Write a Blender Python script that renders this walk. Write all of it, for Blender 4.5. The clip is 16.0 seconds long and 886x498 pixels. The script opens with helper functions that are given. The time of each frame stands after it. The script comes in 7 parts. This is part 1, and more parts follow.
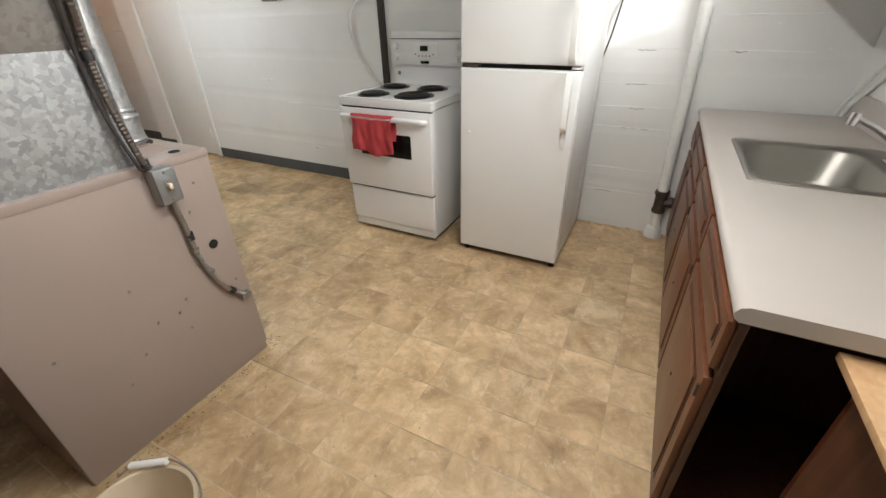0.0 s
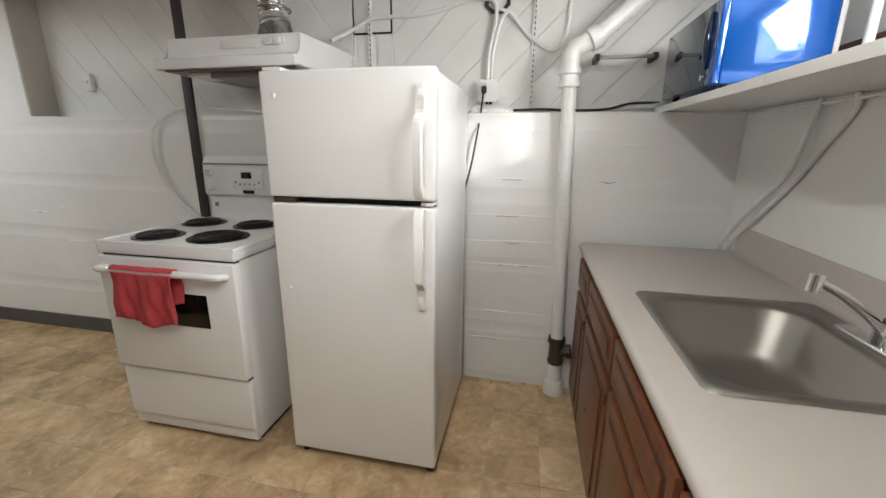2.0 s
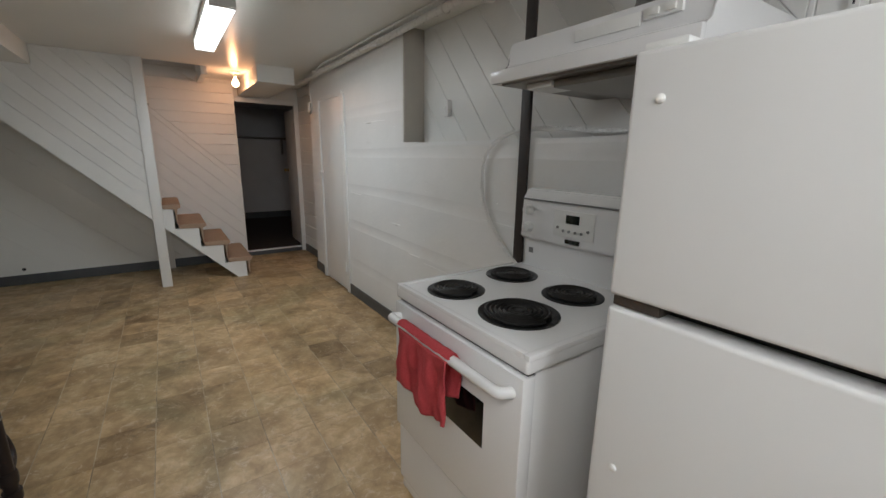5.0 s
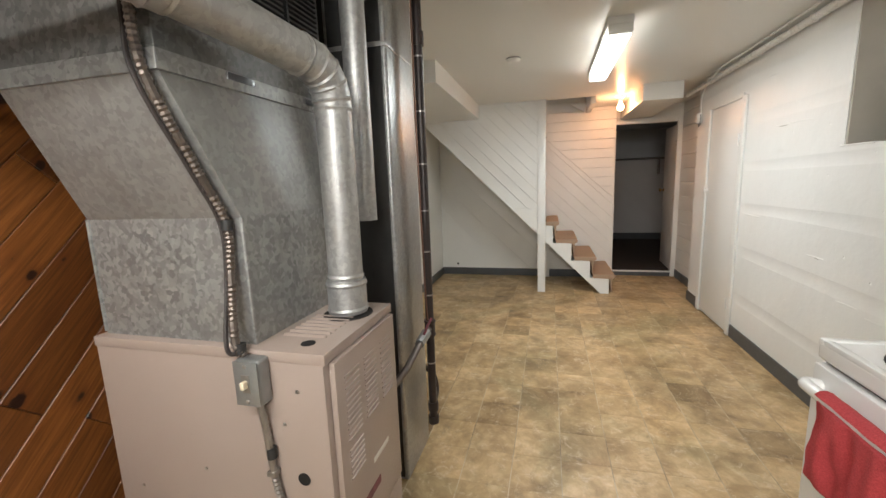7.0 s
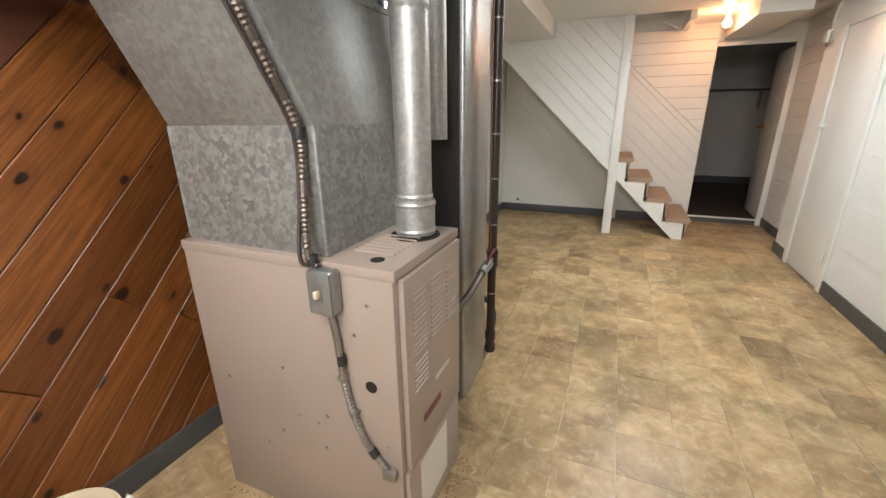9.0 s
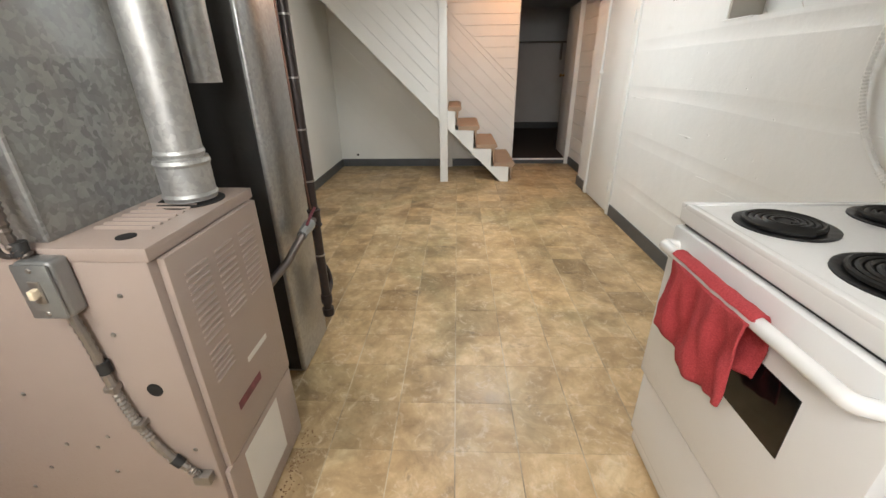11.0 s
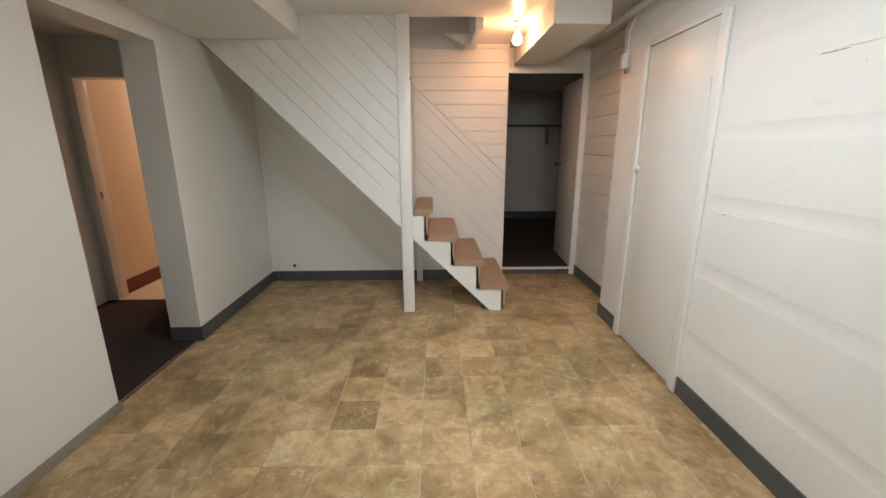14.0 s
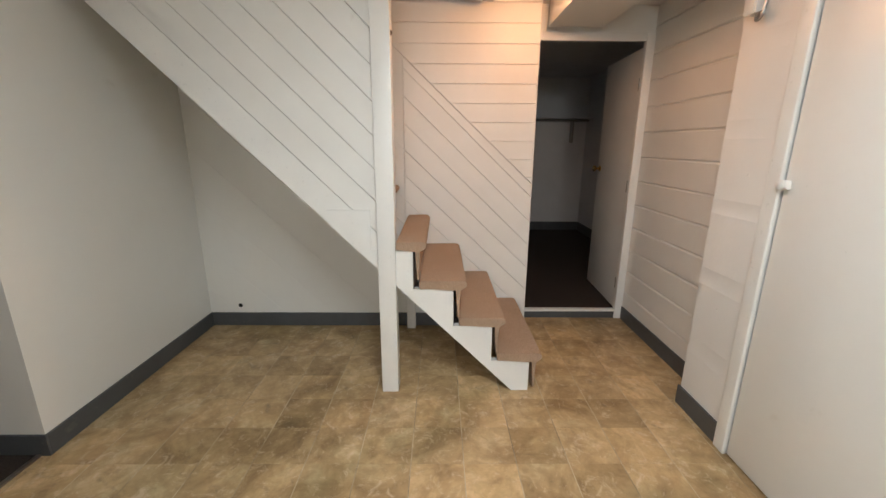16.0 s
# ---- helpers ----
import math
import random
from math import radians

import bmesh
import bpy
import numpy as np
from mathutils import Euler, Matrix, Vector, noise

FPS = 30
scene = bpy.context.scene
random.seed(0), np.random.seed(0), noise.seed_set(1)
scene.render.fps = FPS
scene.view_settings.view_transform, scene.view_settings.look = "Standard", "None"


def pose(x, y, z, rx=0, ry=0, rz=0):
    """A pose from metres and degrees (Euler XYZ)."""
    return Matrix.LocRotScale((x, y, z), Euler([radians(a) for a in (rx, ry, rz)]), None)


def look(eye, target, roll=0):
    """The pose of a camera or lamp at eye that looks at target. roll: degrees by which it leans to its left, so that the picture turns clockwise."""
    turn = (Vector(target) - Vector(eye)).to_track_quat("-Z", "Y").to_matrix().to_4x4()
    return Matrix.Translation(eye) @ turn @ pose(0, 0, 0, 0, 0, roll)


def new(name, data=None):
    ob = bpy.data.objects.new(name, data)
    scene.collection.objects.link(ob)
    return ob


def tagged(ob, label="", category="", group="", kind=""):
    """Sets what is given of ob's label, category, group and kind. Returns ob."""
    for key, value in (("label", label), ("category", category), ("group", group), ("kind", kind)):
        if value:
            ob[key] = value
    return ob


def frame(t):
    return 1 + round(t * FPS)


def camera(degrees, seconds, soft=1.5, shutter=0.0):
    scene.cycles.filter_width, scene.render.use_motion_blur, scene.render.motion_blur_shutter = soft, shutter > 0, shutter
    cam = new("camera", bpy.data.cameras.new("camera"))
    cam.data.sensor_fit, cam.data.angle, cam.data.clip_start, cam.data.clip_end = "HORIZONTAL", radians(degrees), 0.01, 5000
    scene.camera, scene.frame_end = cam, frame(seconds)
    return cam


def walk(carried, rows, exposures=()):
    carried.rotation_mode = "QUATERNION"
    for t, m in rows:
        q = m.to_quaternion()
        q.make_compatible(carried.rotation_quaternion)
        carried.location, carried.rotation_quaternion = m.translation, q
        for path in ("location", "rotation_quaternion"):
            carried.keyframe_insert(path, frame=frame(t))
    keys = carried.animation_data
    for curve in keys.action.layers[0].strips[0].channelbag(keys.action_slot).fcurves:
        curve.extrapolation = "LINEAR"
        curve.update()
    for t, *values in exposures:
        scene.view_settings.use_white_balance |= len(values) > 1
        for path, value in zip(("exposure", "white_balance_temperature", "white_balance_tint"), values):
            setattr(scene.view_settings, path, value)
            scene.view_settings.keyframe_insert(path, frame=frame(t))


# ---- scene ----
cam = camera(95.6, 16.0)
PATH = [
    (0, (0.047, 0.235, 1.428), (-0.752, 1.767, 0.42), -1.3),
    (0.5, (-0.003, 0.41, 1.386), (-0.88, 2.001, 0.55), -0.2),
    (1, (-0.071, 0.653, 1.378), (-0.781, 2.392, 0.691), -0.2),
    (1.5, (-0.015, 0.893, 1.399), (-0.561, 2.719, 0.793), 0.0),
    (2, (0.01, 1.071, 1.393), (-0.394, 2.964, 0.891), 0.4),
    (2.5, (-0.09, 1.296, 1.439), (-0.332, 3.25, 1.084), 0.9),
    (3, (-0.157, 1.483, 1.442), (-0.41, 3.444, 1.142), 1.2),
    (3.5, (-0.189, 1.662, 1.467), (-0.813, 3.54, 1.179), 0.7),
    (4, (-0.251, 1.756, 1.456), (-1.273, 3.447, 1.147), 0.5),
    (4.5, (-0.425, 1.742, 1.488), (-1.758, 3.183, 1.105), 0.5),
    (4.7, (-0.486, 1.743, 1.479), (-1.936, 3.059, 1.071), 0.7),
    (6.8, (-0.599, 1.743, 1.417), (-2.521, 1.366, 1.008), -1.9),
    (7, (-0.59, 1.722, 1.433), (-2.496, 1.213, 1.108), -2.1),
    (7.5, (-0.571, 1.696, 1.477), (-2.417, 0.935, 1.369), -2.4),
    (8, (-0.557, 1.686, 1.502), (-2.342, 0.784, 1.535), -2.4),
    (8.5, (-0.59, 1.667, 1.466), (-2.371, 0.779, 1.271), -1.6),
    (9, (-0.629, 1.651, 1.379), (-2.377, 0.908, 0.753), -0.7),
    (9.5, (-0.642, 1.654, 1.313), (-2.323, 1.084, 0.392), -0.4),
    (10, (-0.639, 1.682, 1.304), (-2.331, 1.336, 0.294), -0.5),
    (10.2, (-0.643, 1.704, 1.308), (-2.354, 1.46, 0.3), -0.5),
    (12.3, (-1.269, 1.866, 1.412), (-3.174, 1.911, 0.805), -1.2),
    (12.5, (-1.404, 1.864, 1.423), (-3.315, 1.906, 0.835), -0.9),
    (13, (-1.723, 1.884, 1.411), (-3.644, 1.924, 0.854), -0.5),
    (13.2, (-1.879, 1.919, 1.416), (-3.803, 1.956, 0.871), -0.1),
    (13.5, (-2.078, 1.93, 1.417), (-4.004, 1.947, 0.879), -0.0),
    (14, (-2.44, 1.863, 1.412), (-4.378, 1.903, 0.92), -0.2),
    (14.5, (-2.759, 1.855, 1.397), (-4.689, 1.851, 0.875), -0.5),
    (15, (-3.073, 1.905, 1.402), (-5.002, 1.85, 0.875), -0.0),
    (15.5, (-3.38, 1.894, 1.409), (-5.314, 1.881, 0.903), 0.3),
    (16, (-3.667, 1.918, 1.413), (-5.602, 1.935, 0.91), 0.3),
]

walk(cam, [(t, look(eye, target, roll)) for t, eye, target, roll in PATH],
     [(0.0, -0.22, 6250, 10), (0.5, -0.32, 6200, 10), (1.0, -0.35, 6250, 10), (2.0, -0.52, 6300, 10), (2.5, -0.68, 6350, 10), (3.5, -0.82, 6250, 10), (4.0, -0.9, 6050, 10), (4.7, -0.92, 6000, 10),
      (6.8, 0.0, 6450, 10), (8.0, 0.17, 6500, 10), (10.0, 0.28, 6350, 10), (12.3, -0.04, 6450, 10), (14.0, -0.02, 6380, 10), (16.0, 0.2, 6350, 10)])

# ---- light ----
world = bpy.data.worlds.new("daylight")
scene.world = world
world.use_nodes = True
sky = world.node_tree.nodes.new("ShaderNodeTexSky")
sky.sky_type, sky.sun_disc = "NISHITA", False
sky.sun_elevation, sky.sun_rotation = radians(17), radians(131)
world.node_tree.nodes["Background"].inputs["Strength"].default_value = 0.12
world.node_tree.links.new(sky.outputs["Color"], world.node_tree.nodes["Background"].inputs["Color"])


def lamp(name, kind, power, colour, m, **kw):
    data = bpy.data.lights.new(name, kind)
    data.energy, data.color = power, colour
    for key, value in kw.items():
        if key == "size":
            data.size = value
        elif key == "size_y":
            data.shape, data.size_y = "RECTANGLE", value
        elif key == "radius":
            data.shadow_soft_size = value
        elif key == "angle":
            data.angle = value
    ob = new(name, data)
    ob.matrix_world = m
    return ob


SUN_DIR = Vector((-1.15, 1.0, -0.46))
lamp("sun", "SUN", 3.2, (1, 0.95, 0.86), SUN_DIR.to_track_quat("-Z", "Y").to_matrix().to_4x4(), angle=radians(3))
lamp("window_daylight", "AREA", 50, (1.0, 0.985, 0.95), look((1.32, 1.88, 2.02), (-0.1, 1.95, 0.9)), size=0.86, size_y=0.5)
lamp("tube_light", "AREA", 29, (0.93, 0.985, 0.985), pose(-3.96, 2.128, 2.262), size=1.15, size_y=0.11)
# assumed, unseen ceiling lamp added to brighten the kitchen floor
lamp("kitchen_fill_light", "AREA", 32, (1.0, 0.965, 0.89), pose(-0.25, 1.05, 2.262, 0, 0, 90), size=1.15, size_y=0.11)
lamp("bulb_light", "POINT", 8.0, (1.0, 0.41, 0.18), pose(-5.95, 2.535, 2.235), radius=0.03)
lamp("washroom_light", "AREA", 20, (1.0, 0.60, 0.40), pose(-7.55, -0.95, 2.25), size=0.35)

# ---- materials ----
def nodes_of(name):
    m = bpy.data.materials.new(name)
    m.use_nodes = True
    nt = m.node_tree
    return m, nt, nt.nodes["Principled BSDF"]


def node(nt, kind, **kw):
    n = nt.nodes.new(kind)
    for key, value in kw.items():
        n.inputs[key.replace("_", " ")].default_value = value
    return n


def ramp(nt, src, stops):
    r = nt.nodes.new("ShaderNodeValToRGB")
    els = r.color_ramp.elements
    while len(els) < len(stops):
        els.new(0.5)
    for el, (at, c) in zip(els, stops):
        el.position = at
        el.color = (c, c, c, 1) if isinstance(c, (int, float)) else (*c, 1)
    nt.links.new(src, r.inputs["Fac"])
    return r.outputs["Color"]


def mixed(nt, fac, a, b, mode="MIX"):
    m = nt.nodes.new("ShaderNodeMix")
    m.data_type, m.blend_type = "RGBA", mode
    for sock, v in ((m.inputs["Factor"], fac), (m.inputs["A"], a), (m.inputs["B"], b)):
        if isinstance(v, bpy.types.NodeSocket):
            nt.links.new(v, sock)
        elif isinstance(v, (int, float)):
            sock.default_value = v
        else:
            sock.default_value = (*v, 1)
    return m.outputs["Result"]


def coords(nt, world_space=True, scale=(1, 1, 1)):
    mp = nt.nodes.new("ShaderNodeMapping")
    mp.inputs["Scale"].default_value = scale
    if world_space:
        nt.links.new(nt.nodes.new("ShaderNodeNewGeometry").outputs["Position"], mp.inputs["Vector"])
    else:
        nt.links.new(nt.nodes.new("ShaderNodeTexCoord").outputs["Object"], mp.inputs["Vector"])
    return mp.outputs["Vector"]


def tex(nt, vec, scale, detail=4.0, rough=0.55, distortion=0.0):
    n = node(nt, "ShaderNodeTexNoise", Scale=scale, Detail=detail, Roughness=rough, Distortion=distortion)
    nt.links.new(vec, n.inputs["Vector"])
    return n.outputs["Fac"]


def bumped(nt, bsdf, height, strength, dist=0.01):
    b = node(nt, "ShaderNodeBump", Strength=strength, Distance=dist)
    nt.links.new(height, b.inputs["Height"])
    nt.links.new(b.outputs["Normal"], bsdf.inputs["Normal"])


def surface(name, base, rough=0.5, metal=0.0, vary=0.08, fine=60, wide=2.5, bump=0.06, dirt=None, dirt_at=(0.62, 0.8), stretch=(1, 1, 1), coat=0.0, even=False):
    """A painted, cast or pressed surface: wide and fine variation of tone, gloss and relief, with stains if dirt is given."""
    m, nt, b = nodes_of(name)
    v = coords(nt, True, stretch)
    w, f = tex(nt, v, wide, 5), tex(nt, v, fine, 3)
    lo = tuple(c * (1 - vary) for c in base)
    hi = tuple(min(1, c * (1 + vary * 0.6)) for c in base)
    col = mixed(nt, ramp(nt, w, [(0.3, 0.0), (0.7, 1.0)]), lo, hi)
    col = mixed(nt, 0.25, col, mixed(nt, f, lo, hi))
    if dirt:
        spots = ramp(nt, tex(nt, v, wide * 2.7, 7, 0.65, 0.4), [(dirt_at[0], 0.0), (dirt_at[1], 1.0)])
        col = mixed(nt, spots, col, dirt)
    nt.links.new(col, b.inputs["Base Color"])
    b.inputs["Metallic"].default_value = metal
    if even:
        b.inputs["Roughness"].default_value = rough
    else:
        nt.links.new(ramp(nt, f, [(0.2, max(0.02, rough - 0.08)), (0.8, min(1, rough + 0.08))]), b.inputs["Roughness"])
    if coat:
        b.inputs["Coat Weight"].default_value = coat
    if bump:
        bumped(nt, b, f, bump, 0.004)
    return m


def concrete_paint():
    """White gloss paint over board-formed concrete: faint lift lines, pits and brush relief."""
    m, nt, b = nodes_of("painted_concrete")
    v = coords(nt)
    w = tex(nt, v, 1.3, 5)
    col = mixed(nt, ramp(nt, w, [(0.3, 0.0), (0.7, 1.0)]), (0.76, 0.76, 0.75), (0.84, 0.84, 0.83))
    grime = ramp(nt, tex(nt, coords(nt, True, (0.6, 1, 2.0)), 3.0, 8, 0.7), [(0.66, 0.0), (0.8, 0.25)])
    col = mixed(nt, grime, col, (0.55, 0.53, 0.49))
    nt.links.new(col, b.inputs["Base Color"])
    b.inputs["Roughness"].default_value = 0.42
    wave = node(nt, "ShaderNodeTexWave", Scale=0.85, Distortion=1.6, Detail=3.0)
    wave.inputs["Detail Scale"].default_value = 1.2
    wave.wave_type, wave.bands_direction = "BANDS", "Z"
    nt.links.new(coords(nt, True, (0.18, 0.18, 1.0)), wave.inputs["Vector"])
    lines = ramp(nt, wave.outputs["Fac"], [(0.0, 0.0), (0.12, 1.0)])
    pits = node(nt, "ShaderNodeTexVoronoi", Scale=9.0, Randomness=1.0)
    nt.links.new(v, pits.inputs["Vector"])
    hole = ramp(nt, pits.outputs["Distance"], [(0.03, 0.0), (0.06, 1.0)])
    lines = mixed(nt, 1.0, lines, hole, "MULTIPLY")
    h = mixed(nt, 0.5, lines, mixed(nt, 0.16, tex(nt, v, 7, 5), tex(nt, v, 60, 3)))
    bumped(nt, b, h, 0.5, 0.014)
    return m


def tile_material(island):
    """Vinyl floor tile: mottled tan stone print, tone set per tile, with scuffs and greenish worn patches over many tiles."""
    m, nt, b = nodes_of("vinyl_tile_rest" if island else "vinyl_tile")
    if island:
        rnd = nt.nodes.new("ShaderNodeNewGeometry").outputs["Random Per Island"]
    else:
        rnd = nt.nodes.new("ShaderNodeObjectInfo").outputs["Random"]
    shift = nt.nodes.new("ShaderNodeVectorMath")
    shift.operation = "MULTIPLY_ADD"
    comb = nt.nodes.new("ShaderNodeCombineXYZ")
    for i in range(3):
        nt.links.new(rnd, comb.inputs[i])
    nt.links.new(comb.outputs["Vector"], shift.inputs[0])
    shift.inputs[1].default_value = (37, 91, 13)
    nt.links.new(coords(nt), shift.inputs[2])
    v = shift.outputs["Vector"]
    a = tex(nt, v, 4.2, 8, 0.66, 0.7)
    c = tex(nt, v, 17.0, 5, 0.6, 0.6)
    col = ramp(nt, a, [(0.28, (0.30, 0.195, 0.105)), (0.42, (0.52, 0.365, 0.205)), (0.55, (0.66, 0.48, 0.285)), (0.70, (0.80, 0.645, 0.43))])
    col = mixed(nt, ramp(nt, c, [(0.38, 0.42), (0.56, 0.0)]), col, (0.40, 0.275, 0.15))
    tone = ramp(nt, rnd, [(0.0, (0.74, 0.71, 0.66)), (0.12, (0.90, 0.88, 0.84)), (0.5, (0.98, 0.98, 0.97)), (0.9, (1.02, 1.0, 0.97)), (1.0, (1.10, 1.09, 1.06))])
    p = coords(nt)
    # duller and more olive along x towards the hall end, tan at the kitchen end
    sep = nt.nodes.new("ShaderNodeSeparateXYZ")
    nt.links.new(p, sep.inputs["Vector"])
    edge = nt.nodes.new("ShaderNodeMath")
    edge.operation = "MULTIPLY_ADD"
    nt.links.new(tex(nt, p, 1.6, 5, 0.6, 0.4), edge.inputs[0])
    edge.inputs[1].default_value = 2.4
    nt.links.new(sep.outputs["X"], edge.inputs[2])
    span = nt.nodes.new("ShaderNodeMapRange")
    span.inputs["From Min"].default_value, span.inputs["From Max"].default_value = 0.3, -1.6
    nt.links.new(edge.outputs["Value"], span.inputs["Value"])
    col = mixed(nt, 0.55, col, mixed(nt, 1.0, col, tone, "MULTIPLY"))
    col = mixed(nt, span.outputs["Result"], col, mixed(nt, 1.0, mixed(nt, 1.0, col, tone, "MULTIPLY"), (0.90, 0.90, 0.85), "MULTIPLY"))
    worn = ramp(nt, tex(nt, p, 1.3, 7, 0.62, 0.6), [(0.50, 0.0), (0.66, 0.5)])
    col = mixed(nt, worn, col, mixed(nt, 1.0, col, (0.46, 0.45, 0.43), "MULTIPLY"))
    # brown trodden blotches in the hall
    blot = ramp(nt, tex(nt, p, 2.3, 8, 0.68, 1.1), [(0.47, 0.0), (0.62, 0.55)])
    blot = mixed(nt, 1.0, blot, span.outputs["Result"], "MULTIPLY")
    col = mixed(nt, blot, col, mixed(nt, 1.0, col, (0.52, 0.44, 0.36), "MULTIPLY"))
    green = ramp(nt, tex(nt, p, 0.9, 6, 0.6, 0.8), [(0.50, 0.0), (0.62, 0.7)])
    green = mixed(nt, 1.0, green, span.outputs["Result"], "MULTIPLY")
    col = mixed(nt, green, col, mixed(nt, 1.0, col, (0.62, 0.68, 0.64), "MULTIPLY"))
    soil = ramp(nt, tex(nt, p, 6.5, 8, 0.75, 1.0), [(0.58, 0.0), (0.70, 0.6)])
    col = mixed(nt, soil, col, (0.15, 0.115, 0.075))
    pale = ramp(nt, tex(nt, p, 13, 8, 0.78, 1.4), [(0.54, 0.0), (0.64, 0.42)])
    col = mixed(nt, pale, col, (0.76, 0.63, 0.47))
    nt.links.new(col, b.inputs["Base Color"])
    nt.links.new(ramp(nt, tex(nt, p, 3.5, 6, 0.65), [(0.3, 0.30), (0.7, 0.52)]), b.inputs["Roughness"])
    bumped(nt, b, c, 0.10, 0.004)
    return m


def pine():
    """Orange-varnished knotty pine; the grain runs along each board's own x."""
    m, nt, b = nodes_of("knotty_pine")
    info = nt.nodes.new("ShaderNodeObjectInfo").outputs["Random"]
    shift = nt.nodes.new("ShaderNodeVectorMath")
    shift.operation = "MULTIPLY_ADD"
    comb = nt.nodes.new("ShaderNodeCombineXYZ")
    for i in range(3):
        nt.links.new(info, comb.inputs[i])
    nt.links.new(comb.outputs["Vector"], shift.inputs[0])
    shift.inputs[1].default_value = (31, 17, 23)
    nt.links.new(nt.nodes.new("ShaderNodeTexCoord").outputs["Object"], shift.inputs[2])

    def scaled(s):
        mp = nt.nodes.new("ShaderNodeMapping")
        mp.inputs["Scale"].default_value = s
        nt.links.new(shift.outputs["Vector"], mp.inputs["Vector"])
        return mp.outputs["Vector"]
    grain = tex(nt, scaled((1.2, 1, 26)), 3.0, 6, 0.6, 0.9)
    col = ramp(nt, grain, [(0.3, (0.115, 0.036, 0.009)), (0.5, (0.215, 0.074, 0.018)), (0.7, (0.30, 0.115, 0.030))])
    tone = ramp(nt, info, [(0.0, (0.5, 0.46, 0.42)), (0.5, (0.82, 0.8, 0.78)), (1.0, (1.0, 0.98, 0.94))])
    col = mixed(nt, 1.0, col, tone, "MULTIPLY")
    vor = node(nt, "ShaderNodeTexVoronoi", Scale=4.4, Randomness=1.0)
    vor.voronoi_dimensions = "2D"
    lay = nt.nodes.new("ShaderNodeMapping")
    lay.inputs["Rotation"].default_value = (radians(90), 0, 0)
    nt.links.new(scaled((0.75, 1, 1.25)), lay.inputs["Vector"])
    nt.links.new(lay.outputs["Vector"], vor.inputs["Vector"])
    size = nt.nodes.new("ShaderNodeMath")
    size.operation = "MULTIPLY_ADD"
    nt.links.new(vor.outputs["Color"], size.inputs[0])
    size.inputs[1].default_value = 0.16
    nt.links.new(vor.outputs["Distance"], size.inputs[2])
    rag = nt.nodes.new("ShaderNodeMath")
    rag.operation = "MULTIPLY_ADD"
    nt.links.new(tex(nt, shift.outputs["Vector"], 30, 5, 0.65, 0.5), rag.inputs[0])
    rag.inputs[1].default_value = 0.10
    nt.links.new(size.outputs["Value"], rag.inputs[2])
    ring = ramp(nt, rag.outputs["Value"], [(0.17, 0.7), (0.23, 0.35), (0.31, 0.0)])
    col = mixed(nt, ring, col, (0.12, 0.034, 0.010))
    knot = ramp(nt, rag.outputs["Value"], [(0.155, 1.0), (0.185, 0.0)])
    col = mixed(nt, knot, col, (0.022, 0.008, 0.004))
    nt.links.new(col, b.inputs["Base Color"])
    b.inputs["Roughness"].default_value = 0.42
    bumped(nt, b, grain, 0.12, 0.003)
    return m


def wood(name, lo, hi, rough=0.4, stretch=(18, 18, 1.5)):
    m, nt, b = nodes_of(name)
    g = tex(nt, coords(nt, True, stretch), 2.2, 7, 0.62, 0.8)
    col = ramp(nt, g, [(0.3, lo), (0.7, hi)])
    col = mixed(nt, ramp(nt, tex(nt, coords(nt), 2.0, 4), [(0.35, 0.35), (0.7, 0.0)]), col, lo)
    nt.links.new(col, b.inputs["Base Color"])
    b.inputs["Roughness"].default_value = rough
    bumped(nt, b, g, 0.10, 0.003)
    return m


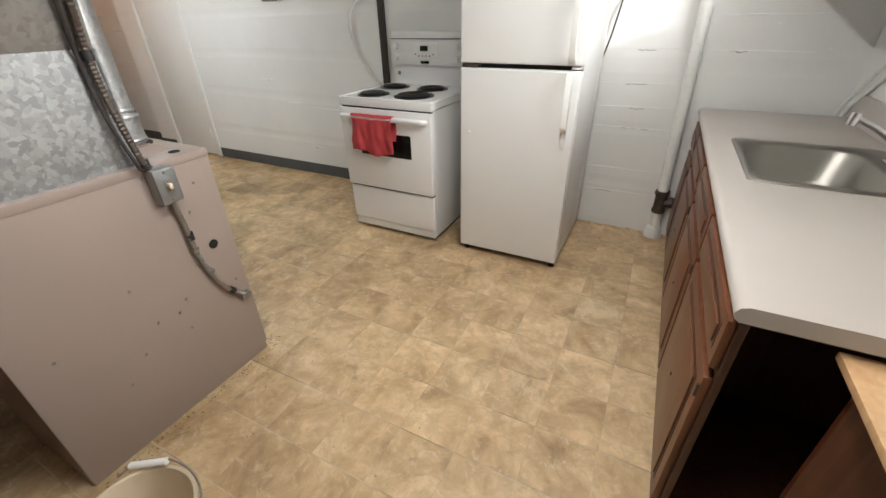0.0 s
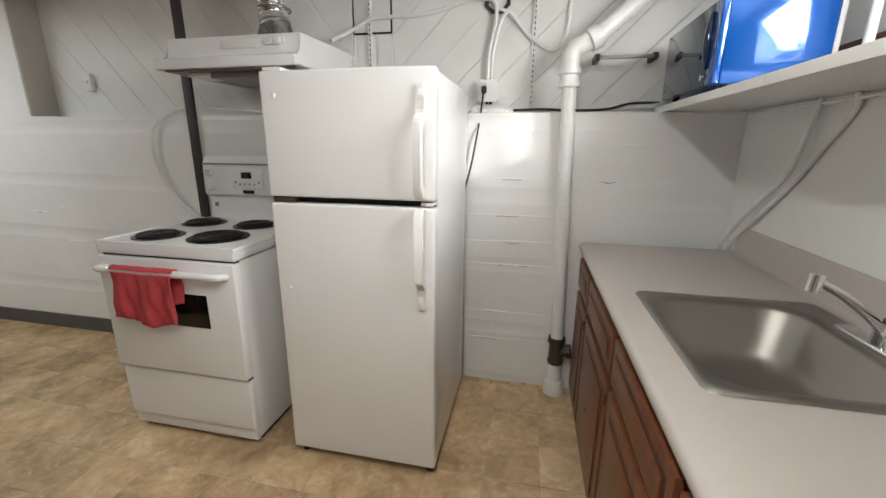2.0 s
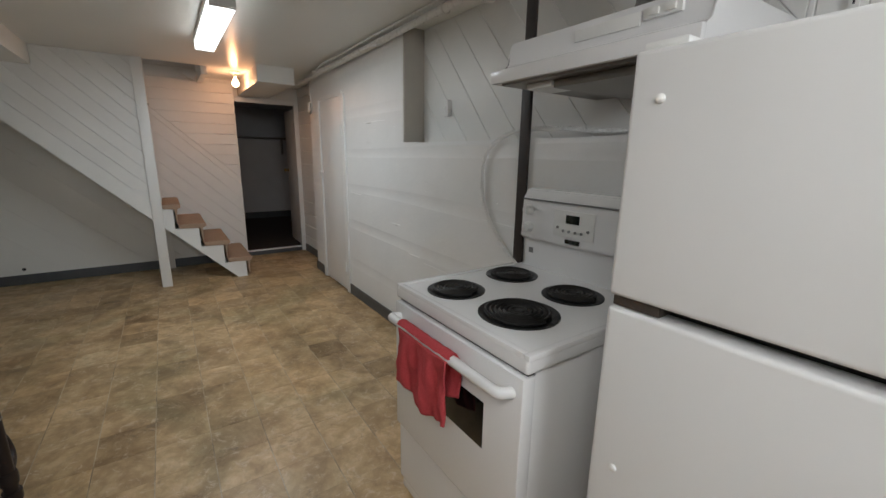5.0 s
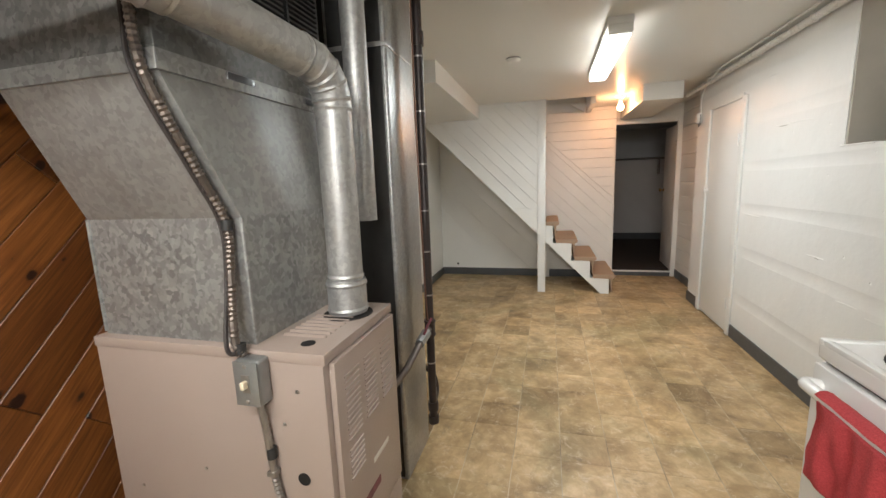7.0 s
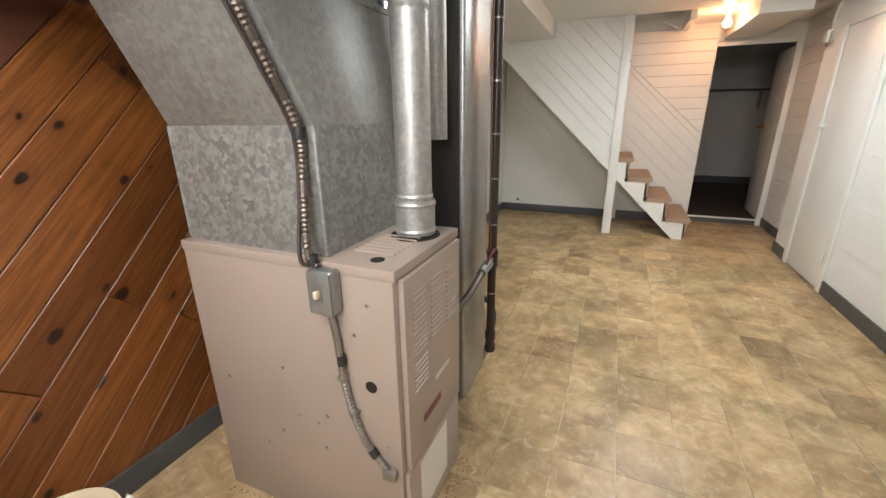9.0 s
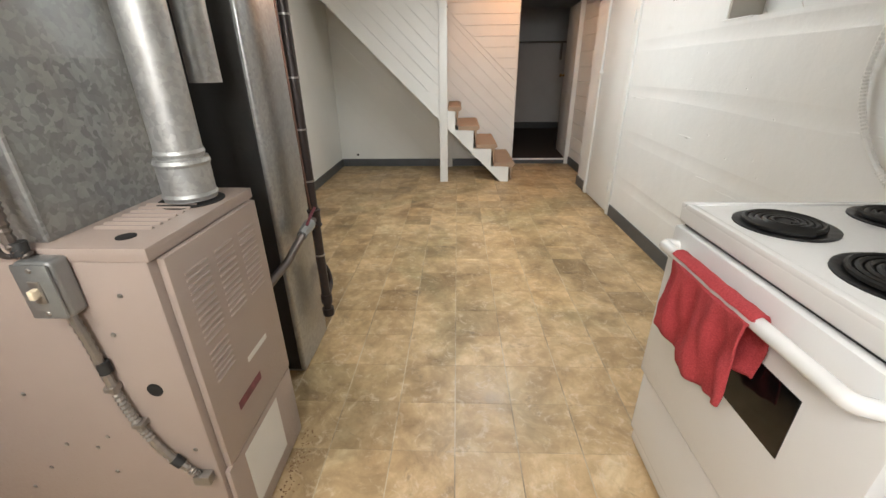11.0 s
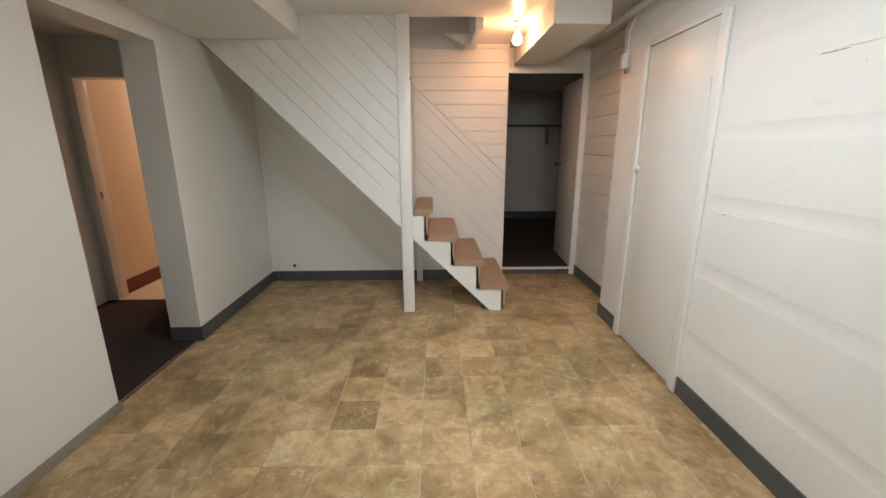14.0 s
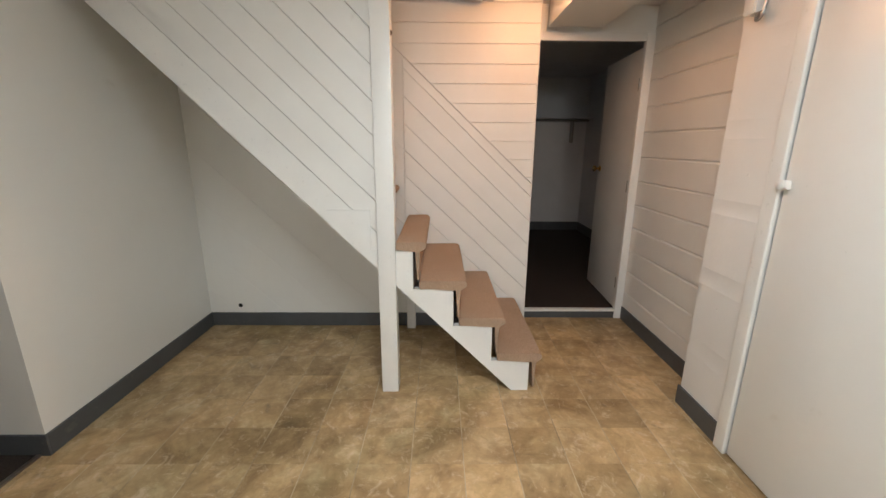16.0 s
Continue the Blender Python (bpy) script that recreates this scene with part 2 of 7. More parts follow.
def galvanised(name, tone=1.0, rough=0.42, stain=0.0, spangle=1.0):
    """Zinc-coated sheet with crystal spangle, scratches and dull white oxide."""
    m, nt, b = nodes_of(name)
    v = coords(nt)
    vor = node(nt, "ShaderNodeTexVoronoi", Scale=72.0, Randomness=1.0)
    warp = nt.nodes.new("ShaderNodeVectorMath")
    warp.operation = "MULTIPLY_ADD"
    wob = node(nt, "ShaderNodeTexNoise", Scale=30.0, Detail=3.0)
    nt.links.new(v, wob.inputs["Vector"])
    nt.links.new(wob.outputs["Color"], warp.inputs[0])
    warp.inputs[1].default_value = (0.03, 0.03, 0.03)
    nt.links.new(v, warp.inputs[2])
    nt.links.new(warp.outputs["Vector"], vor.inputs["Vector"])
    bw = nt.nodes.new("ShaderNodeRGBToBW")
    nt.links.new(vor.outputs["Color"], bw.inputs["Color"])
    col = ramp(nt, bw.outputs["Val"], [(0.2, tuple((0.54 - 0.12 * spangle) * tone * q for q in (0.985, 1.0, 1.0))), (0.8, tuple((0.54 + 0.12 * spangle) * tone * q for q in (0.985, 1.0, 0.99)))])
    dull = ramp(nt, tex(nt, coords(nt, True, (1, 1, 0.45)), 3.2, 6, 0.6, 0.6), [(0.40, 0.0), (0.75, 0.55)])
    col = mixed(nt, dull, col, (0.36 * tone, 0.36 * tone, 0.34 * tone))
    fleck = ramp(nt, tex(nt, coords(nt, True, (1, 1, 0.6)), 26, 5, 0.7, 0.8), [(0.60, 0.0), (0.72, 0.30)])
    col = mixed(nt, fleck, col, (0.20 * tone, 0.195 * tone, 0.17 * tone))
    if stain:
        col = mixed(nt, ramp(nt, tex(nt, v, 2.6, 4, 0.55, 0.5), [(0.42, 0.0), (0.75, stain)]), col, (0.20, 0.16, 0.12))
    nt.links.new(col, b.inputs["Base Color"])
    b.inputs["Metallic"].default_value = 0.72
    nt.links.new(mixed(nt, 0.12, ramp(nt, bw.outputs["Val"], [(0.0, rough - 0.08), (1.0, rough + 0.08)]), dull), b.inputs["Roughness"])
    bumped(nt, b, tex(nt, v, 6, 4), 0.15, 0.01)
    return m


def glowing(name, colour, strength):
    m, nt, b = nodes_of(name)
    b.inputs["Base Color"].default_value = (*colour, 1)
    b.inputs["Emission Color"].default_value = (*colour, 1)
    b.inputs["Emission Strength"].default_value = strength
    return m


def carpet(name, lo, hi, scale=130):
    m, nt, b = nodes_of(name)
    v = coords(nt)
    f = tex(nt, v, scale, 4, 0.7)
    col = ramp(nt, f, [(0.3, lo), (0.7, hi)])
    col = mixed(nt, ramp(nt, tex(nt, v, 4, 6, 0.65), [(0.45, 0.0), (0.75, 0.35)]), col, lo)
    nt.links.new(col, b.inputs["Base Color"])
    b.inputs["Roughness"].default_value = 0.95
    bumped(nt, b, f, 0.7, 0.01)
    return m


WALL = concrete_paint()
PLASTER = surface("white_wall_paint", (0.80, 0.80, 0.775), 0.45, vary=0.05, wide=1.4, fine=45, bump=0.10, dirt=(0.60, 0.585, 0.54), dirt_at=(0.66, 0.95))
BOARD = surface("white_board_paint", (0.79, 0.785, 0.76), 0.40, vary=0.05, wide=3, fine=40, bump=0.08, dirt=(0.55, 0.53, 0.48), dirt_at=(0.68, 0.95))
TRIM = surface("white_trim_paint", (0.80, 0.80, 0.78), 0.32, vary=0.04, wide=4, fine=50, bump=0.06, dirt=(0.50, 0.48, 0.43), dirt_at=(0.70, 0.9))
CEIL = surface("gloss_ceiling_paint", (0.78, 0.78, 0.755), 0.30, vary=0.03, wide=0.7, fine=2, bump=0.0, even=True)
BASEB = surface("grey_vinyl_base", (0.082, 0.088, 0.094), 0.42, vary=0.2, wide=5, fine=60, bump=0.05, dirt=(0.16, 0.155, 0.15))
ENAMEL = surface("white_enamel", (0.80, 0.80, 0.80), 0.20, vary=0.025, wide=2, fine=90, bump=0.015)
FRIDGE_M = surface("textured_white_enamel", (0.79, 0.79, 0.785), 0.33, vary=0.02, wide=2, fine=500, bump=0.035, even=True)
FRIDGE_SIDE = surface("smooth_white_side", (0.80, 0.80, 0.79), 0.24, vary=0.02, wide=2, fine=500, bump=0.02, even=True)
PLASTIC = surface("white_plastic", (0.80, 0.80, 0.78), 0.34, vary=0.03, bump=0.02)
PVC = surface("painted_pipe", (0.80, 0.80, 0.78), 0.30, vary=0.05, wide=6, fine=40, bump=0.08, dirt=(0.55, 0.52, 0.46), dirt_at=(0.68, 0.85))
BLACK = surface("black_enamel", (0.005, 0.005, 0.0055), 0.4, vary=0.2, bump=0.02)
RUBBER = surface("black_rubber", (0.018, 0.018, 0.018), 0.6, vary=0.2, bump=0.05)
COIL = surface("burnt_coil_steel", (0.016, 0.015, 0.014), 0.5, metal=0.3, vary=0.3, bump=0.05)
DARKPAINT = surface("dark_brown_paint", (0.035, 0.028, 0.026), 0.5, vary=0.2, wide=6, bump=0.08)
GLASSBLK = surface("black_oven_glass", (0.004, 0.004, 0.004), 0.12, vary=0.1, bump=0.0)
TOWEL = carpet("red_terry_cloth", (0.42, 0.035, 0.045), (0.66, 0.09, 0.10), 260)
GALV = galvanised("galvanised_sheet", 0.64, 0.55, 0.0, 1.0)
GALV_OLD = galvanised("stained_galvanised_sheet", 0.66, 0.58, 0.45, 0.6)
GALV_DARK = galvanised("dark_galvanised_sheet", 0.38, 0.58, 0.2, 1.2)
GALV_DULL = galvanised("dull_galvanised_sheet", 0.72, 0.42, 0.1, 0.6)
# dark copy of the duct metal, shade of the near side in its colour
DUCT_SHADED = galvanised("shaded_sheet", 0.12, 0.5, 0.1, 0.2)
FLUE = galvanised("flue_pipe_steel", 0.82, 0.50, 0.25, 0.6)
CHROME = surface("chrome", (0.78, 0.78, 0.79), 0.10, metal=1.0, vary=0.05, bump=0.01)
STEEL = surface("brushed_stainless", (0.31, 0.295, 0.27), 0.42, metal=1.0, vary=0.04, wide=2, fine=6, bump=0.0, even=True)
IRON = surface("black_iron_pipe", (0.035, 0.026, 0.024), 0.42, metal=0.3, vary=0.3, wide=12, fine=80, bump=0.25, dirt=(0.10, 0.035, 0.02), dirt_at=(0.6, 0.8))
CASTIRON = surface("rusty_fitting", (0.07, 0.055, 0.045), 0.55, metal=0.3, vary=0.4, wide=18, fine=90, bump=0.3, dirt=(0.16, 0.08, 0.04), dirt_at=(0.55, 0.75))
BRASS = surface("aged_brass", (0.33, 0.17, 0.06), 0.4, metal=0.9, vary=0.3, wide=15, bump=0.1)
GOLD = surface("polished_brass", (0.75, 0.50, 0.18), 0.18, metal=1.0, vary=0.1, bump=0.02)
COPPER = surface("painted_copper", (0.16, 0.085, 0.06), 0.4, metal=0.6, vary=0.3, bump=0.1)
FURN = surface("taupe_furnace_enamel", (0.315, 0.253, 0.222), 0.34, vary=0.06, wide=2, fine=120, bump=0.05, dirt=(0.27, 0.21, 0.175), dirt_at=(0.68, 0.9))
FLEX_DARK = surface("dirty_flexible_conduit", (0.15, 0.125, 0.11), 0.42, metal=0.7, vary=0.3, wide=14, bump=0.1)
FLEX = surface("flexible_steel_conduit", (0.33, 0.31, 0.29), 0.38, metal=0.8, vary=0.3, wide=14, bump=0.1)
GREYBOX = surface("grey_switch_box", (0.30, 0.31, 0.31), 0.40, metal=0.7, vary=0.2, wide=14, bump=0.1)
CABINET = wood("oak_cabinet_stain", (0.085, 0.026, 0.011), (0.19, 0.068, 0.028), 0.34)
CAB_GROOVE = wood("dark_cabinet_edge", (0.035, 0.012, 0.006), (0.085, 0.03, 0.014), 0.4)
# cabinet inside: dark stain, with the shade in there added to its colour
CAB_IN = wood("shaded_dark_stain", (0.045, 0.016, 0.007), (0.10, 0.038, 0.017), 0.5)
PLY = wood("pale_plywood", (0.42, 0.25, 0.12), (0.58, 0.38, 0.21), 0.5)
LAMINATE = surface("grey_beige_laminate", (0.45, 0.41, 0.378), 0.36, vary=0.05, wide=3, fine=260, bump=0.03)
PINE = pine()
BROWN = surface("red_brown_paint", (0.125, 0.045, 0.024), 0.5, vary=0.15, wide=3, bump=0.1)
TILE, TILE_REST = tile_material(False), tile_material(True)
GROUT = surface("pale_tile_joint", (0.56, 0.47, 0.33), 0.7, vary=0.2, wide=1.2, fine=50, bump=0.1, dirt=(0.22, 0.17, 0.11), dirt_at=(0.45, 0.62))
TREAD = carpet("tan_stair_carpet", (0.31, 0.205, 0.135), (0.52, 0.375, 0.27), 140)
BROWN_CARPET = carpet("dark_brown_carpet", (0.018, 0.011, 0.008), (0.045, 0.030, 0.022), 120)
DOOR_M = surface("white_door_paint", (0.79, 0.785, 0.765), 0.34, vary=0.05, wide=2.2, fine=35, bump=0.07, dirt=(0.62, 0.60, 0.55), dirt_at=(0.66, 0.9))
ROOM_GREY = surface("grey_room_paint", (0.68, 0.68, 0.68), 0.6, vary=0.08, bump=0.06)
WARM_WALL = surface("cream_wall_paint", (0.72, 0.64, 0.52), 0.5, vary=0.05, bump=0.05)
RED_BASE = surface("dark_red_base", (0.13, 0.012, 0.012), 0.4, vary=0.2)
HEATER_M = surface("grey_heater_enamel", (0.105, 0.11, 0.108), 0.38, vary=0.08, wide=4, bump=0.05)
SILVER = surface("silver_band", (0.52, 0.54, 0.55), 0.3, metal=0.6, vary=0.08)
PAPER = surface("white_label_paper", (0.62, 0.61, 0.58), 0.55, vary=0.06, bump=0.02)
INK = surface("grey_label_ink", (0.22, 0.22, 0.22), 0.6, vary=0.1, bump=0)
ORANGE = surface("orange_label_ink", (0.72, 0.16, 0.03), 0.5, vary=0.1, bump=0)
MAROON = surface("worn_maroon_print", (0.16, 0.035, 0.05), 0.5, vary=0.5, wide=40, bump=0.05)
RED = surface("red_paint", (0.48, 0.02, 0.03), 0.42, vary=0.15, bump=0.04)
BLUE = surface("metallic_blue_case", (0.004, 0.075, 0.34), 0.09, metal=0.35, vary=0.06, bump=0.005, coat=0.6)
NAVY = surface("dark_blue_mirror_glass", (0.012, 0.035, 0.075), 0.05, metal=0.3, vary=0.1, bump=0.0, coat=0.5)
BUCKET_M = surface("cream_bucket_plastic", (0.68, 0.58, 0.43), 0.42, vary=0.06, bump=0.04, dirt=(0.42, 0.33, 0.22))
TUBE = glowing("lit_tube_diffuser", (1.0, 1.0, 0.93), 7.0)
BULB = glowing("lit_bulb", (1.0, 0.62, 0.28), 22.0)
LCD = surface("dark_display", (0.01, 0.014, 0.01), 0.15, vary=0.1, bump=0)
# near-black colour standing in for the unlit inside of holes, slots and recesses
VOID = surface("unlit_black", (0.008, 0.007, 0.006), 0.9, vary=0.2)


def clear_glass():
    m, nt, b = nodes_of("window_glass")
    b.inputs["Transmission Weight"].default_value = 1.0
    b.inputs["Roughness"].default_value = 0.02
    b.inputs["IOR"].default_value = 1.45
    return m


GLASS = clear_glass()

# ---- builders ----
ORIGIN = {}


def thing(name, at, label, category, group="", kind=""):
    e = new(name)
    e.location = at
    e.empty_display_size = 0.1
    ORIGIN[e.name] = Vector(at)
    return tagged(e, label, category, group, kind)


def mesh_of(name, bm, material, smooth=None):
    bmesh.ops.recalc_face_normals(bm, faces=bm.faces)
    me = bpy.data.meshes.new(name)
    bm.to_mesh(me)
    bm.free()
    me.materials.append(material)
    if smooth:
        for p in me.polygons:
            p.use_smooth = True
        me.set_sharp_from_angle(angle=radians(smooth))
    return me


def part(name, bm, material, parent, label="", smooth=40):
    """One mesh under a thing or a part; bm in world metres."""
    o = ORIGIN[parent.name]
    bmesh.ops.translate(bm, verts=bm.verts, vec=-o)
    ob = new(name, mesh_of(name, bm, material, smooth))
    ob.parent = parent
    ORIGIN[ob.name] = o
    return tagged(ob, label) if label else ob


def solo(name, bm, material, label, category, group="", kind="", smooth=40, at=None):
    """A thing of one mesh; bm in world metres."""
    at = Vector(at) if at else Vector((0, 0, 0))
    bmesh.ops.translate(bm, verts=bm.verts, vec=-at)
    ob = new(name, mesh_of(name, bm, material, smooth))
    ob.location = at
    ORIGIN[ob.name] = at
    return tagged(ob, label, category, group, kind)


def box(x0, x1, y0, y1, z0, z1, bevel=0.0, seg=2, bm=None):
    b = bmesh.new()
    bmesh.ops.create_cube(b, size=1)
    for v in b.verts:
        v.co = Vector(((x0 + x1) / 2 + v.co.x * (x1 - x0), (y0 + y1) / 2 + v.co.y * (y1 - y0), (z0 + z1) / 2 + v.co.z * (z1 - z0)))
    if bevel:
        bmesh.ops.bevel(b, geom=list(b.edges), offset=bevel, segments=seg, affect="EDGES", profile=0.6)
    if bm is None:
        return b
    return merge(bm, b)


def merge(bm, b):
    me = bpy.data.meshes.new("tmp")
    b.to_mesh(me)
    b.free()
    bm.from_mesh(me)
    bpy.data.meshes.remove(me)
    return bm


def tube(points, r, n=12, bm=None, closed=False, flat=1.0):
    """A round bar along points; r is one radius or one for each point."""
    bm = bm or bmesh.new()
    pts = [Vector(p) for p in points]
    rr = r if isinstance(r, (list, tuple)) else [r] * len(pts)
    rings, side = [], None
    for i, p in enumerate(pts):
        a = pts[max(i - 1, 0)] if not closed else pts[i - 1]
        c = pts[min(i + 1, len(pts) - 1)] if not closed else pts[(i + 1) % len(pts)]
        d = (c - a).normalized()
        if side is None:
            side = d.orthogonal().normalized()
        side = (side - d * side.dot(d)).normalized()
        up = d.cross(side)
        rings.append([bm.verts.new(p + (side * math.cos(k * 2 * math.pi / n) + up * math.sin(k * 2 * math.pi / n) * flat) * rr[i]) for k in range(n)])
    pairs = list(zip(rings, rings[1:])) + ([(rings[-1], rings[0])] if closed else [])
    for a, c in pairs:
        for k in range(n):
            bm.faces.new((a[k], a[(k + 1) % n], c[(k + 1) % n], c[k]))
    if not closed:
        bm.faces.new(rings[0][::-1])
        bm.faces.new(rings[-1])
    return bm


def smooth_path(points, steps=8):
    """A rounded line through the points."""
    p = [Vector(q) for q in points]
    p = [2 * p[0] - p[1], *p, 2 * p[-1] - p[-2]]
    out = []
    for i in range(1, len(p) - 2):
        for k in range(steps):
            t = k / steps
            a, b, c, d = p[i - 1:i + 3]
            out.append(0.5 * (2 * b + (c - a) * t + (2 * a - 5 * b + 4 * c - d) * t * t + (3 * b - a - 3 * c + d) * t ** 3))
    out.append(p[-2])
    return out


def elbowed(points, radius=0.1, steps=6):
    """A line with its corners rounded off."""
    p = [Vector(q) for q in points]
    out = [p[0]]
    for a, b, c in zip(p, p[1:], p[2:]):
        u, w = (a - b), (c - b)
        r = min(radius, u.length * 0.45, w.length * 0.45)
        s, e = b + u.normalized() * r, b + w.normalized() * r
        for k in range(steps + 1):
            t = k / steps
            out.append(s * (1 - t) ** 2 + b * 2 * t * (1 - t) + e * t * t)
    out.append(p[-1])
    return out


def lathe(profile, at, n=32, bm=None, axis="z"):
    """A turned shape: (radius, height) pairs round an upright or lying axis."""
    bm = bm or bmesh.new()
    at = Vector(at)
    turn = {"z": Matrix.Identity(3), "x": Matrix.Rotation(radians(90), 3, "Y"), "y": Matrix.Rotation(radians(-90), 3, "X")}[axis]
    rings = []
    for r, h in profile:
        rings.append([bm.verts.new(at + turn @ Vector((max(r, 1e-4) * math.cos(k * 2 * math.pi / n), max(r, 1e-4) * math.sin(k * 2 * math.pi / n), h))) for k in range(n)])
    for a, c in zip(rings, rings[1:]):
        for k in range(n):
            bm.faces.new((a[k], a[(k + 1) % n], c[(k + 1) % n], c[k]))
    bm.faces.new(rings[0][::-1])
    bm.faces.new(rings[-1])
    return bm


def clip(poly, p, nrm):
    out = []
    for a, b in zip(poly, poly[1:] + poly[:1]):
        da = (a[0] - p[0]) * nrm[0] + (a[1] - p[1]) * nrm[1]
        db = (b[0] - p[0]) * nrm[0] + (b[1] - p[1]) * nrm[1]
        if da >= 0:
            out.append(a)
        if da * db < 0:
            t = da / (da - db)
            out.append((a[0] + (b[0] - a[0]) * t, a[1] + (b[1] - a[1]) * t))
    return out


def area(poly):
    return sum(a[0] * b[1] - b[0] * a[1] for a, b in zip(poly, poly[1:] + poly[:1])) / 2


def inset(poly, d):
    if area(poly) < 0:
        poly = poly[::-1]
    out = poly
    for a, b in zip(poly, poly[1:] + poly[:1]):
        ex, ey = b[0] - a[0], b[1] - a[1]
        ln = math.hypot(ex, ey)
        if ln < 1e-6:
            continue
        nx, ny = -ey / ln, ex / ln
        out = clip(out, (a[0] + nx * d, a[1] + ny * d), (nx, ny))
        if len(out) < 3:
            return []
    return out


PLANES = {"x": lambda u, v, w: (w, u, v), "y": lambda u, v, w: (u, w, v), "z": lambda u, v, w: (u, v, w)}


def prism(poly, axis, w0, w1, chamfer=0.0, bm=None):
    """A plate: the outline poly in the plane across axis, from w0 to w1 with its w1 face chamfered."""
    bm = bm or bmesh.new()
    f = PLANES[axis]
    layers = [(poly, w0)]
    top = inset(poly, chamfer) if chamfer else None
    if top and len(top) == len(poly):
        if area(poly) < 0:
            layers = [(poly[::-1], w0)]
        s = 1 if w1 > w0 else -1
        layers += [(layers[0][0], w1 - s * chamfer)]
        ref = layers[0][0]
        k = min(range(len(top)), key=lambda i: (top[i][0] - ref[0][0]) ** 2 + (top[i][1] - ref[0][1]) ** 2)
        layers += [(top[k:] + top[:k], w1)]
    else:
        layers += [(poly, w1)]
    rings = [[bm.verts.new(f(u, v, w)) for u, v in pl] for pl, w in layers]
    n = len(rings[0])
    for a, c in zip(rings, rings[1:]):
        for k in range(n):
            bm.faces.new((a[k], a[(k + 1) % n], c[(k + 1) % n], c[k]))
    bm.faces.new(rings[0][::-1])
    bm.faces.new(rings[-1])
    return bm


def boards(parent, material, outline, axis, w0, w1, angle, width, offset=0.0, gap=0.004, chamfer=0.006, name="board", cuts=()):
    """Parallel boards at an angle across a convex outline, each an object of its own under parent."""
    ca, sa = math.cos(radians(angle)), math.sin(radians(angle))
    across = [-u * sa + v * ca for u, v in outline]
    k = math.floor((min(across) - offset) / width)
    made = []
    while offset + k * width < max(across):
        lo, hi = offset + k * width + gap / 2, offset + (k + 1) * width - gap / 2
        pl = clip(list(outline), (-sa * lo, ca * lo), (-sa, ca))
        pl = clip(pl, (-sa * hi, ca * hi), (sa, -ca)) if len(pl) > 2 else []
        k += 1
        pieces = [pl] if len(pl) > 2 else []
        for cut in cuts:
            nxt = []
            for q in pieces:
                at = cut + 0.9 * ((k * 0.618) % 1.0)
                p0 = (ca * at, sa * at)
                for sign in (1, -1):
                    c = clip(q, (p0[0] + sign * ca * 0.002, p0[1] + sign * sa * 0.002), (sign * ca, sign * sa))
                    if len(c) > 2:
                        nxt.append(c)
            pieces = nxt
        for q in pieces:
            clean = [a for a, b in zip(q, q[1:] + q[:1]) if math.hypot(a[0] - b[0], a[1] - b[1]) > 1e-4]
            if len(clean) > 2 and abs(area(clean)) > 4e-4:
                made.append(part(name, prism(clean, axis, w0, w1, chamfer), material, parent, smooth=None))
    return made


def wall(name, bm, material=None, label="white painted wall"):
    return solo(name, bm, material or PLASTER, label, "wall", kind="structure", smooth=None)


# ---- plan ----
CH = 2.37                 # ceiling height
NY = 3.277                # face of the concrete wall
LEDGE = 1.555             # top of the concrete ledge
RY = 3.455                # face of the boarding above the ledge
EX = 0.975                # face of the kitchen's side wall
RX = 1.14                 # its recessed face above the ledge
SY = 0.10                 # face of the wall opposite
WX = -6.655                # end wall behind the stairs
DX = -6.82                # wall with the far doorway
PX = -5.79                # boarded side of the stairs

# ---- structure ----
floor = solo("floor", box(-6.86, 1.4, -0.02, 3.7, -0.12, -0.0008), GROUT, "beige vinyl tile floor with pale joints and dark scuffs", "floor", kind="structure", smooth=None)
solo("ground", box(-12, 6, -7, 9, -0.5, -0.125), VOID, "dark ground under the basement slab", "ground", kind="structure", smooth=None)

ceiling = solo("ceiling", box(-5.83, 1.6, -2.6, 3.8, CH, CH + 0.2), CEIL, "glossy white painted ceiling", "ceiling", kind="structure", smooth=None)
solo("ceiling_over_landing", box(-6.9, -5.83, 2.25, 3.8, CH, CH + 0.2), CEIL, "glossy white painted ceiling beside the stairs", "ceiling", kind="structure", smooth=None)
solo("ceiling_over_stairwell", box(-6.9, -5.6, -0.2, 2.45, 3.6, 3.7), CEIL, "dim ceiling of the stairwell", "ceiling", kind="structure", smooth=None)
wall("wall_stairwell", box(-5.83, -5.6, -0.2, 2.45, CH + 0.2, 3.6), PLASTER, "white wall up the stairwell")
wall("wall_stairwell_side", box(-6.9, -5.6, 2.25, 2.45, CH + 0.2, 3.6), PLASTER, "white wall at the head of the stairwell")

wall("wall_north_ledge", box(-3.325, 1.6, NY, 3.8, 0, LEDGE), WALL, "white painted concrete wall with cast ledge")
wall("wall_north_hall", box(-4.56, -3.325, NY, 3.8, 0, CH), WALL, "white painted concrete wall with lift lines")
wall("wall_north_lintel", box(-5.26, -4.56, NY, 3.8, 2.05, CH), WALL, "white painted concrete above the closet door")
wall("wall_north_pier", box(-5.65, -5.26, NY, 3.8, 0, CH), WALL, "white painted pier beside the closet door")
wall("wall_closet_back", box(-5.26, -4.56, 3.7, 3.8, 0, 2.05), PLASTER, "plain back of the closet")
wn = wall("wall_north_upper", box(-3.325, 1.6, RY + 0.02, 3.8, LEDGE, CH), BOARD, "white diagonal boarding above the concrete ledge")
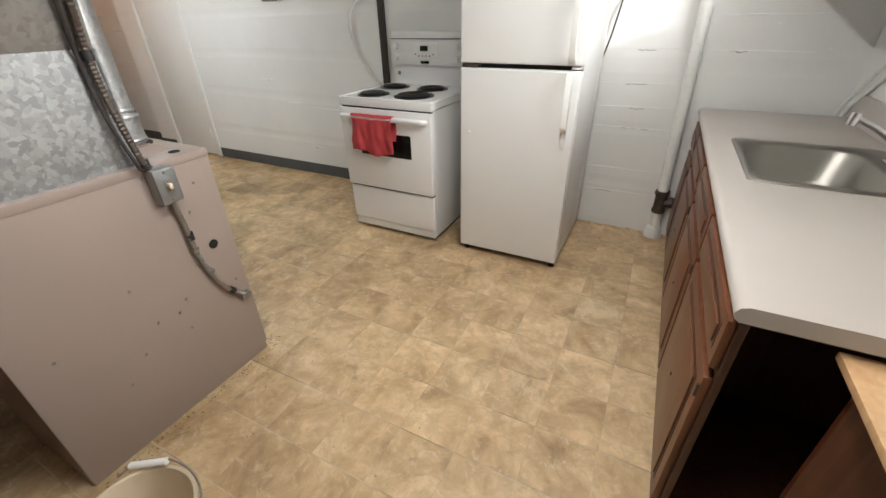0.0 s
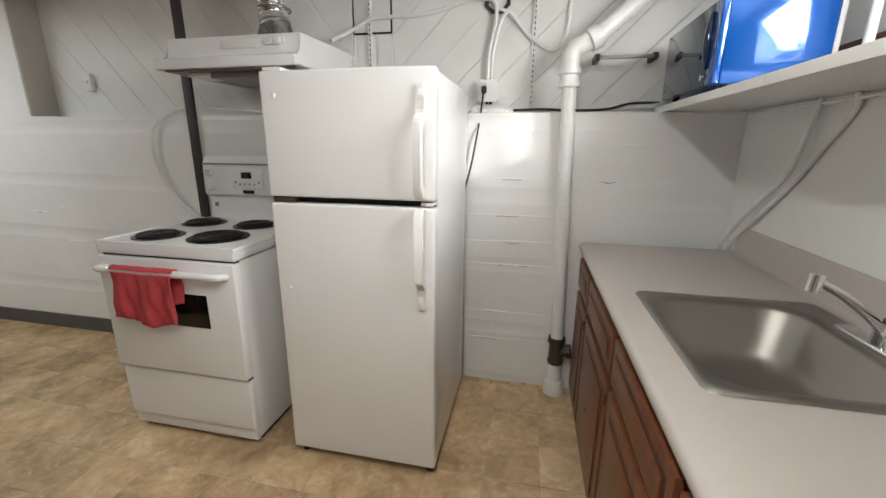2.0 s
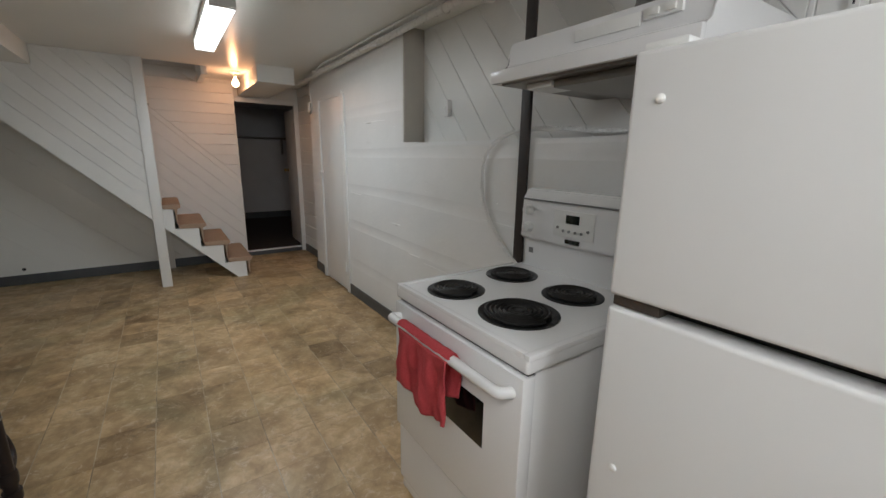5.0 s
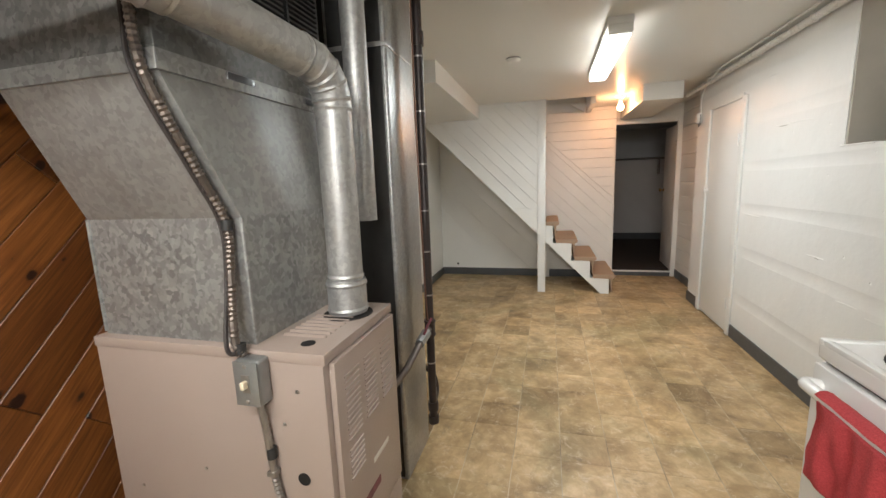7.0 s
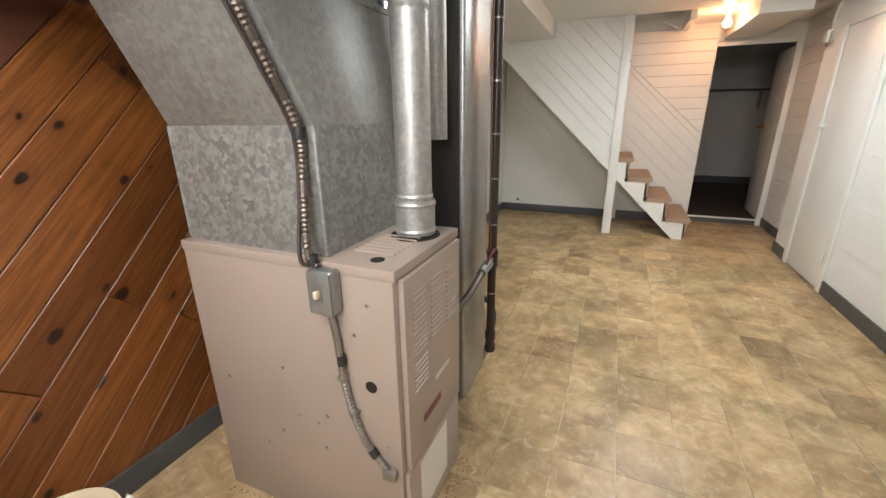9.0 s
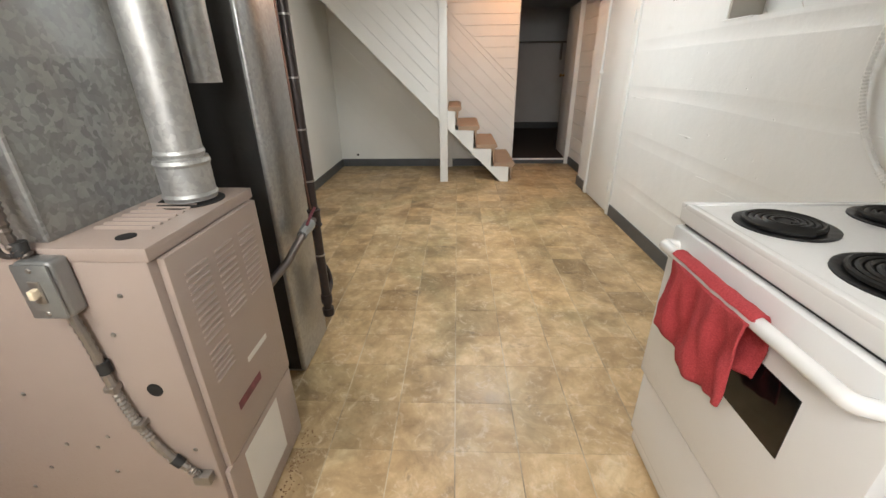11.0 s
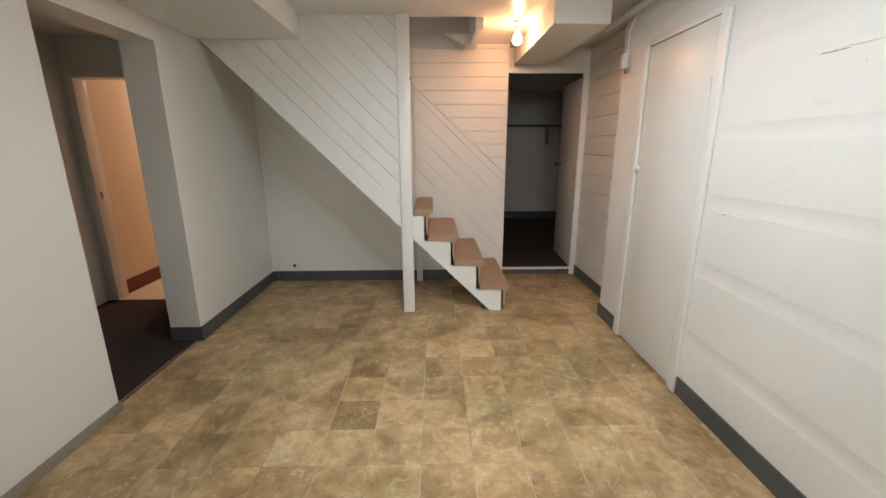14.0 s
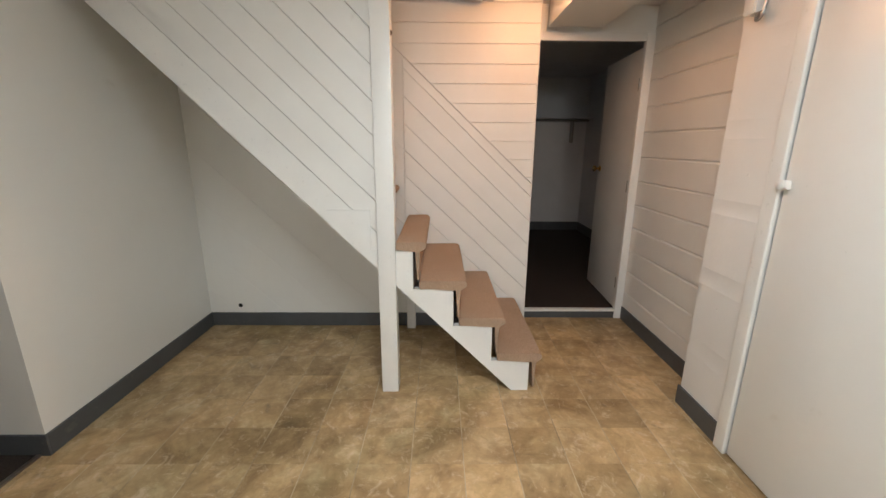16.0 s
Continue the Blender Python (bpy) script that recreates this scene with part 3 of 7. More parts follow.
wall("wall_north_landing", box(-6.9, -5.65, 3.465, 3.8, 0, CH), BOARD, "white horizontal boarding beside the doorway")
wall("wall_east_ledge", box(EX, 1.6, -2.6, NY, 0, LEDGE), PLASTER, "white painted kitchen wall with ledge")
for nm, y0, y1, z0, z1 in (("a", 2.36, RY + 0.02, LEDGE, CH), ("b", -2.6, 1.40, LEDGE, CH), ("c", 1.40, 2.36, LEDGE, 1.68), ("d", 1.40, 2.36, 2.28, CH)):
    wall("wall_east_upper_" + nm, box(RX, 1.6, y0, y1, z0, z1), PLASTER, "white painted wall round the kitchen window")
wall("wall_south_hall", box(-4.43, -2.62, -0.18, SY, 0, CH), PLASTER, "white painted partition wall")
wall("wall_south_far", box(WX - 0.3, -5.26, -0.125, SY, 0, CH), PLASTER, "white painted partition wall under the stairs")
wall("wall_south_lintel", box(-5.26, -4.43, -0.125, SY, 2.07, CH), PLASTER, "white painted wall above the opening")
pine_wall = wall("wall_pine", box(-2.62, -0.72, -0.18, 0.03, 0, CH), DARKPAINT, "knotty pine boarding laid on the diagonal")
wall("wall_behind", box(-0.82, 1.6, -2.7, -2.6, 0, CH), PLASTER, "plain white wall behind the kitchen")
wall("wall_behind_side", box(-0.82, -0.72, -2.6, -0.18, 0, CH), PLASTER, "plain white wall beside the entry")
solo("floor_entry", box(-0.72, 1.4, -2.6, -0.021, -0.12, -0.003), GROUT, "beige floor of the entry", "floor", kind="structure", smooth=None)
end_wall = wall("wall_end", box(WX - 0.10, WX - 0.018, -0.18, 2.60, 0, 3.6), BOARD, "white boarded wall behind the stairs")
wall("wall_door_head", box(DX - 0.1, DX, 2.60, 3.465, 2.19, CH), PLASTER, "white wall over the far doorway")
wall("wall_door_return", box(DX - 0.1, WX - 0.10, 2.50, 2.60, 0, CH), PLASTER, "white wall return beside the far doorway")
landing_wall = bpy.data.objects["wall_north_landing"]

# far dark room
wall("room_wall_far", box(-10.3, -10.2, 1.4, 5.4, 0, 2.5), ROOM_GREY, "dim grey wall of the far room")
wall("room_wall_left", box(-10.2, -6.93, 1.4, 1.5, 0, 2.5), ROOM_GREY, "dim grey side wall of the far room")
wall("room_wall_right", box(-10.2, -6.93, 4.2, 4.3, 0, 2.5), ROOM_GREY, "dim grey side wall of the far room")
wall("room_wall_near", box(-7.0, -6.925, 3.50, 4.6, 0, 2.5), ROOM_GREY, "dim grey wall beside the far door")
solo("room_ceiling", box(-10.3, -6.9, 1.4, 4.6, 2.4, 2.5), ROOM_GREY, "dim ceiling of the far room", "ceiling", kind="structure", smooth=None)
solo("room_floor", box(-10.3, -6.83, 1.4, 4.6, -0.1, 0.055), BROWN_CARPET, "dark brown carpet of the far room", "floor", kind="structure", smooth=None)
solo("room_baseboard", box(-10.2, -10.185, 1.5, 4.2, 0.055, 0.19), BASEB, "black base strip of the far room", "baseboard", kind="structure", smooth=None)
solo("room_baseboard_side", box(-10.185, -7.0, 4.185, 4.2, 0.055, 0.19), BASEB, "black base strip of the far room", "baseboard", kind="structure", smooth=None)

# passage and warm washroom behind the opening
solo("passage_carpet", box(-6.1, -3.6, -1.32, SY - 0.05, -0.10, 0.006), BROWN_CARPET, "dark brown carpet of the side passage", "floor", kind="structure", smooth=None)
wall("passage_wall_back", box(-6.1, -3.6, -1.42, -1.24, 0, CH), PLASTER, "grey-white wall of the side passage")
wall("passage_wall_side", box(-3.6, -3.5, -1.42, -0.18, 0, CH), PLASTER, "plain wall of the side passage")
solo("passage_ceiling", box(-8.6, -3.5, -2.3, -0.125, 2.30, 2.36), CEIL, "ceiling of the side passage", "ceiling", kind="structure", smooth=None)
wall("washroom_wall_front", box(-6.2, -6.1, -0.58, -0.125, 0, 2.3), PLASTER, "white wall beside the washroom door")
wall("washroom_wall_pier", box(-6.2, -6.1, -1.42, -1.19, 0, 2.3), PLASTER, "white wall beside the washroom door")
wall("washroom_wall_head", box(-6.2, -6.1, -1.19, -0.58, 2.02, 2.3), PLASTER, "white wall above the washroom door")
wall("washroom_wall_left", box(-6.88, -6.2, -1.29, -1.19, 0, 2.3), WARM_WALL, "cream washroom wall in warm light")
wall("washroom_wall_nook", box(-8.7, -6.88, -1.95, -1.85, 0, 2.3), WARM_WALL, "cream washroom wall in warm light")
wall("washroom_wall_step", box(-6.88, -6.78, -1.85, -1.29, 0, 2.3), WARM_WALL, "cream washroom wall in warm light")
wall("washroom_wall_right", box(-8.6, -6.2, -0.30, -0.2, 0, 2.3), WARM_WALL, "cream washroom wall in warm light")
wall("washroom_wall_back", box(-8.7, -8.6, -1.85, -0.2, 0, 2.3), WARM_WALL, "cream washroom wall in warm light")
solo("washroom_floor", box(-8.6, -6.1, -1.85, -0.2, -0.1, 0.012), WARM_WALL, "cream washroom floor", "floor", kind="structure", smooth=None)
solo("washroom_baseboard", box(-6.88, -6.21, -1.19, -1.178, 0.012, 0.15), RED_BASE, "dark red washroom base strip", "baseboard", kind="structure", smooth=None)

# grey vinyl base along the walls
for nm, b in (("north", box(-4.50, -1.88, NY - 0.012, NY, 0, 0.11, 0.004)), ("pier", box(-5.662, -5.33, NY - 0.012, NY, 0, 0.11, 0.004)),
              ("pier_side", box(-5.662, -5.65, NY, 3.441, 0, 0.11, 0.004)), ("landing", box(DX + 0.026, -5.663, 3.441, 3.453, 0, 0.11, 0.004)),
              ("end", box(WX - 0.006, WX + 0.008, SY, 2.42, 0, 0.11, 0.004)), ("south", box(WX, -5.26, SY, SY + 0.012, 0, 0.11, 0.004)),
              ("jamb", box(-5.26, -5.248, -0.125, SY + 0.012, 0, 0.11, 0.004)), ("pine", box(-2.62, -0.72, 0.052, 0.066, 0, 0.11, 0.004))):
    solo("baseboard_" + nm, b, BASEB, "dark grey vinyl base strip along the wall", "baseboard", kind="structure", smooth=None)

# boarding
rect = lambda u0, u1, v0, v1: [(u0, v0), (u1, v0), (u1, v1), (u0, v1)]
boards(wn, BOARD, rect(-3.325, -1.04, LEDGE + 0.004, CH), "y", RY + 0.02, RY, -50, 0.19, 0.03, 0.0012, 0.003)
boards(wn, BOARD, rect(-0.80, RX, LEDGE + 0.004, CH), "y", RY + 0.02, RY, 45, 0.15, 0.02, 0.0012, 0.003)
boards(wn, BOARD, rect(-1.04, -0.80, LEDGE + 0.004, 2.0), "y", RY + 0.02, RY, 90, 0.12, -0.06, 0.002, 0.004)
boards(landing_wall, BOARD, rect(DX + 0.0, -5.65, 0.0, 2.36), "y", 3.465, 3.453, 0, 0.182, 0.05, 0.004, 0.008)
# end wall: level boards above, slanting ones below the line of the flight
boards(end_wall, BOARD, [(1.30, CH + 0.5), (1.30, 2.335), (2.60, 1.13), (2.60, CH + 0.5)], "x", WX - 0.018, WX, 0, 0.128, 0.03, 0.0015, 0.0035)
boards(end_wall, BOARD, [(1.66, 0.0), (2.60, 0.0), (2.60, 1.125), (1.66, 1.996)], "x", WX - 0.018, WX, -43.5, 0.132, 0.03, 0.0015, 0.0035)
boards(end_wall, PLASTER, [(SY, 0.0), (1.658, 0.0), (1.658, 1.996), (1.30, 2.33), (1.30, 3.0), (SY, 3.0)], "x", WX - 0.018, WX, -43.5, 0.264, 0.03, 0.0006, 0.0012)

# soffits over the hall
soffit = solo("ceiling_soffit", box(PX + 0.02, -3.75, SY, 0.87, 2.20, CH, 0.004), PLASTER, "white boxed duct soffit under the ceiling", "soffit", kind="structure", smooth=None)
solo("ceiling_soffit_near", box(-3.75, -2.0, SY, 0.78, 2.25, CH, 0.004), PLASTER, "white boxed duct soffit under the ceiling", "soffit", kind="structure", smooth=None)
solo("duct_soffit", box(DX + 0.1, -5.36, 2.66, 3.04, 2.20, CH, 0.004), PLASTER, "white boxed duct under the ceiling by the doorway", "soffit", kind="structure", smooth=None)

# ---- kitchen ----
def stove():
    x0, x1, yf, yb, zt = -1.878, -1.166, 2.462, 3.175, 0.972
    t = thing("electric_stove", (-1.535, 2.85, 0), "white enamel electric coil stove with a storage drawer", "stove")
    part("body", box(x0 + 0.012, x1 - 0.012, yf + 0.03, yb, 0.03, zt - 0.06, 0.006), ENAMEL, t)
    # black strip put in as the shade below the cooktop edge
    part("shadow_gap", box(x0 + 0.014, x1 - 0.014, yf + 0.004, yf + 0.0285, zt - 0.0675, zt - 0.059), BLACK, t, "black strip for the shade under the cooktop")
    part("plinth", box(x0 + 0.03, x1 - 0.03, yf + 0.06, yb - 0.05, 0.0, 0.03), RUBBER, t)
    b = box(x0, x1, yf - 0.012, yb - 0.02, zt - 0.058, zt - 0.006, 0.012, 3)
    part("cooktop", b, ENAMEL, t)
    rim = bmesh.new()
    for q in ((x0 - 0.0015, x0 + 0.022, yf - 0.0115, yb - 0.1), (x1 - 0.022, x1 + 0.0015, yf - 0.0115, yb - 0.1), (x0 + 0.022, x1 - 0.022, yf - 0.0115, yf + 0.012)):
        box(*q, zt - 0.02, zt, 0.006, 2, rim)
    part("cooktop_rim", rim, ENAMEL, t)
    door = part("oven_door", box(x0 + 0.006, x1 - 0.006, yf - 0.02, yf + 0.028, 0.362, zt - 0.068, 0.008), ENAMEL, t)
    part("oven_window", box(x0 + 0.155, x1 - 0.155, yf - 0.0225, yf - 0.0195, 0.603, 0.757, 0.0012), GLASSBLK, door, "black glass oven window")
    hz, hy = 0.86, yf - 0.065
    part("handle", tube(elbowed([(x0 + 0.045, yf - 0.02, hz - 0.01), (x0 + 0.05, hy, hz), (x1 - 0.05, hy, hz), (x1 - 0.045, yf - 0.02, hz - 0.01)], 0.05), 0.0165, 14), ENAMEL, door)
    part("door_gap", box(x0 + 0.014, x1 - 0.014, yf + 0.004, yf + 0.03, 0.347, 0.3615), BLACK, t)
    drawer = part("storage_drawer", box(x0 + 0.006, x1 - 0.006, yf - 0.006, yf + 0.028, 0.09, 0.347, 0.010, 3), ENAMEL, t)
    part("drawer_lip", box(x0 + 0.012, x1 - 0.012, yf + 0.006, yf + 0.03, 0.03, 0.0895, 0.004), ENAMEL, drawer)
    part("riser_panel", box(x0 + 0.035, x1 - 0.035, yb - 0.055, yb - 0.02, zt - 0.01, 1.10, 0.004), ENAMEL, t)
    pan = prism([(yb - 0.08, 1.10), (yb, 1.10), (yb, 1.325), (yb - 0.05, 1.325), (yb - 0.075, 1.285)], "x", x0 + 0.02, x1 - 0.02)
    bmesh.ops.bevel(pan, geom=list(pan.edges), offset=0.008, segments=2, affect="EDGES")
    panel = part("control_panel", pan, ENAMEL, t)
    part("panel_crease", box(x0 + 0.03, x1 - 0.03, yb - 0.083, yb - 0.074, 1.277, 1.283), INK, panel, "dark line under the panel top")
    for dx in (0.075, 0.60):
        for z in (1.232, 1.155):
            k = lathe([(0.024, 0.0), (0.024, 0.012), (0.019, 0.03), (0.0, 0.03)], (x0 + dx, yb - 0.080, z), 20, axis="y")
            bmesh.ops.scale(k, verts=k.verts, vec=(1, -1, 1), space=Matrix.Translation((0, -(yb - 0.080), 0)))
            knob = part("control_knob", k, PLASTIC, panel)
            part("pointer", box(x0 + dx - 0.003, x0 + dx + 0.003, yb - 0.116, yb - 0.1095, z - 0.018, z + 0.018, 0.001), PLASTIC, knob)
    cx = -1.56
    part("clock_plate", box(cx - 0.10, cx + 0.10, yb - 0.0855, yb - 0.079, 1.142, 1.252, 0.002), PLASTIC, panel)
    part("clock_display", box(cx - 0.035, cx + 0.03, yb - 0.0885, yb - 0.0855, 1.200, 1.235, 0.001), LCD, panel, "dark clock display")
    for i in range(6):
        part("button", lathe([(0.006, 0), (0.006, 0.004), (0, 0.004)], (cx - 0.075 + i * 0.03, yb - 0.090, 1.167 + (0.012 if i in (0, 5) else 0)), 12, axis="y"), GREYBOX, panel)
    part("name_plate", box(cx - 0.035, cx + 0.035, yb - 0.0862, yb - 0.079, 1.115, 1.133, 0.001), LCD, panel, "small black name plate")
    part("small_badge", box(x0 + 0.06, x0 + 0.085, yb - 0.0575, yb - 0.054, 1.03, 1.055, 0.001), INK, t, "small printed mark")
    for bx, by, r in ((-1.40, 2.645, 0.121), (-1.70, 2.612, 0.098), (-1.735, 2.935, 0.098), (-1.42, 2.94, 0.10)):
        burner = part("drip_bowl", lathe([(r + 0.012, 0.0), (r + 0.012, 0.004), (r + 0.004, 0.005), (r - 0.008, 0.0015), (0.0, 0.001)], (bx, by, zt - 0.006), 36), BLACK, t, "black enamel drip bowl")
        turns = max(3, int(r / 0.019))
        pts = []
        for i in range(turns * 26 + 1):
            a = i * 2 * math.pi / 26
            rr = 0.02 + (r - 0.028) * i / (turns * 26)
            pts.append((bx + rr * math.cos(a), by + rr * math.sin(a), zt + 0.004))
        part("coil", tube(pts, 0.0062, 6), COIL, burner, "spiral heating coil")
        part("coil_hub", lathe([(0.018, 0), (0.018, 0.006), (0.0, 0.007)], (bx, by, zt + 0.0), 16), COIL, burner)
    return t


def towel():
    """A cloth folded over the oven's bar."""
    bm = bmesh.new()
    nx, ny = 34, 40
    grid = []
    for j in range(ny + 1):
        row = []
        s = j / ny * 0.43 - 0.18
        for i in range(nx + 1):
            u = i / nx
            x = -1.735 + 0.315 * u
            fold = math.sin(u * 15 + 0.6 + s * 9) * 0.009 + math.sin(u * 34 + 2 - s * 21) * 0.0045 + noise.noise((u * 7, s * 16, 4)) * 0.010
            drop = abs(s)
            if drop < 0.028:
                a = s / 0.028 * math.pi / 2
                y, z = 2.397 + 0.022 * math.sin(a), 0.86 + 0.021 * math.cos(a)
            else:
                side = -1 if s > 0 else 1
                y = 2.397 + side * (0.022 + 0.0) + (fold * min(1, drop / 0.1) - (0.018 if side < 0 else 0.0) * 0)
                y = min(y, 2.428) if side > 0 else y - 0.006 * drop
                z = 0.86 - (drop - 0.028)
            x += 0.03 * (s if s > 0 else 0) * (u - 0.35) + 0.007 * math.sin(s * 22 + u * 3)
            z += 0.012 * math.sin(u * 7 + 0.5) * (drop / 0.2)
            row.append(bm.verts.new((x, y, z + noise.noise((u * 5, s * 9, 1)) * 0.006)))
        grid.append(row)
    for a, c in zip(grid, grid[1:]):
        for i in range(nx):
            bm.faces.new((a[i], a[i + 1], c[i + 1], c[i]))
    ob = solo("dish_towel", bm, TOWEL, "faded red terry towel hung over the oven handle", "towel", smooth=60)
    so = ob.modifiers.new("thick", "SOLIDIFY")
    so.thickness, so.offset = 0.005, 0
    return ob


def fridge():
    x0, x1, yf, yb, zt = -0.978, -0.318, 2.462, 3.19, 1.648
    t = thing("refrigerator", (-0.655, 2.82, 0), "white two-door top-freezer refrigerator", "refrigerator")
    part("cabinet", box(x0 + 0.004, x1 - 0.004, yf + 0.075, yb, 0.04, zt - 0.006, 0.006), FRIDGE_SIDE, t)
    part("gasket", box(x0 + 0.012, x1 - 0.012, yf + 0.06, yf + 0.076, 0.06, zt - 0.02), RUBBER, t, "dark door seal")
    fz = part("freezer_door", box(x0, x1, yf, yf + 0.062, 1.195, zt, 0.010, 3), FRIDGE_M, t)
    fd = part("fridge_door", box(x0, x1, yf, yf + 0.062, 0.045, 1.170, 0.010, 3), FRIDGE_M, t)
    part("toe_grille", box(x0 + 0.02, x1 - 0.02, yf + 0.07, yf + 0.09, 0.0, 0.042), RUBBER, t)
    hx = -0.368
    for door, z0, z1, name in ((fz, 1.206, 1.593, "freezer_handle"), (fd, 0.779, 1.172, "fridge_handle")):
        up = z0 < 1
        if up:
            grip = [(yf + 0.001, z1), (yf - 0.03, z1), (yf - 0.055, z1 - 0.03), (yf - 0.055, z0 + 0.12), (yf - 0.012, z0 + 0.09), (yf - 0.012, z0), (yf + 0.001, z0), (yf + 0.001, z0 + 0.115), (yf - 0.034, z0 + 0.145), (yf - 0.034, z1 - 0.05), (yf + 0.001, z1 - 0.03)]
        else:
            grip = [(yf + 0.001, z0), (yf - 0.03, z0), (yf - 0.055, z0 + 0.03), (yf - 0.055, z1 - 0.12), (yf - 0.012, z1 - 0.09), (yf - 0.012, z1), (yf + 0.001, z1), (yf + 0.001, z1 - 0.115), (yf - 0.034, z1 - 0.145), (yf - 0.034, z0 + 0.05), (yf + 0.001, z0 + 0.03)]
        g = prism(grip, "x", hx - 0.016, hx + 0.016)
        bmesh.ops.bevel(g, geom=list(g.edges), offset=0.004, segments=2, affect="EDGES")
        h = part(name, g, PLASTIC, door, "moulded white grip")
        zc = z1 - 0.035 if not up else z0 + 0.035
        part("grip_cover", box(hx - 0.011, hx + 0.011, yf - 0.0145, yf - 0.011, zc - 0.018, zc + 0.018, 0.001), ENAMEL, h)
    for z, door in ((1.564, fz), (0.82, fd)):
        part("door_plug", tube([(x0 + 0.056, yf + 0.002, z), (x0 + 0.056, yf - 0.004, z), (x0 + 0.056, yf - 0.007, z)], [0.009, 0.008, 0.004], 14), PLASTIC, door)
    part("top_hinge", box(x0 + 0.01, x0 + 0.085, yf + 0.01, yf + 0.10, zt, zt + 0.014, 0.005), PLASTIC, t, "white hinge cover")
    part("middle_hinge", box(x0 + 0.005, x0 + 0.10, yf + 0.012, yf + 0.07, 1.172, 1.193, 0.003), CASTIRON, t, "grey steel hinge")
    part("hinge_bracket", box(x1 - 0.055, x1 - 0.01, yf + 0.012, yf + 0.07, 1.176, 1.189, 0.003), PLASTIC, t)
    for x in (x0 + 0.03, x1 - 0.03):
        part("foot", lathe([(0.018, 0.0), (0.018, 0.03), (0.008, 0.045), (0.0, 0.045)], (x, yf + 0.05, 0.0), 14), RUBBER, t)
    return t


def range_hood():
    t = thing("range_hood", (-1.46, 3.18, 1.74), "white metal range hood fixed over the stove", "range hood")
    x0, x1, yf, yb = -1.80, -1.05, 2.84, RY
    body = [(yf, 1.742), (yf, 1.778), (yf + 0.045, 1.80), (yf + 0.06, 1.885), (yb, 1.90), (yb, 1.742)]
    b = prism(body, "x", x0 + 0.03, x1)
    bmesh.ops.bevel(b, geom=list(b.edges), offset=0.004, segments=2, affect="EDGES")
    part("shell", b, ENAMEL, t)
    part("visor", box(x0, x1 + 0.004, yf - 0.012, yf + 0.012, 1.735, 1.782, 0.005), ENAMEL, t)
    part("visor_side", box(x0, x0 + 0.03, yf, yb, 1.735, 1.772, 0.004), ENAMEL, t)
    part("underside", box(x0 + 0.035, x1 - 0.01, yf + 0.015, yb - 0.01, 1.728, 1.741), STEEL, t, "greasy metal filter tray")
    part("filter", box(-1.55, -1.22, yf + 0.06, yb - 0.12, 1.70, 1.729, 0.006), STEEL, t, "aluminium grease filter")
    part("lamp_lens", box(x0 + 0.12, x0 + 0.24, yf + 0.06, yf + 0.2, 1.708, 1.729, 0.006), PLASTIC, t)
    part("vent_panel", box(x0 + 0.34, x0 + 0.56, yf + 0.043, yf + 0.050, 1.825, 1.862, 0.002), PLASTIC, t)
    sw = part("switch_plate", box(x1 - 0.18, x1 - 0.075, yf + 0.040, yf + 0.052, 1.835, 1.866, 0.003), PLASTIC, t)
    for dx in (0.15, 0.105):
        part("rocker", box(x1 - dx - 0.014, x1 - dx + 0.014, yf + 0.034, yf + 0.042, 1.842, 1.859, 0.002), PLASTIC, sw)
    return t


def hood_duct():
    t = thing("exhaust_duct", (-1.36, 3.2, 1.9), "crinkled silver exhaust duct rising from the hood", "duct")
    p = bmesh.new()
    rings = []
    for k, (w, d, z) in enumerate(((0.12, 0.06, 1.90), (0.115, 0.06, 1.93), (0.085, 0.07, 1.985), (0.076, 0.074, 2.02))):
        rings.append([p.verts.new((-1.36 + w * math.cos(a * math.pi / 12) * (1.0), 3.19 + d * math.sin(a * math.pi / 12), z)) for a in range(24)])
    for a, c in zip(rings, rings[1:]):
        for k in range(24):
            p.faces.new((a[k], a[(k + 1) % 24], c[(k + 1) % 24], c[k]))
    part("boot", p, GALV_DARK, t, "dark metal transition boot")
    pts, rr = [], []
    for i in range(46):
        u = i / 45
        pts.append((-1.36 - 0.03 * math.sin(u * 2), 3.19 + 0.10 * u ** 2, 2.0 + 0.36 * u))
        rr.append(0.076 + 0.0035 * math.sin(i * 2.4) + 0.002 * math.sin(i * 5.1))
    part("flexible_duct", tube(pts, rr, 24), CHROME, t, "foil duct")
    part("clamp", tube([(-1.36 + 0.08 * math.cos(a * math.pi / 12), 3.195 + 0.08 * math.sin(a * math.pi / 12), 2.075) for a in range(24)], 0.006, 6, closed=True), STEEL, t)
    return t


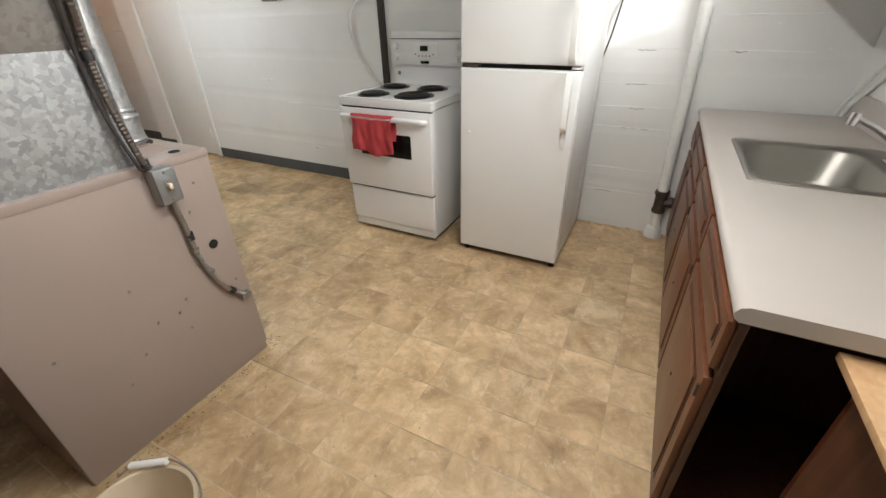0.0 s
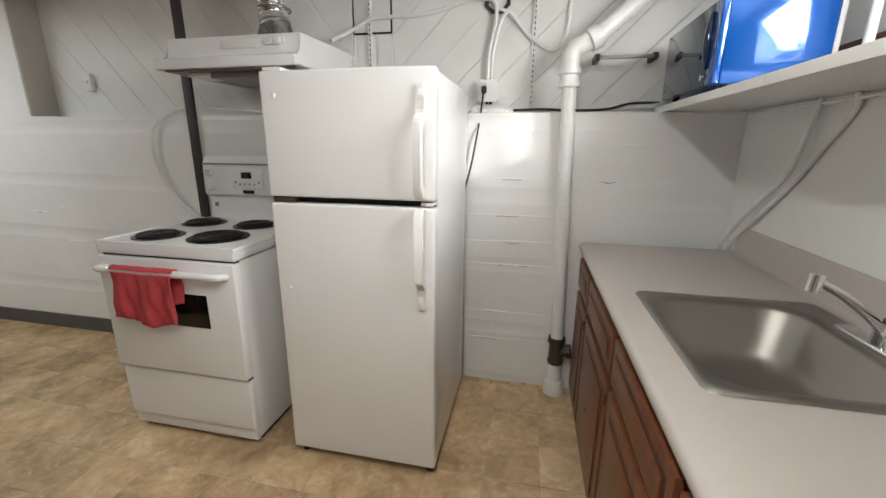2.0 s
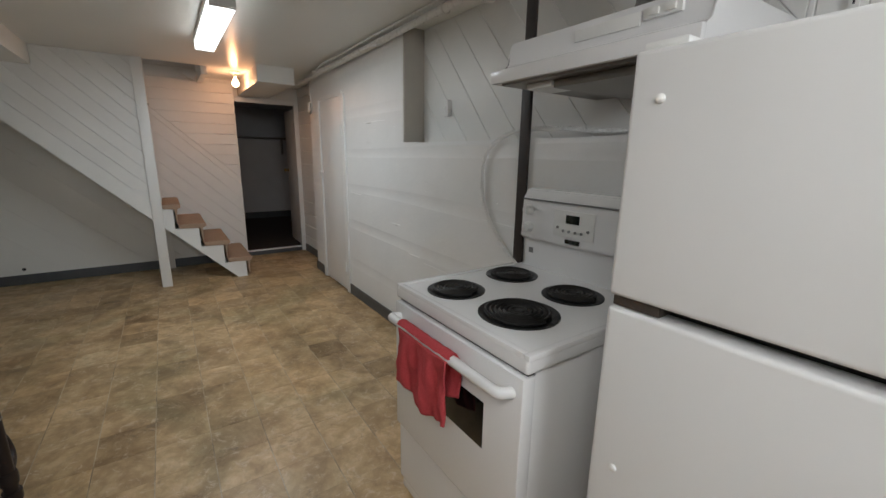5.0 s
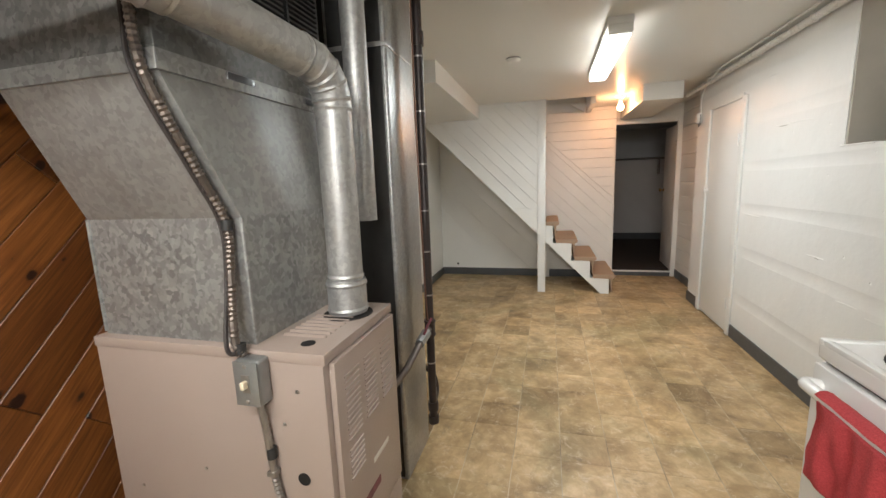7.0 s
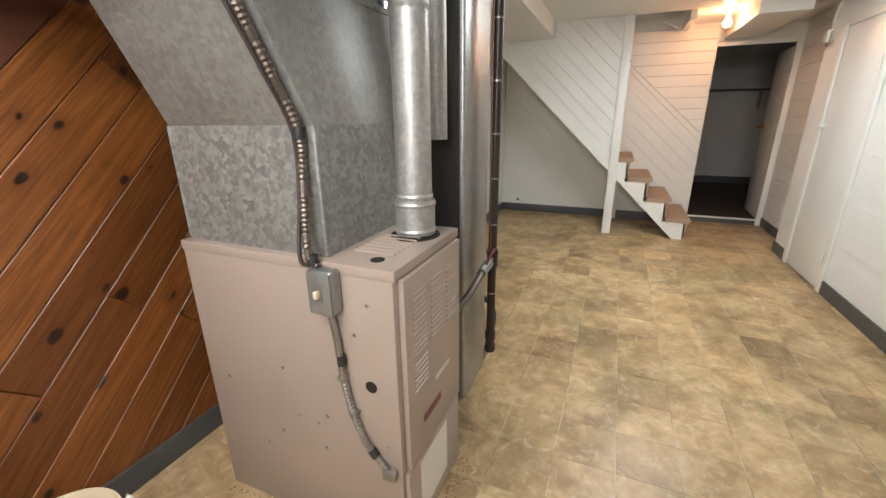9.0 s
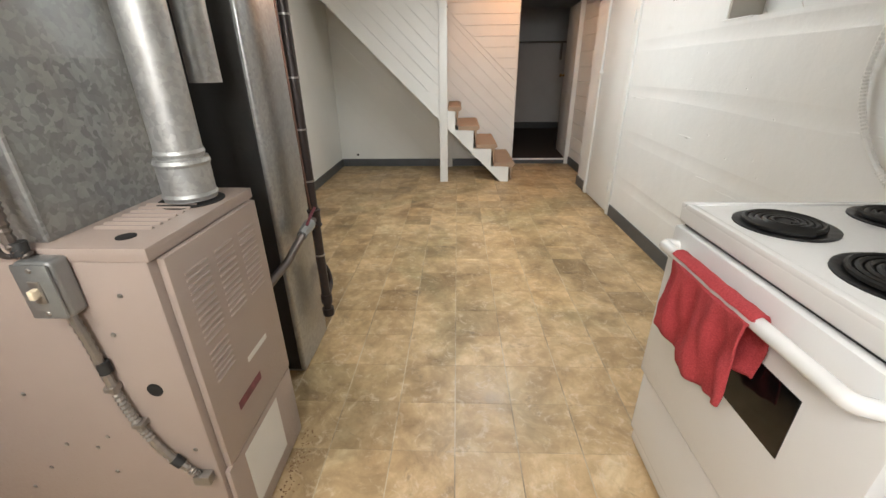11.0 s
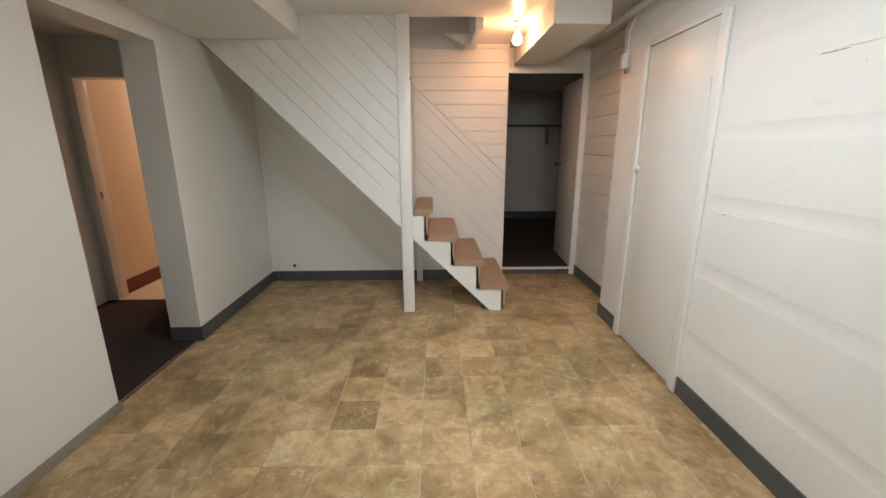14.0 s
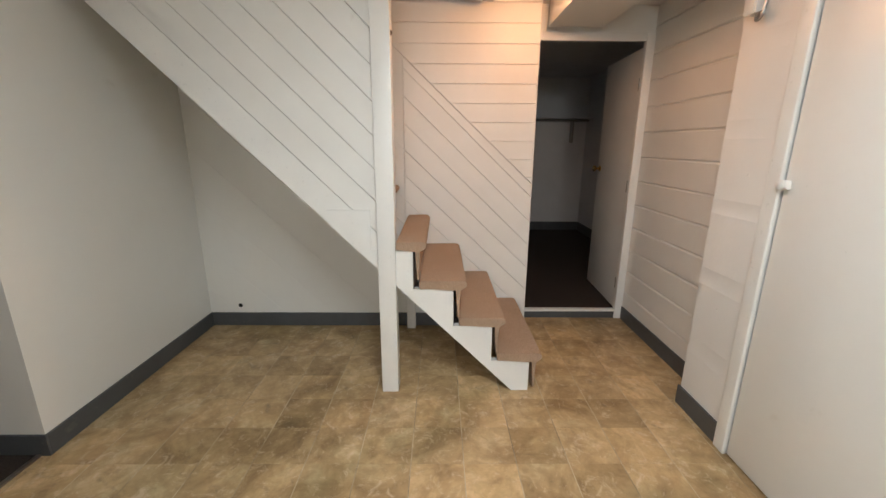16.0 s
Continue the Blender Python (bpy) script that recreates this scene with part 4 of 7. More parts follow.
def base_cabinet(y0, y1, label, open_end=False):
    """One floor unit: drawer front above a raised-panel door."""
    xf = 0.318
    t = thing("base_cabinet", (0.62, (y0 + y1) / 2, 0), label, "cabinet", "sink cabinets")
    if open_end:
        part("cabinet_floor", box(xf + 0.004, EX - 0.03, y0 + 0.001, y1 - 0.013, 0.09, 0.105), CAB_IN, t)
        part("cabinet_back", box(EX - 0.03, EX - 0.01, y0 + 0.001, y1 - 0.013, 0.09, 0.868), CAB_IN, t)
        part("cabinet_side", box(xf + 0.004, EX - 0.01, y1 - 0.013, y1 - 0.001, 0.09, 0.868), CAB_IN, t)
    else:
        part("body", box(xf + 0.004, EX - 0.01, y0 + 0.001, y1 - 0.001, 0.09, 0.70), CAB_GROOVE, t)
    part("toe_kick", box(xf + 0.055, xf + 0.07, y0, y1, 0.0, 0.09), VOID, t)
    fr = bmesh.new()
    for q in ((y0 + 0.0015, y0 + 0.022, 0.092, 0.868), (y1 - 0.022, y1 - 0.0015, 0.092, 0.868), (y0 + 0.022, y1 - 0.022, 0.845, 0.868), (y0 + 0.022, y1 - 0.022, 0.672, 0.695), (y0 + 0.022, y1 - 0.022, 0.092, 0.125)):
        box(xf - 0.014, xf + 0.004, q[0], q[1], q[2], q[3], 0.0015, 1, fr)
    part("face_frame", fr, CAB_GROOVE, t, smooth=None)
    for nm, z0, z1 in (("drawer_front", 0.70, 0.842), ("door", 0.118, 0.668)):
        d = part(nm, box(xf - 0.034, xf - 0.0145, y0 + 0.012, y1 - 0.012, z0, z1, 0.004), CABINET, t)
        m = 0.05 if nm == "door" else 0.032
        part("panel_groove", box(xf - 0.0355, xf - 0.0335, y0 + 0.012 + m, y1 - 0.012 - m, z0 + m, z1 - m, 0.0008, 1), CAB_GROOVE, d)
        part("raised_panel", box(xf - 0.041, xf - 0.034, y0 + 0.012 + m + 0.012, y1 - 0.012 - m - 0.012, z0 + m + 0.012, z1 - m - 0.012, 0.005, 2), CABINET, d)
        if nm == "door":
            part("hinge", box(xf - 0.040, xf - 0.033, y0 + 0.013, y0 + 0.020, z1 - 0.07, z1 - 0.03, 0.002), CASTIRON, d)
            part("keyhole", lathe([(0.006, 0.0), (0.006, 0.003), (0.0, 0.003)], (xf - 0.0445, (y0 + y1) / 2, (z0 + z1) / 2), 12, axis="x"), CASTIRON, d)
    return t


def worktop():
    y0, y1 = 1.068, 3.185
    t = thing("worktop", (0.62, 2.1, 0.9), "grey-beige laminate worktop with a rolled front edge", "worktop")
    sx0, sx1, sy0, sy1 = 0.405, 0.87, 1.90, 2.41
    zt = 0.913
    top = bmesh.new()
    prof = [(EX - 0.001, zt), (sx1, zt), (sx0, zt), (0.300, zt), (0.284, zt - 0.006), (0.276, zt - 0.02), (0.280, zt - 0.034), (0.290, zt - 0.04), (sx0, zt - 0.04), (sx1, zt - 0.04), (EX - 0.001, zt - 0.04)]
    rings = [[top.verts.new((x, y, z)) for x, z in prof] for y in (y0, sy0, sy1, y1)]
    n = len(prof)
    for s, (ra, rb) in enumerate(zip(rings, rings[1:])):
        for k in range(n):
            if s == 1 and k in (1, 8):
                continue
            top.faces.new((ra[k], ra[(k + 1) % n], rb[(k + 1) % n], rb[k]))
    top.faces.new(rings[0][::-1])
    top.faces.new(rings[3])
    for ra in rings[1:3]:
        top.faces.new((ra[1], ra[2], ra[8], ra[9]))
    for k, m in ((1, 9), (2, 8)):
        top.faces.new((rings[1][k], rings[2][k], rings[2][m], rings[1][m]))
    part("top", top, LAMINATE, t, smooth=50)
    part("backsplash", prism_xz([(EX - 0.001, zt), (EX - 0.03, zt), (EX - 0.026, zt + 0.012), (EX - 0.024, 1.02), (EX - 0.014, 1.038), (EX - 0.001, 1.04)], y0, y1 - 0.08), LAMINATE, t)
    return t


def prism_xz(pr, y0, y1):
    bm = bmesh.new()
    ra = [bm.verts.new((x, y0, z)) for x, z in pr]
    rb = [bm.verts.new((x, y1, z)) for x, z in pr]
    n = len(pr)
    for k in range(n):
        bm.faces.new((ra[k], ra[(k + 1) % n], rb[(k + 1) % n], rb[k]))
    bm.faces.new(ra[::-1])
    bm.faces.new(rb)
    return bm


def round_rect(x0, x1, y0, y1, r, n=6):
    out = []
    for cx, cy, a0 in ((x1 - r, y1 - r, 0), (x0 + r, y1 - r, 90), (x0 + r, y0 + r, 180), (x1 - r, y0 + r, 270)):
        for k in range(n + 1):
            a = radians(a0 + 90 * k / n)
            out.append((cx + r * math.cos(a), cy + r * math.sin(a)))
    return out


def sink():
    t = thing("kitchen_sink", (0.64, 2.155, 0.91), "single-bowl brushed stainless steel drop-in sink", "sink")
    bm = bmesh.new()
    zt = 0.914
    rows = [(round_rect(0.378, 0.905, 1.872, 2.47, 0.03), zt), (round_rect(0.382, 0.901, 1.876, 2.466, 0.03), zt + 0.006), (round_rect(0.402, 0.815, 1.902, 2.408, 0.095), zt + 0.005),
            (round_rect(0.408, 0.808, 1.908, 2.402, 0.10), zt - 0.004), (round_rect(0.420, 0.795, 1.920, 2.39, 0.105), zt - 0.13), (round_rect(0.45, 0.77, 1.95, 2.36, 0.10), zt - 0.165), (round_rect(0.575, 0.645, 2.12, 2.19, 0.034), zt - 0.172)]
    rings = [[bm.verts.new((x, y, z)) for x, y in pl] for pl, z in rows]
    n = len(rings[0])
    for a, c in zip(rings, rings[1:]):
        for k in range(n):
            bm.faces.new((a[k], a[(k + 1) % n], c[(k + 1) % n], c[k]))
    part("bowl", bm, STEEL, t, smooth=60)
    part("drain", lathe([(0.044, 0.0), (0.044, 0.004), (0.036, 0.004), (0.03, 0.0), (0.0, -0.002)], (0.61, 2.155, zt - 0.1725), 28), CHROME, t, "chrome drain strainer")
    return t


def faucet():
    t = thing("kitchen_faucet", (0.86, 2.16, 0.92), "chrome lever faucet at the back of the sink", "faucet")
    part("base_plate", box(0.838, 0.885, 2.04, 2.28, 0.918, 0.932, 0.006, 3), CHROME, t)
    part("body", lathe([(0.022, 0), (0.022, 0.045), (0.018, 0.06), (0.0, 0.064)], (0.862, 2.16, 0.932), 24), CHROME, t)
    part("spout", tube(smooth_path([(0.862, 2.16, 0.965), (0.80, 2.135, 1.015), (0.72, 2.10, 1.068), (0.640, 2.066, 1.108)], 6), [0.012 - 0.003 * k / 18 for k in range(19)], 14), CHROME, t)
    part("aerator", tube([(0.641, 2.067, 1.122), (0.635, 2.063, 1.083)], 0.0145, 16), CHROME, t)
    part("lever", tube(smooth_path([(0.862, 2.16, 0.99), (0.85, 2.13, 1.005), (0.80, 2.04, 1.0)], 5), [0.009] * 5 + [0.007] * 6, 10), BLACK, t, "dark lever handle")
    return t


def microwave():
    x0, x1, y0, y1, z0, z1 = 0.612, 0.955, 2.745, 3.33, 1.606, 1.888
    t = thing("microwave_oven", (0.8, 3.05, 1.58), "glossy metallic blue microwave oven with dark mirror door", "microwave")
    part("case", box(x0 + 0.022, x1, y0, y1, z0, z1, 0.006), BLUE, t)
    d = part("door", box(x0, x0 + 0.0215, y0 + 0.075, y1 - 0.002, z0 + 0.002, z1 - 0.002, 0.005), NAVY, t, "dark blue mirror-glass door")
    part("control_strip", box(x0, x0 + 0.0215, y0 + 0.001, y0 + 0.073, z0 + 0.002, z1 - 0.002, 0.006), BLUE, t)
    part("handle", tube([(x0 - 0.004, y0 + 0.080, z0 + 0.06 + 0.19 * k / 10) for k in range(11)], [0.004 + 0.012 * math.sin(math.pi * k / 10) for k in range(11)], 12), NAVY, d, "bowed dark pull")
    part("release_button", lathe([(0.011, 0), (0.010, 0.006), (0, 0.007)], (x0 - 0.006, y0 + 0.10, z0 + 0.035), 18, axis="x"), CHROME, d, "round chrome button")
    part("vent_slot", box(x0 - 0.001, x0 + 0.001, y0 + 0.115, y0 + 0.145, z1 - 0.085, z1 - 0.055, 0.0005), BLACK, d)
    part("badge", box(x0 - 0.0012, x0 + 0.001, y1 - 0.045, y1 - 0.02, z0 + 0.03, z0 + 0.036), CHROME, d)
    for x in (x0 + 0.05, x1 - 0.05):
        for y in (y0 + 0.05, y1 - 0.05):
            part("foot", lathe([(0.014, 0), (0.014, z0 - 1.577 + 0.002)], (x, y, 1.577), 12), RUBBER, t)
    return t


def wall_shelf():
    t = thing("wall_shelf", (0.86, 2.3, 1.55), "white painted plank shelf along the ledge", "shelf")
    part("plank", box(0.600, RX, 1.30, 3.345, 1.556, 1.577, 0.003), TRIM, t)
    part("front_lip", box(0.592, 0.600, 1.30, 3.345, 1.548, 1.578, 0.002), TRIM, t)
    for y in (1.36, 3.28):
        part("bracket_arm", box(0.75, RX, y - 0.01, y + 0.01, 1.535, 1.556, 0.002), TRIM, t)
    return t


def copper_riser(y, x=1.06):
    t = thing("water_riser", (x, y, 1.58), "white painted water pipe with a shut-off fitting", "pipe", "water risers above the shelf")
    part("pipe", tube([(x, y, 1.577), (x, y, CH)], 0.014, 12), PVC, t)
    part("coupling", lathe([(0.02, 0), (0.022, 0.012), (0.02, 0.05), (0.0, 0.05)], (x, y, 1.60), 14), PVC, t)
    part("valve", lathe([(0.016, 0), (0.02, 0.01), (0.012, 0.03), (0.0, 0.03)], (x - 0.02, y, 1.64), 12, axis="x"), CASTIRON, t)
    return t


def drain_stack():
    t = thing("drain_pipe", (0.2, 3.225, 0), "white painted plastic drain pipe with iron cleanout tee", "pipe")
    x, y = 0.212, 3.225
    part("lower_pipe", tube([(x, y, 0.06), (x - 0.003, y, 0.30)], 0.034, 20), PVC, t)
    part("floor_collar", lathe([(0.055, 0), (0.057, 0.03), (0.05, 0.07), (0.04, 0.085), (0.0, 0.085)], (x, y, 0.0), 24), PVC, t)
    tee = part("iron_tee", lathe([(0.040, 0), (0.044, 0.02), (0.038, 0.03), (0.038, 0.12), (0.046, 0.13), (0.046, 0.16), (0.0, 0.16)], (x - 0.003, y, 0.19), 20), CASTIRON, t, "rusty cast iron tee")
    part("side_outlet", tube([(x, y, 0.265), (x + 0.07, y - 0.01, 0.275)], 0.03, 16), CASTIRON, tee)
    part("outlet_nut", tube([(x + 0.05, y - 0.007, 0.272), (x + 0.075, y - 0.011, 0.276)], 0.04, 6), CASTIRON, tee)
    part("clamp_bolt", tube([(x - 0.05, y - 0.03, 0.345), (x - 0.03, y - 0.055, 0.345)], 0.007, 8), CASTIRON, tee)
    part("upper_pipe", tube([(x - 0.003, y, 0.34), (x - 0.045, y + 0.005, 1.70)], 0.034, 24), PVC, t)
    part("coupling", lathe([(0.048, 0), (0.050, 0.008), (0.050, 0.022), (0.044, 0.03), (0.044, 0.055), (0.052, 0.062), (0.052, 0.085), (0.0, 0.085)], (x - 0.047, y + 0.005, 1.665), 28), PVC, t)
    part("elbow", tube(elbowed([(x - 0.047, y + 0.005, 1.74), (x - 0.047, y + 0.005, 1.83), (x + 0.09, y + 0.02, 1.90)], 0.07, 8), 0.042, 22), PVC, t)
    part("elbow_collar", tube([(x + 0.032, y + 0.013, 1.868), (x + 0.075, y + 0.018, 1.892)], 0.052, 22), PVC, t)
    part("sloping_pipe", tube([(x + 0.07, y + 0.018, 1.889), (0.74, 3.33, 2.30), (0.86, 3.34, CH + 0.05)], 0.038, 20), PVC, t)
    return t


def outlet_box():
    t = thing("outlet_box", (-0.21, RY, 1.59), "white metal outlet box with a black plug pushed in", "outlet")
    part("box", box(-0.268, -0.155, RY - 0.042, RY, 1.598, 1.704, 0.004), PLASTIC, t)
    part("cover", box(-0.272, -0.151, RY - 0.047, RY - 0.0425, 1.594, 1.708, 0.002), PLASTIC, t)
    o = part("receptacle", box(-0.250, -0.216, RY - 0.051, RY - 0.0472, 1.652, 1.694, 0.004), PLASTIC, t)
    for dx in (-0.007, 0.007):
        part("slot", box(-0.233 + dx - 0.0015, -0.233 + dx + 0.0015, RY - 0.0516, RY - 0.0512, 1.672, 1.684), BLACK, o)
    part("ground_hole", lathe([(0.003, 0), (0.0, 0.0006)], (-0.233, RY - 0.0518, 1.663), 10, axis="y"), BLACK, o)
    part("toggle_cover", box(-0.200, -0.170, RY - 0.049, RY - 0.0472, 1.635, 1.672, 0.0006), PLASTIC, t)
    for x in (-0.264, -0.159):
        for z in (1.602, 1.70):
            part("screw", lathe([(0.0035, 0), (0.0, 0.001)], (x, RY - 0.0482, z), 8, axis="y"), FLEX, t)
    for x in (-0.22, -0.20):
        part("connector", lathe([(0.008, 0), (0.008, 0.014), (0, 0.014)], (x, RY - 0.022, 1.584), 10), BLACK, t)
    t.location = (-0.241, RY, 1.619)
    return t


def cord(name, pts, r, material, label, category="cable", steps=8, n=8, group=""):
    ob = solo(name, tube(smooth_path(pts, steps), r, n), material, label, category, group)
    return ob


def ribbed(name, pts, r, material, label, category="cable", pitch=0.012):
    """Flexible armoured conduit with close ribs."""
    path = smooth_path(pts, 10)
    fine, rr = [], []
    total = 0.0
    for a, b in zip(path, path[1:]):
        k = max(1, int((b - a).length / (pitch / 2)))
        for i in range(k):
            fine.append(a.lerp(b, i / k))
            rr.append(r * (1.0 if len(rr) % 2 else 0.76))
    return solo(name, tube(fine, rr, 8), material, label, category)


stove(); towel(); fridge(); range_hood(); hood_duct()
for i, (a, b) in enumerate(((1.10, 1.70), (1.70, 2.25), (2.25, 2.80), (2.80, 3.155))):
    base_cabinet(a, b, "reddish-brown oak floor cabinet with an open unfinished end" if i == 0 else "reddish-brown oak floor cabinet with drawer and panel door", i == 0)
worktop(); sink(); faucet(); microwave(); wall_shelf(); drain_stack(); outlet_box()
for y in (2.825, 2.67):
    copper_riser(y, 1.0)
solo("brown_rail", box(RX - 0.014, RX, 2.45, 3.10, 1.735, 1.768, 0.003), BROWN, "red-brown painted rail on the wall behind the pipes", "rail")
end_panel = thing("plywood_stand", (0.65, 1.09, 0), "loose plywood board on a brown upright beside the cabinets", "board")
part("shelf_board", box(0.46, EX - 0.01, 0.62, 1.083, 0.835, 0.853, 0.002), PLY, end_panel, "pale plywood board")
part("upright_panel", box(0.517, EX - 0.01, 1.068, 1.084, 0.0, 0.834, 0.002), CABINET, end_panel, "brown upright panel")

ribbed("white_conduit", [(0.28, 3.40, 1.568), (0.36, 3.385, 1.574), (0.45, 3.40, 1.60), (0.56, 3.42, 1.612)], 0.010, PVC, "white flexible conduit on the ledge")
ribbed("white_conduit", [(-0.62, 3.40, 1.566), (-0.45, 3.40, 1.566), (-0.25, 3.40, 1.566), (0.02, 3.40, 1.566)], 0.010, PVC, "white flexible conduit on the ledge")

# window over the sink
win = thing("window_kitchen", (1.3, 1.88, 1.68), "small basement window in a deep white reveal", "window", kind="structure")
wf = bmesh.new()
for q in ((1.40, 1.44, 1.68, 2.28), (2.32, 2.36, 1.68, 2.28), (1.44, 2.32, 1.68, 1.72), (1.44, 2.32, 2.24, 2.28), (1.865, 1.895, 1.72, 2.24)):
    box(1.40, 1.45, *q, 0.003, 1, wf)
part("window_frame", wf, TRIM, win)
for a, b in ((1.44, 1.865), (1.895, 2.32)):
    g = part("pane", box(1.42, 1.424, a, b, 1.72, 2.24), GLASS, win)
    g.visible_shadow = False
part("window_sill", box(RX - 0.02, 1.40, 1.40, 2.36, 1.66, 1.679, 0.003), BROWN, win, "red-brown painted sill")

# north wall fittings
strip = solo("steel_strip", box(-2.06, -2.0, NY - 0.022, NY - 0.004, 0.7, CH, 0.002), DARKPAINT, "dark brown vertical strip behind the stove", "strip")
solo("niche_side_board", box(-3.324, -3.31, NY + 0.004, RY, LEDGE, CH, 0.002), surface("greyed_tan_board", (0.42, 0.39, 0.34), 0.5, vary=0.12, wide=4, bump=0.1), "greyish tan board lining the end of the recess", "board")
solo("niche_sill", box(-3.355, -3.105, NY - 0.005, NY + 0.03, LEDGE - 0.006, LEDGE + 0.005, 0.004), WALL, "short worn lip of the concrete ledge", "sill")
hatch = thing("access_panel", (-0.9, RY, 2.2), "square painted access panel edged with dark gaps", "panel")
part("gap", box(-1.034, -0.802, RY + 0.003, RY + 0.012, 2.004, CH), BLACK, hatch)
part("panel", box(-1.026, -0.810, RY - 0.004, RY + 0.004, 2.010, CH, 0.002), BOARD, hatch)
def slotted_standard(x, z0, z1):
    t = thing("shelf_standard", (x, RY, z0), "white slotted steel shelf standard", "shelf standard", "shelf standards")
    part("channel", box(x - 0.012, x + 0.012, RY - 0.014, RY, z0, z1, 0.002), TRIM, t)
    z = z0 + 0.015
    sl = bmesh.new()
    while z < z1 - 0.02:
        box(x - 0.0025, x + 0.0025, RY - 0.0146, RY - 0.0138, z, z + 0.014, 0, 1, sl)
        z += 0.026
    tagged(part("slotting", sl, BLACK, t, "row of dark slots", smooth=None), kind="stuff")
slotted_standard(-0.012, 1.60, CH)
slotted_standard(-0.93, 1.66, CH)
bar = thing("towel_bar", (0.42, RY, 1.82), "worn chrome towel bar on the boarding", "towel bar")
part("rail", box(0.28, 0.58, 3.335, 3.347, 1.806, 1.824, 0.003), STEEL, bar)
for x in (0.30, 0.565):
    part("post", box(x - 0.012, x + 0.012, 3.335, RY, 1.800, 1.832, 0.004), CASTIRON, bar)
cap = thing("pipe_hole", (-0.19, RY, 2.12), "octagonal hole rim with a cable passing through", "opening")
part("rim", tube([(-0.212 + 0.062 * math.cos(a * math.pi / 4 + 0.39), RY - 0.008, 2.132 + 0.062 * math.sin(a * math.pi / 4 + 0.39)) for a in range(8)], 0.011, 8, closed=True), CASTIRON, cap, smooth=30)
part("cover", lathe([(0.056, 0), (0.05, 0.004), (0, 0.004)], (-0.212, RY - 0.006, 2.132), 24, axis="y"), BOARD, cap)
sw = thing("wall_switch_box", (-2.85, RY, 1.75), "small painted switch box on the boarding", "switch")
part("box", box(-2.998, -2.948, RY - 0.03, RY, 1.735, 1.845, 0.003), PLASTIC, sw)
part("toggle", box(-2.977, -2.969, RY - 0.04, RY - 0.03, 1.783, 1.80, 0.001), PLASTIC, sw)

cord("fridge_cord", [(-0.264, RY - 0.055, 1.684), (-0.266, RY - 0.085, 1.65), (-0.27, 3.345, 1.58), (-0.275, 3.255, 1.46), (-0.305, 3.24, 1.28), (-0.345, 3.22, 1.1), (-0.36, 3.21, 0.9)], 0.005, RUBBER, "black power cord running down behind the fridge")
solo("power_plug", box(-0.277, -0.251, RY - 0.085, RY - 0.0515, 1.664, 1.701, 0.006), RUBBER, "black plug in the outlet", "plug")
cord("hood_cable", [(-1.10, 3.30, 1.94), (-1.02, 3.42, 2.02), (-0.90, RY - 0.018, 2.075), (-0.6, RY - 0.012, 2.085), (-0.36, RY - 0.015, 2.135), (-0.235, RY - 0.02, 2.125), (-0.215, RY - 0.03, 2.03), (-0.245, RY - 0.03, 1.88), (-0.25, RY - 0.03, 1.73)], 0.011, PVC, "white painted cable looping across the boarding")
cord("upper_cable", [(-0.21, RY - 0.02, 2.09), (-0.14, RY - 0.014, 2.06), (-0.06, RY - 0.014, 1.97), (0.03, RY - 0.014, 1.90), (0.10, RY - 0.014, 1.88), (0.15, RY - 0.014, 1.96), (0.16, RY - 0.014, 2.2), (0.16, RY - 0.014, CH)], 0.009, PVC, "thin white painted cable bending up to the ceiling")
cord("short_cable", [(-0.232, RY - 0.03, 1.73), (-0.225, RY - 0.03, 1.87), (-0.19, RY - 0.03, 2.02), (-0.16, RY - 0.02, 2.07)], 0.009, PVC, "white painted cable above the outlet box")
cord("black_cable", [(-0.10, 3.36, 1.574), (0.05, 3.345, 1.576), (0.20, 3.33, 1.568), (0.36, 3.34, 1.572), (0.48, 3.36, 1.60), (0.62, 3.39, 1.605)], 0.0065, RUBBER, "black cable lying along the ledge")
ribbed("ledge_conduit", [(-0.33, 3.36, 1.572), (-0.1, 3.375, 1.571), (0.3, 3.38, 1.571), (0.48, 3.38, 1.582), (0.66, 3.39, 1.60)], 0.013, PVC, "white painted flexible conduit along the ledge")
ribbed("stove_conduit", [(-1.25, 3.44, 1.66), (-1.55, 3.42, 1.585), (-1.85, 3.33, 1.60), (-2.12, 3.27, 1.59), (-2.30, 3.255, 1.50), (-2.345, 3.255, 1.36), (-2.31, 3.255, 1.18), (-2.17, 3.255, 1.0), (-1.96, 3.255, 0.86)], 0.0125, PVC, "white painted flexible conduit looping to the stove")
cord("ledge_cable", [(0.55, 3.40, 1.545), (0.62, 3.28, 1.548), (0.80, 3.27, 1.540), (0.96, 3.26, 1.542), (0.955, 2.9, 1.538), (0.96, 2.3, 1.54), (0.96, 1.5, 1.54)], 0.006, PVC, "thin white cable under the shelf")
SUPPLY = "white painted supply tube bending down behind the worktop"
cord("water_supply_tube", [(0.955, 2.74, 1.555), (0.948, 2.76, 1.46), (0.948, 2.82, 1.31), (0.945, 2.93, 1.21), (0.935, 3.05, 1.10), (0.92, 3.16, 0.97), (0.915, 3.20, 0.90), (0.912, 3.215, 0.80)], 0.0105, PVC, SUPPLY, group="supply tubes")
cord("water_supply_tube", [(0.955, 2.58, 1.555), (0.966, 2.60, 1.50), (0.964, 2.68, 1.41), (0.964, 2.80, 1.28), (0.962, 2.92, 1.17), (0.956, 3.08, 1.03), (0.945, 3.175, 0.93), (0.94, 3.20, 0.80)], 0.0105, PVC, SUPPLY, group="supply tubes")

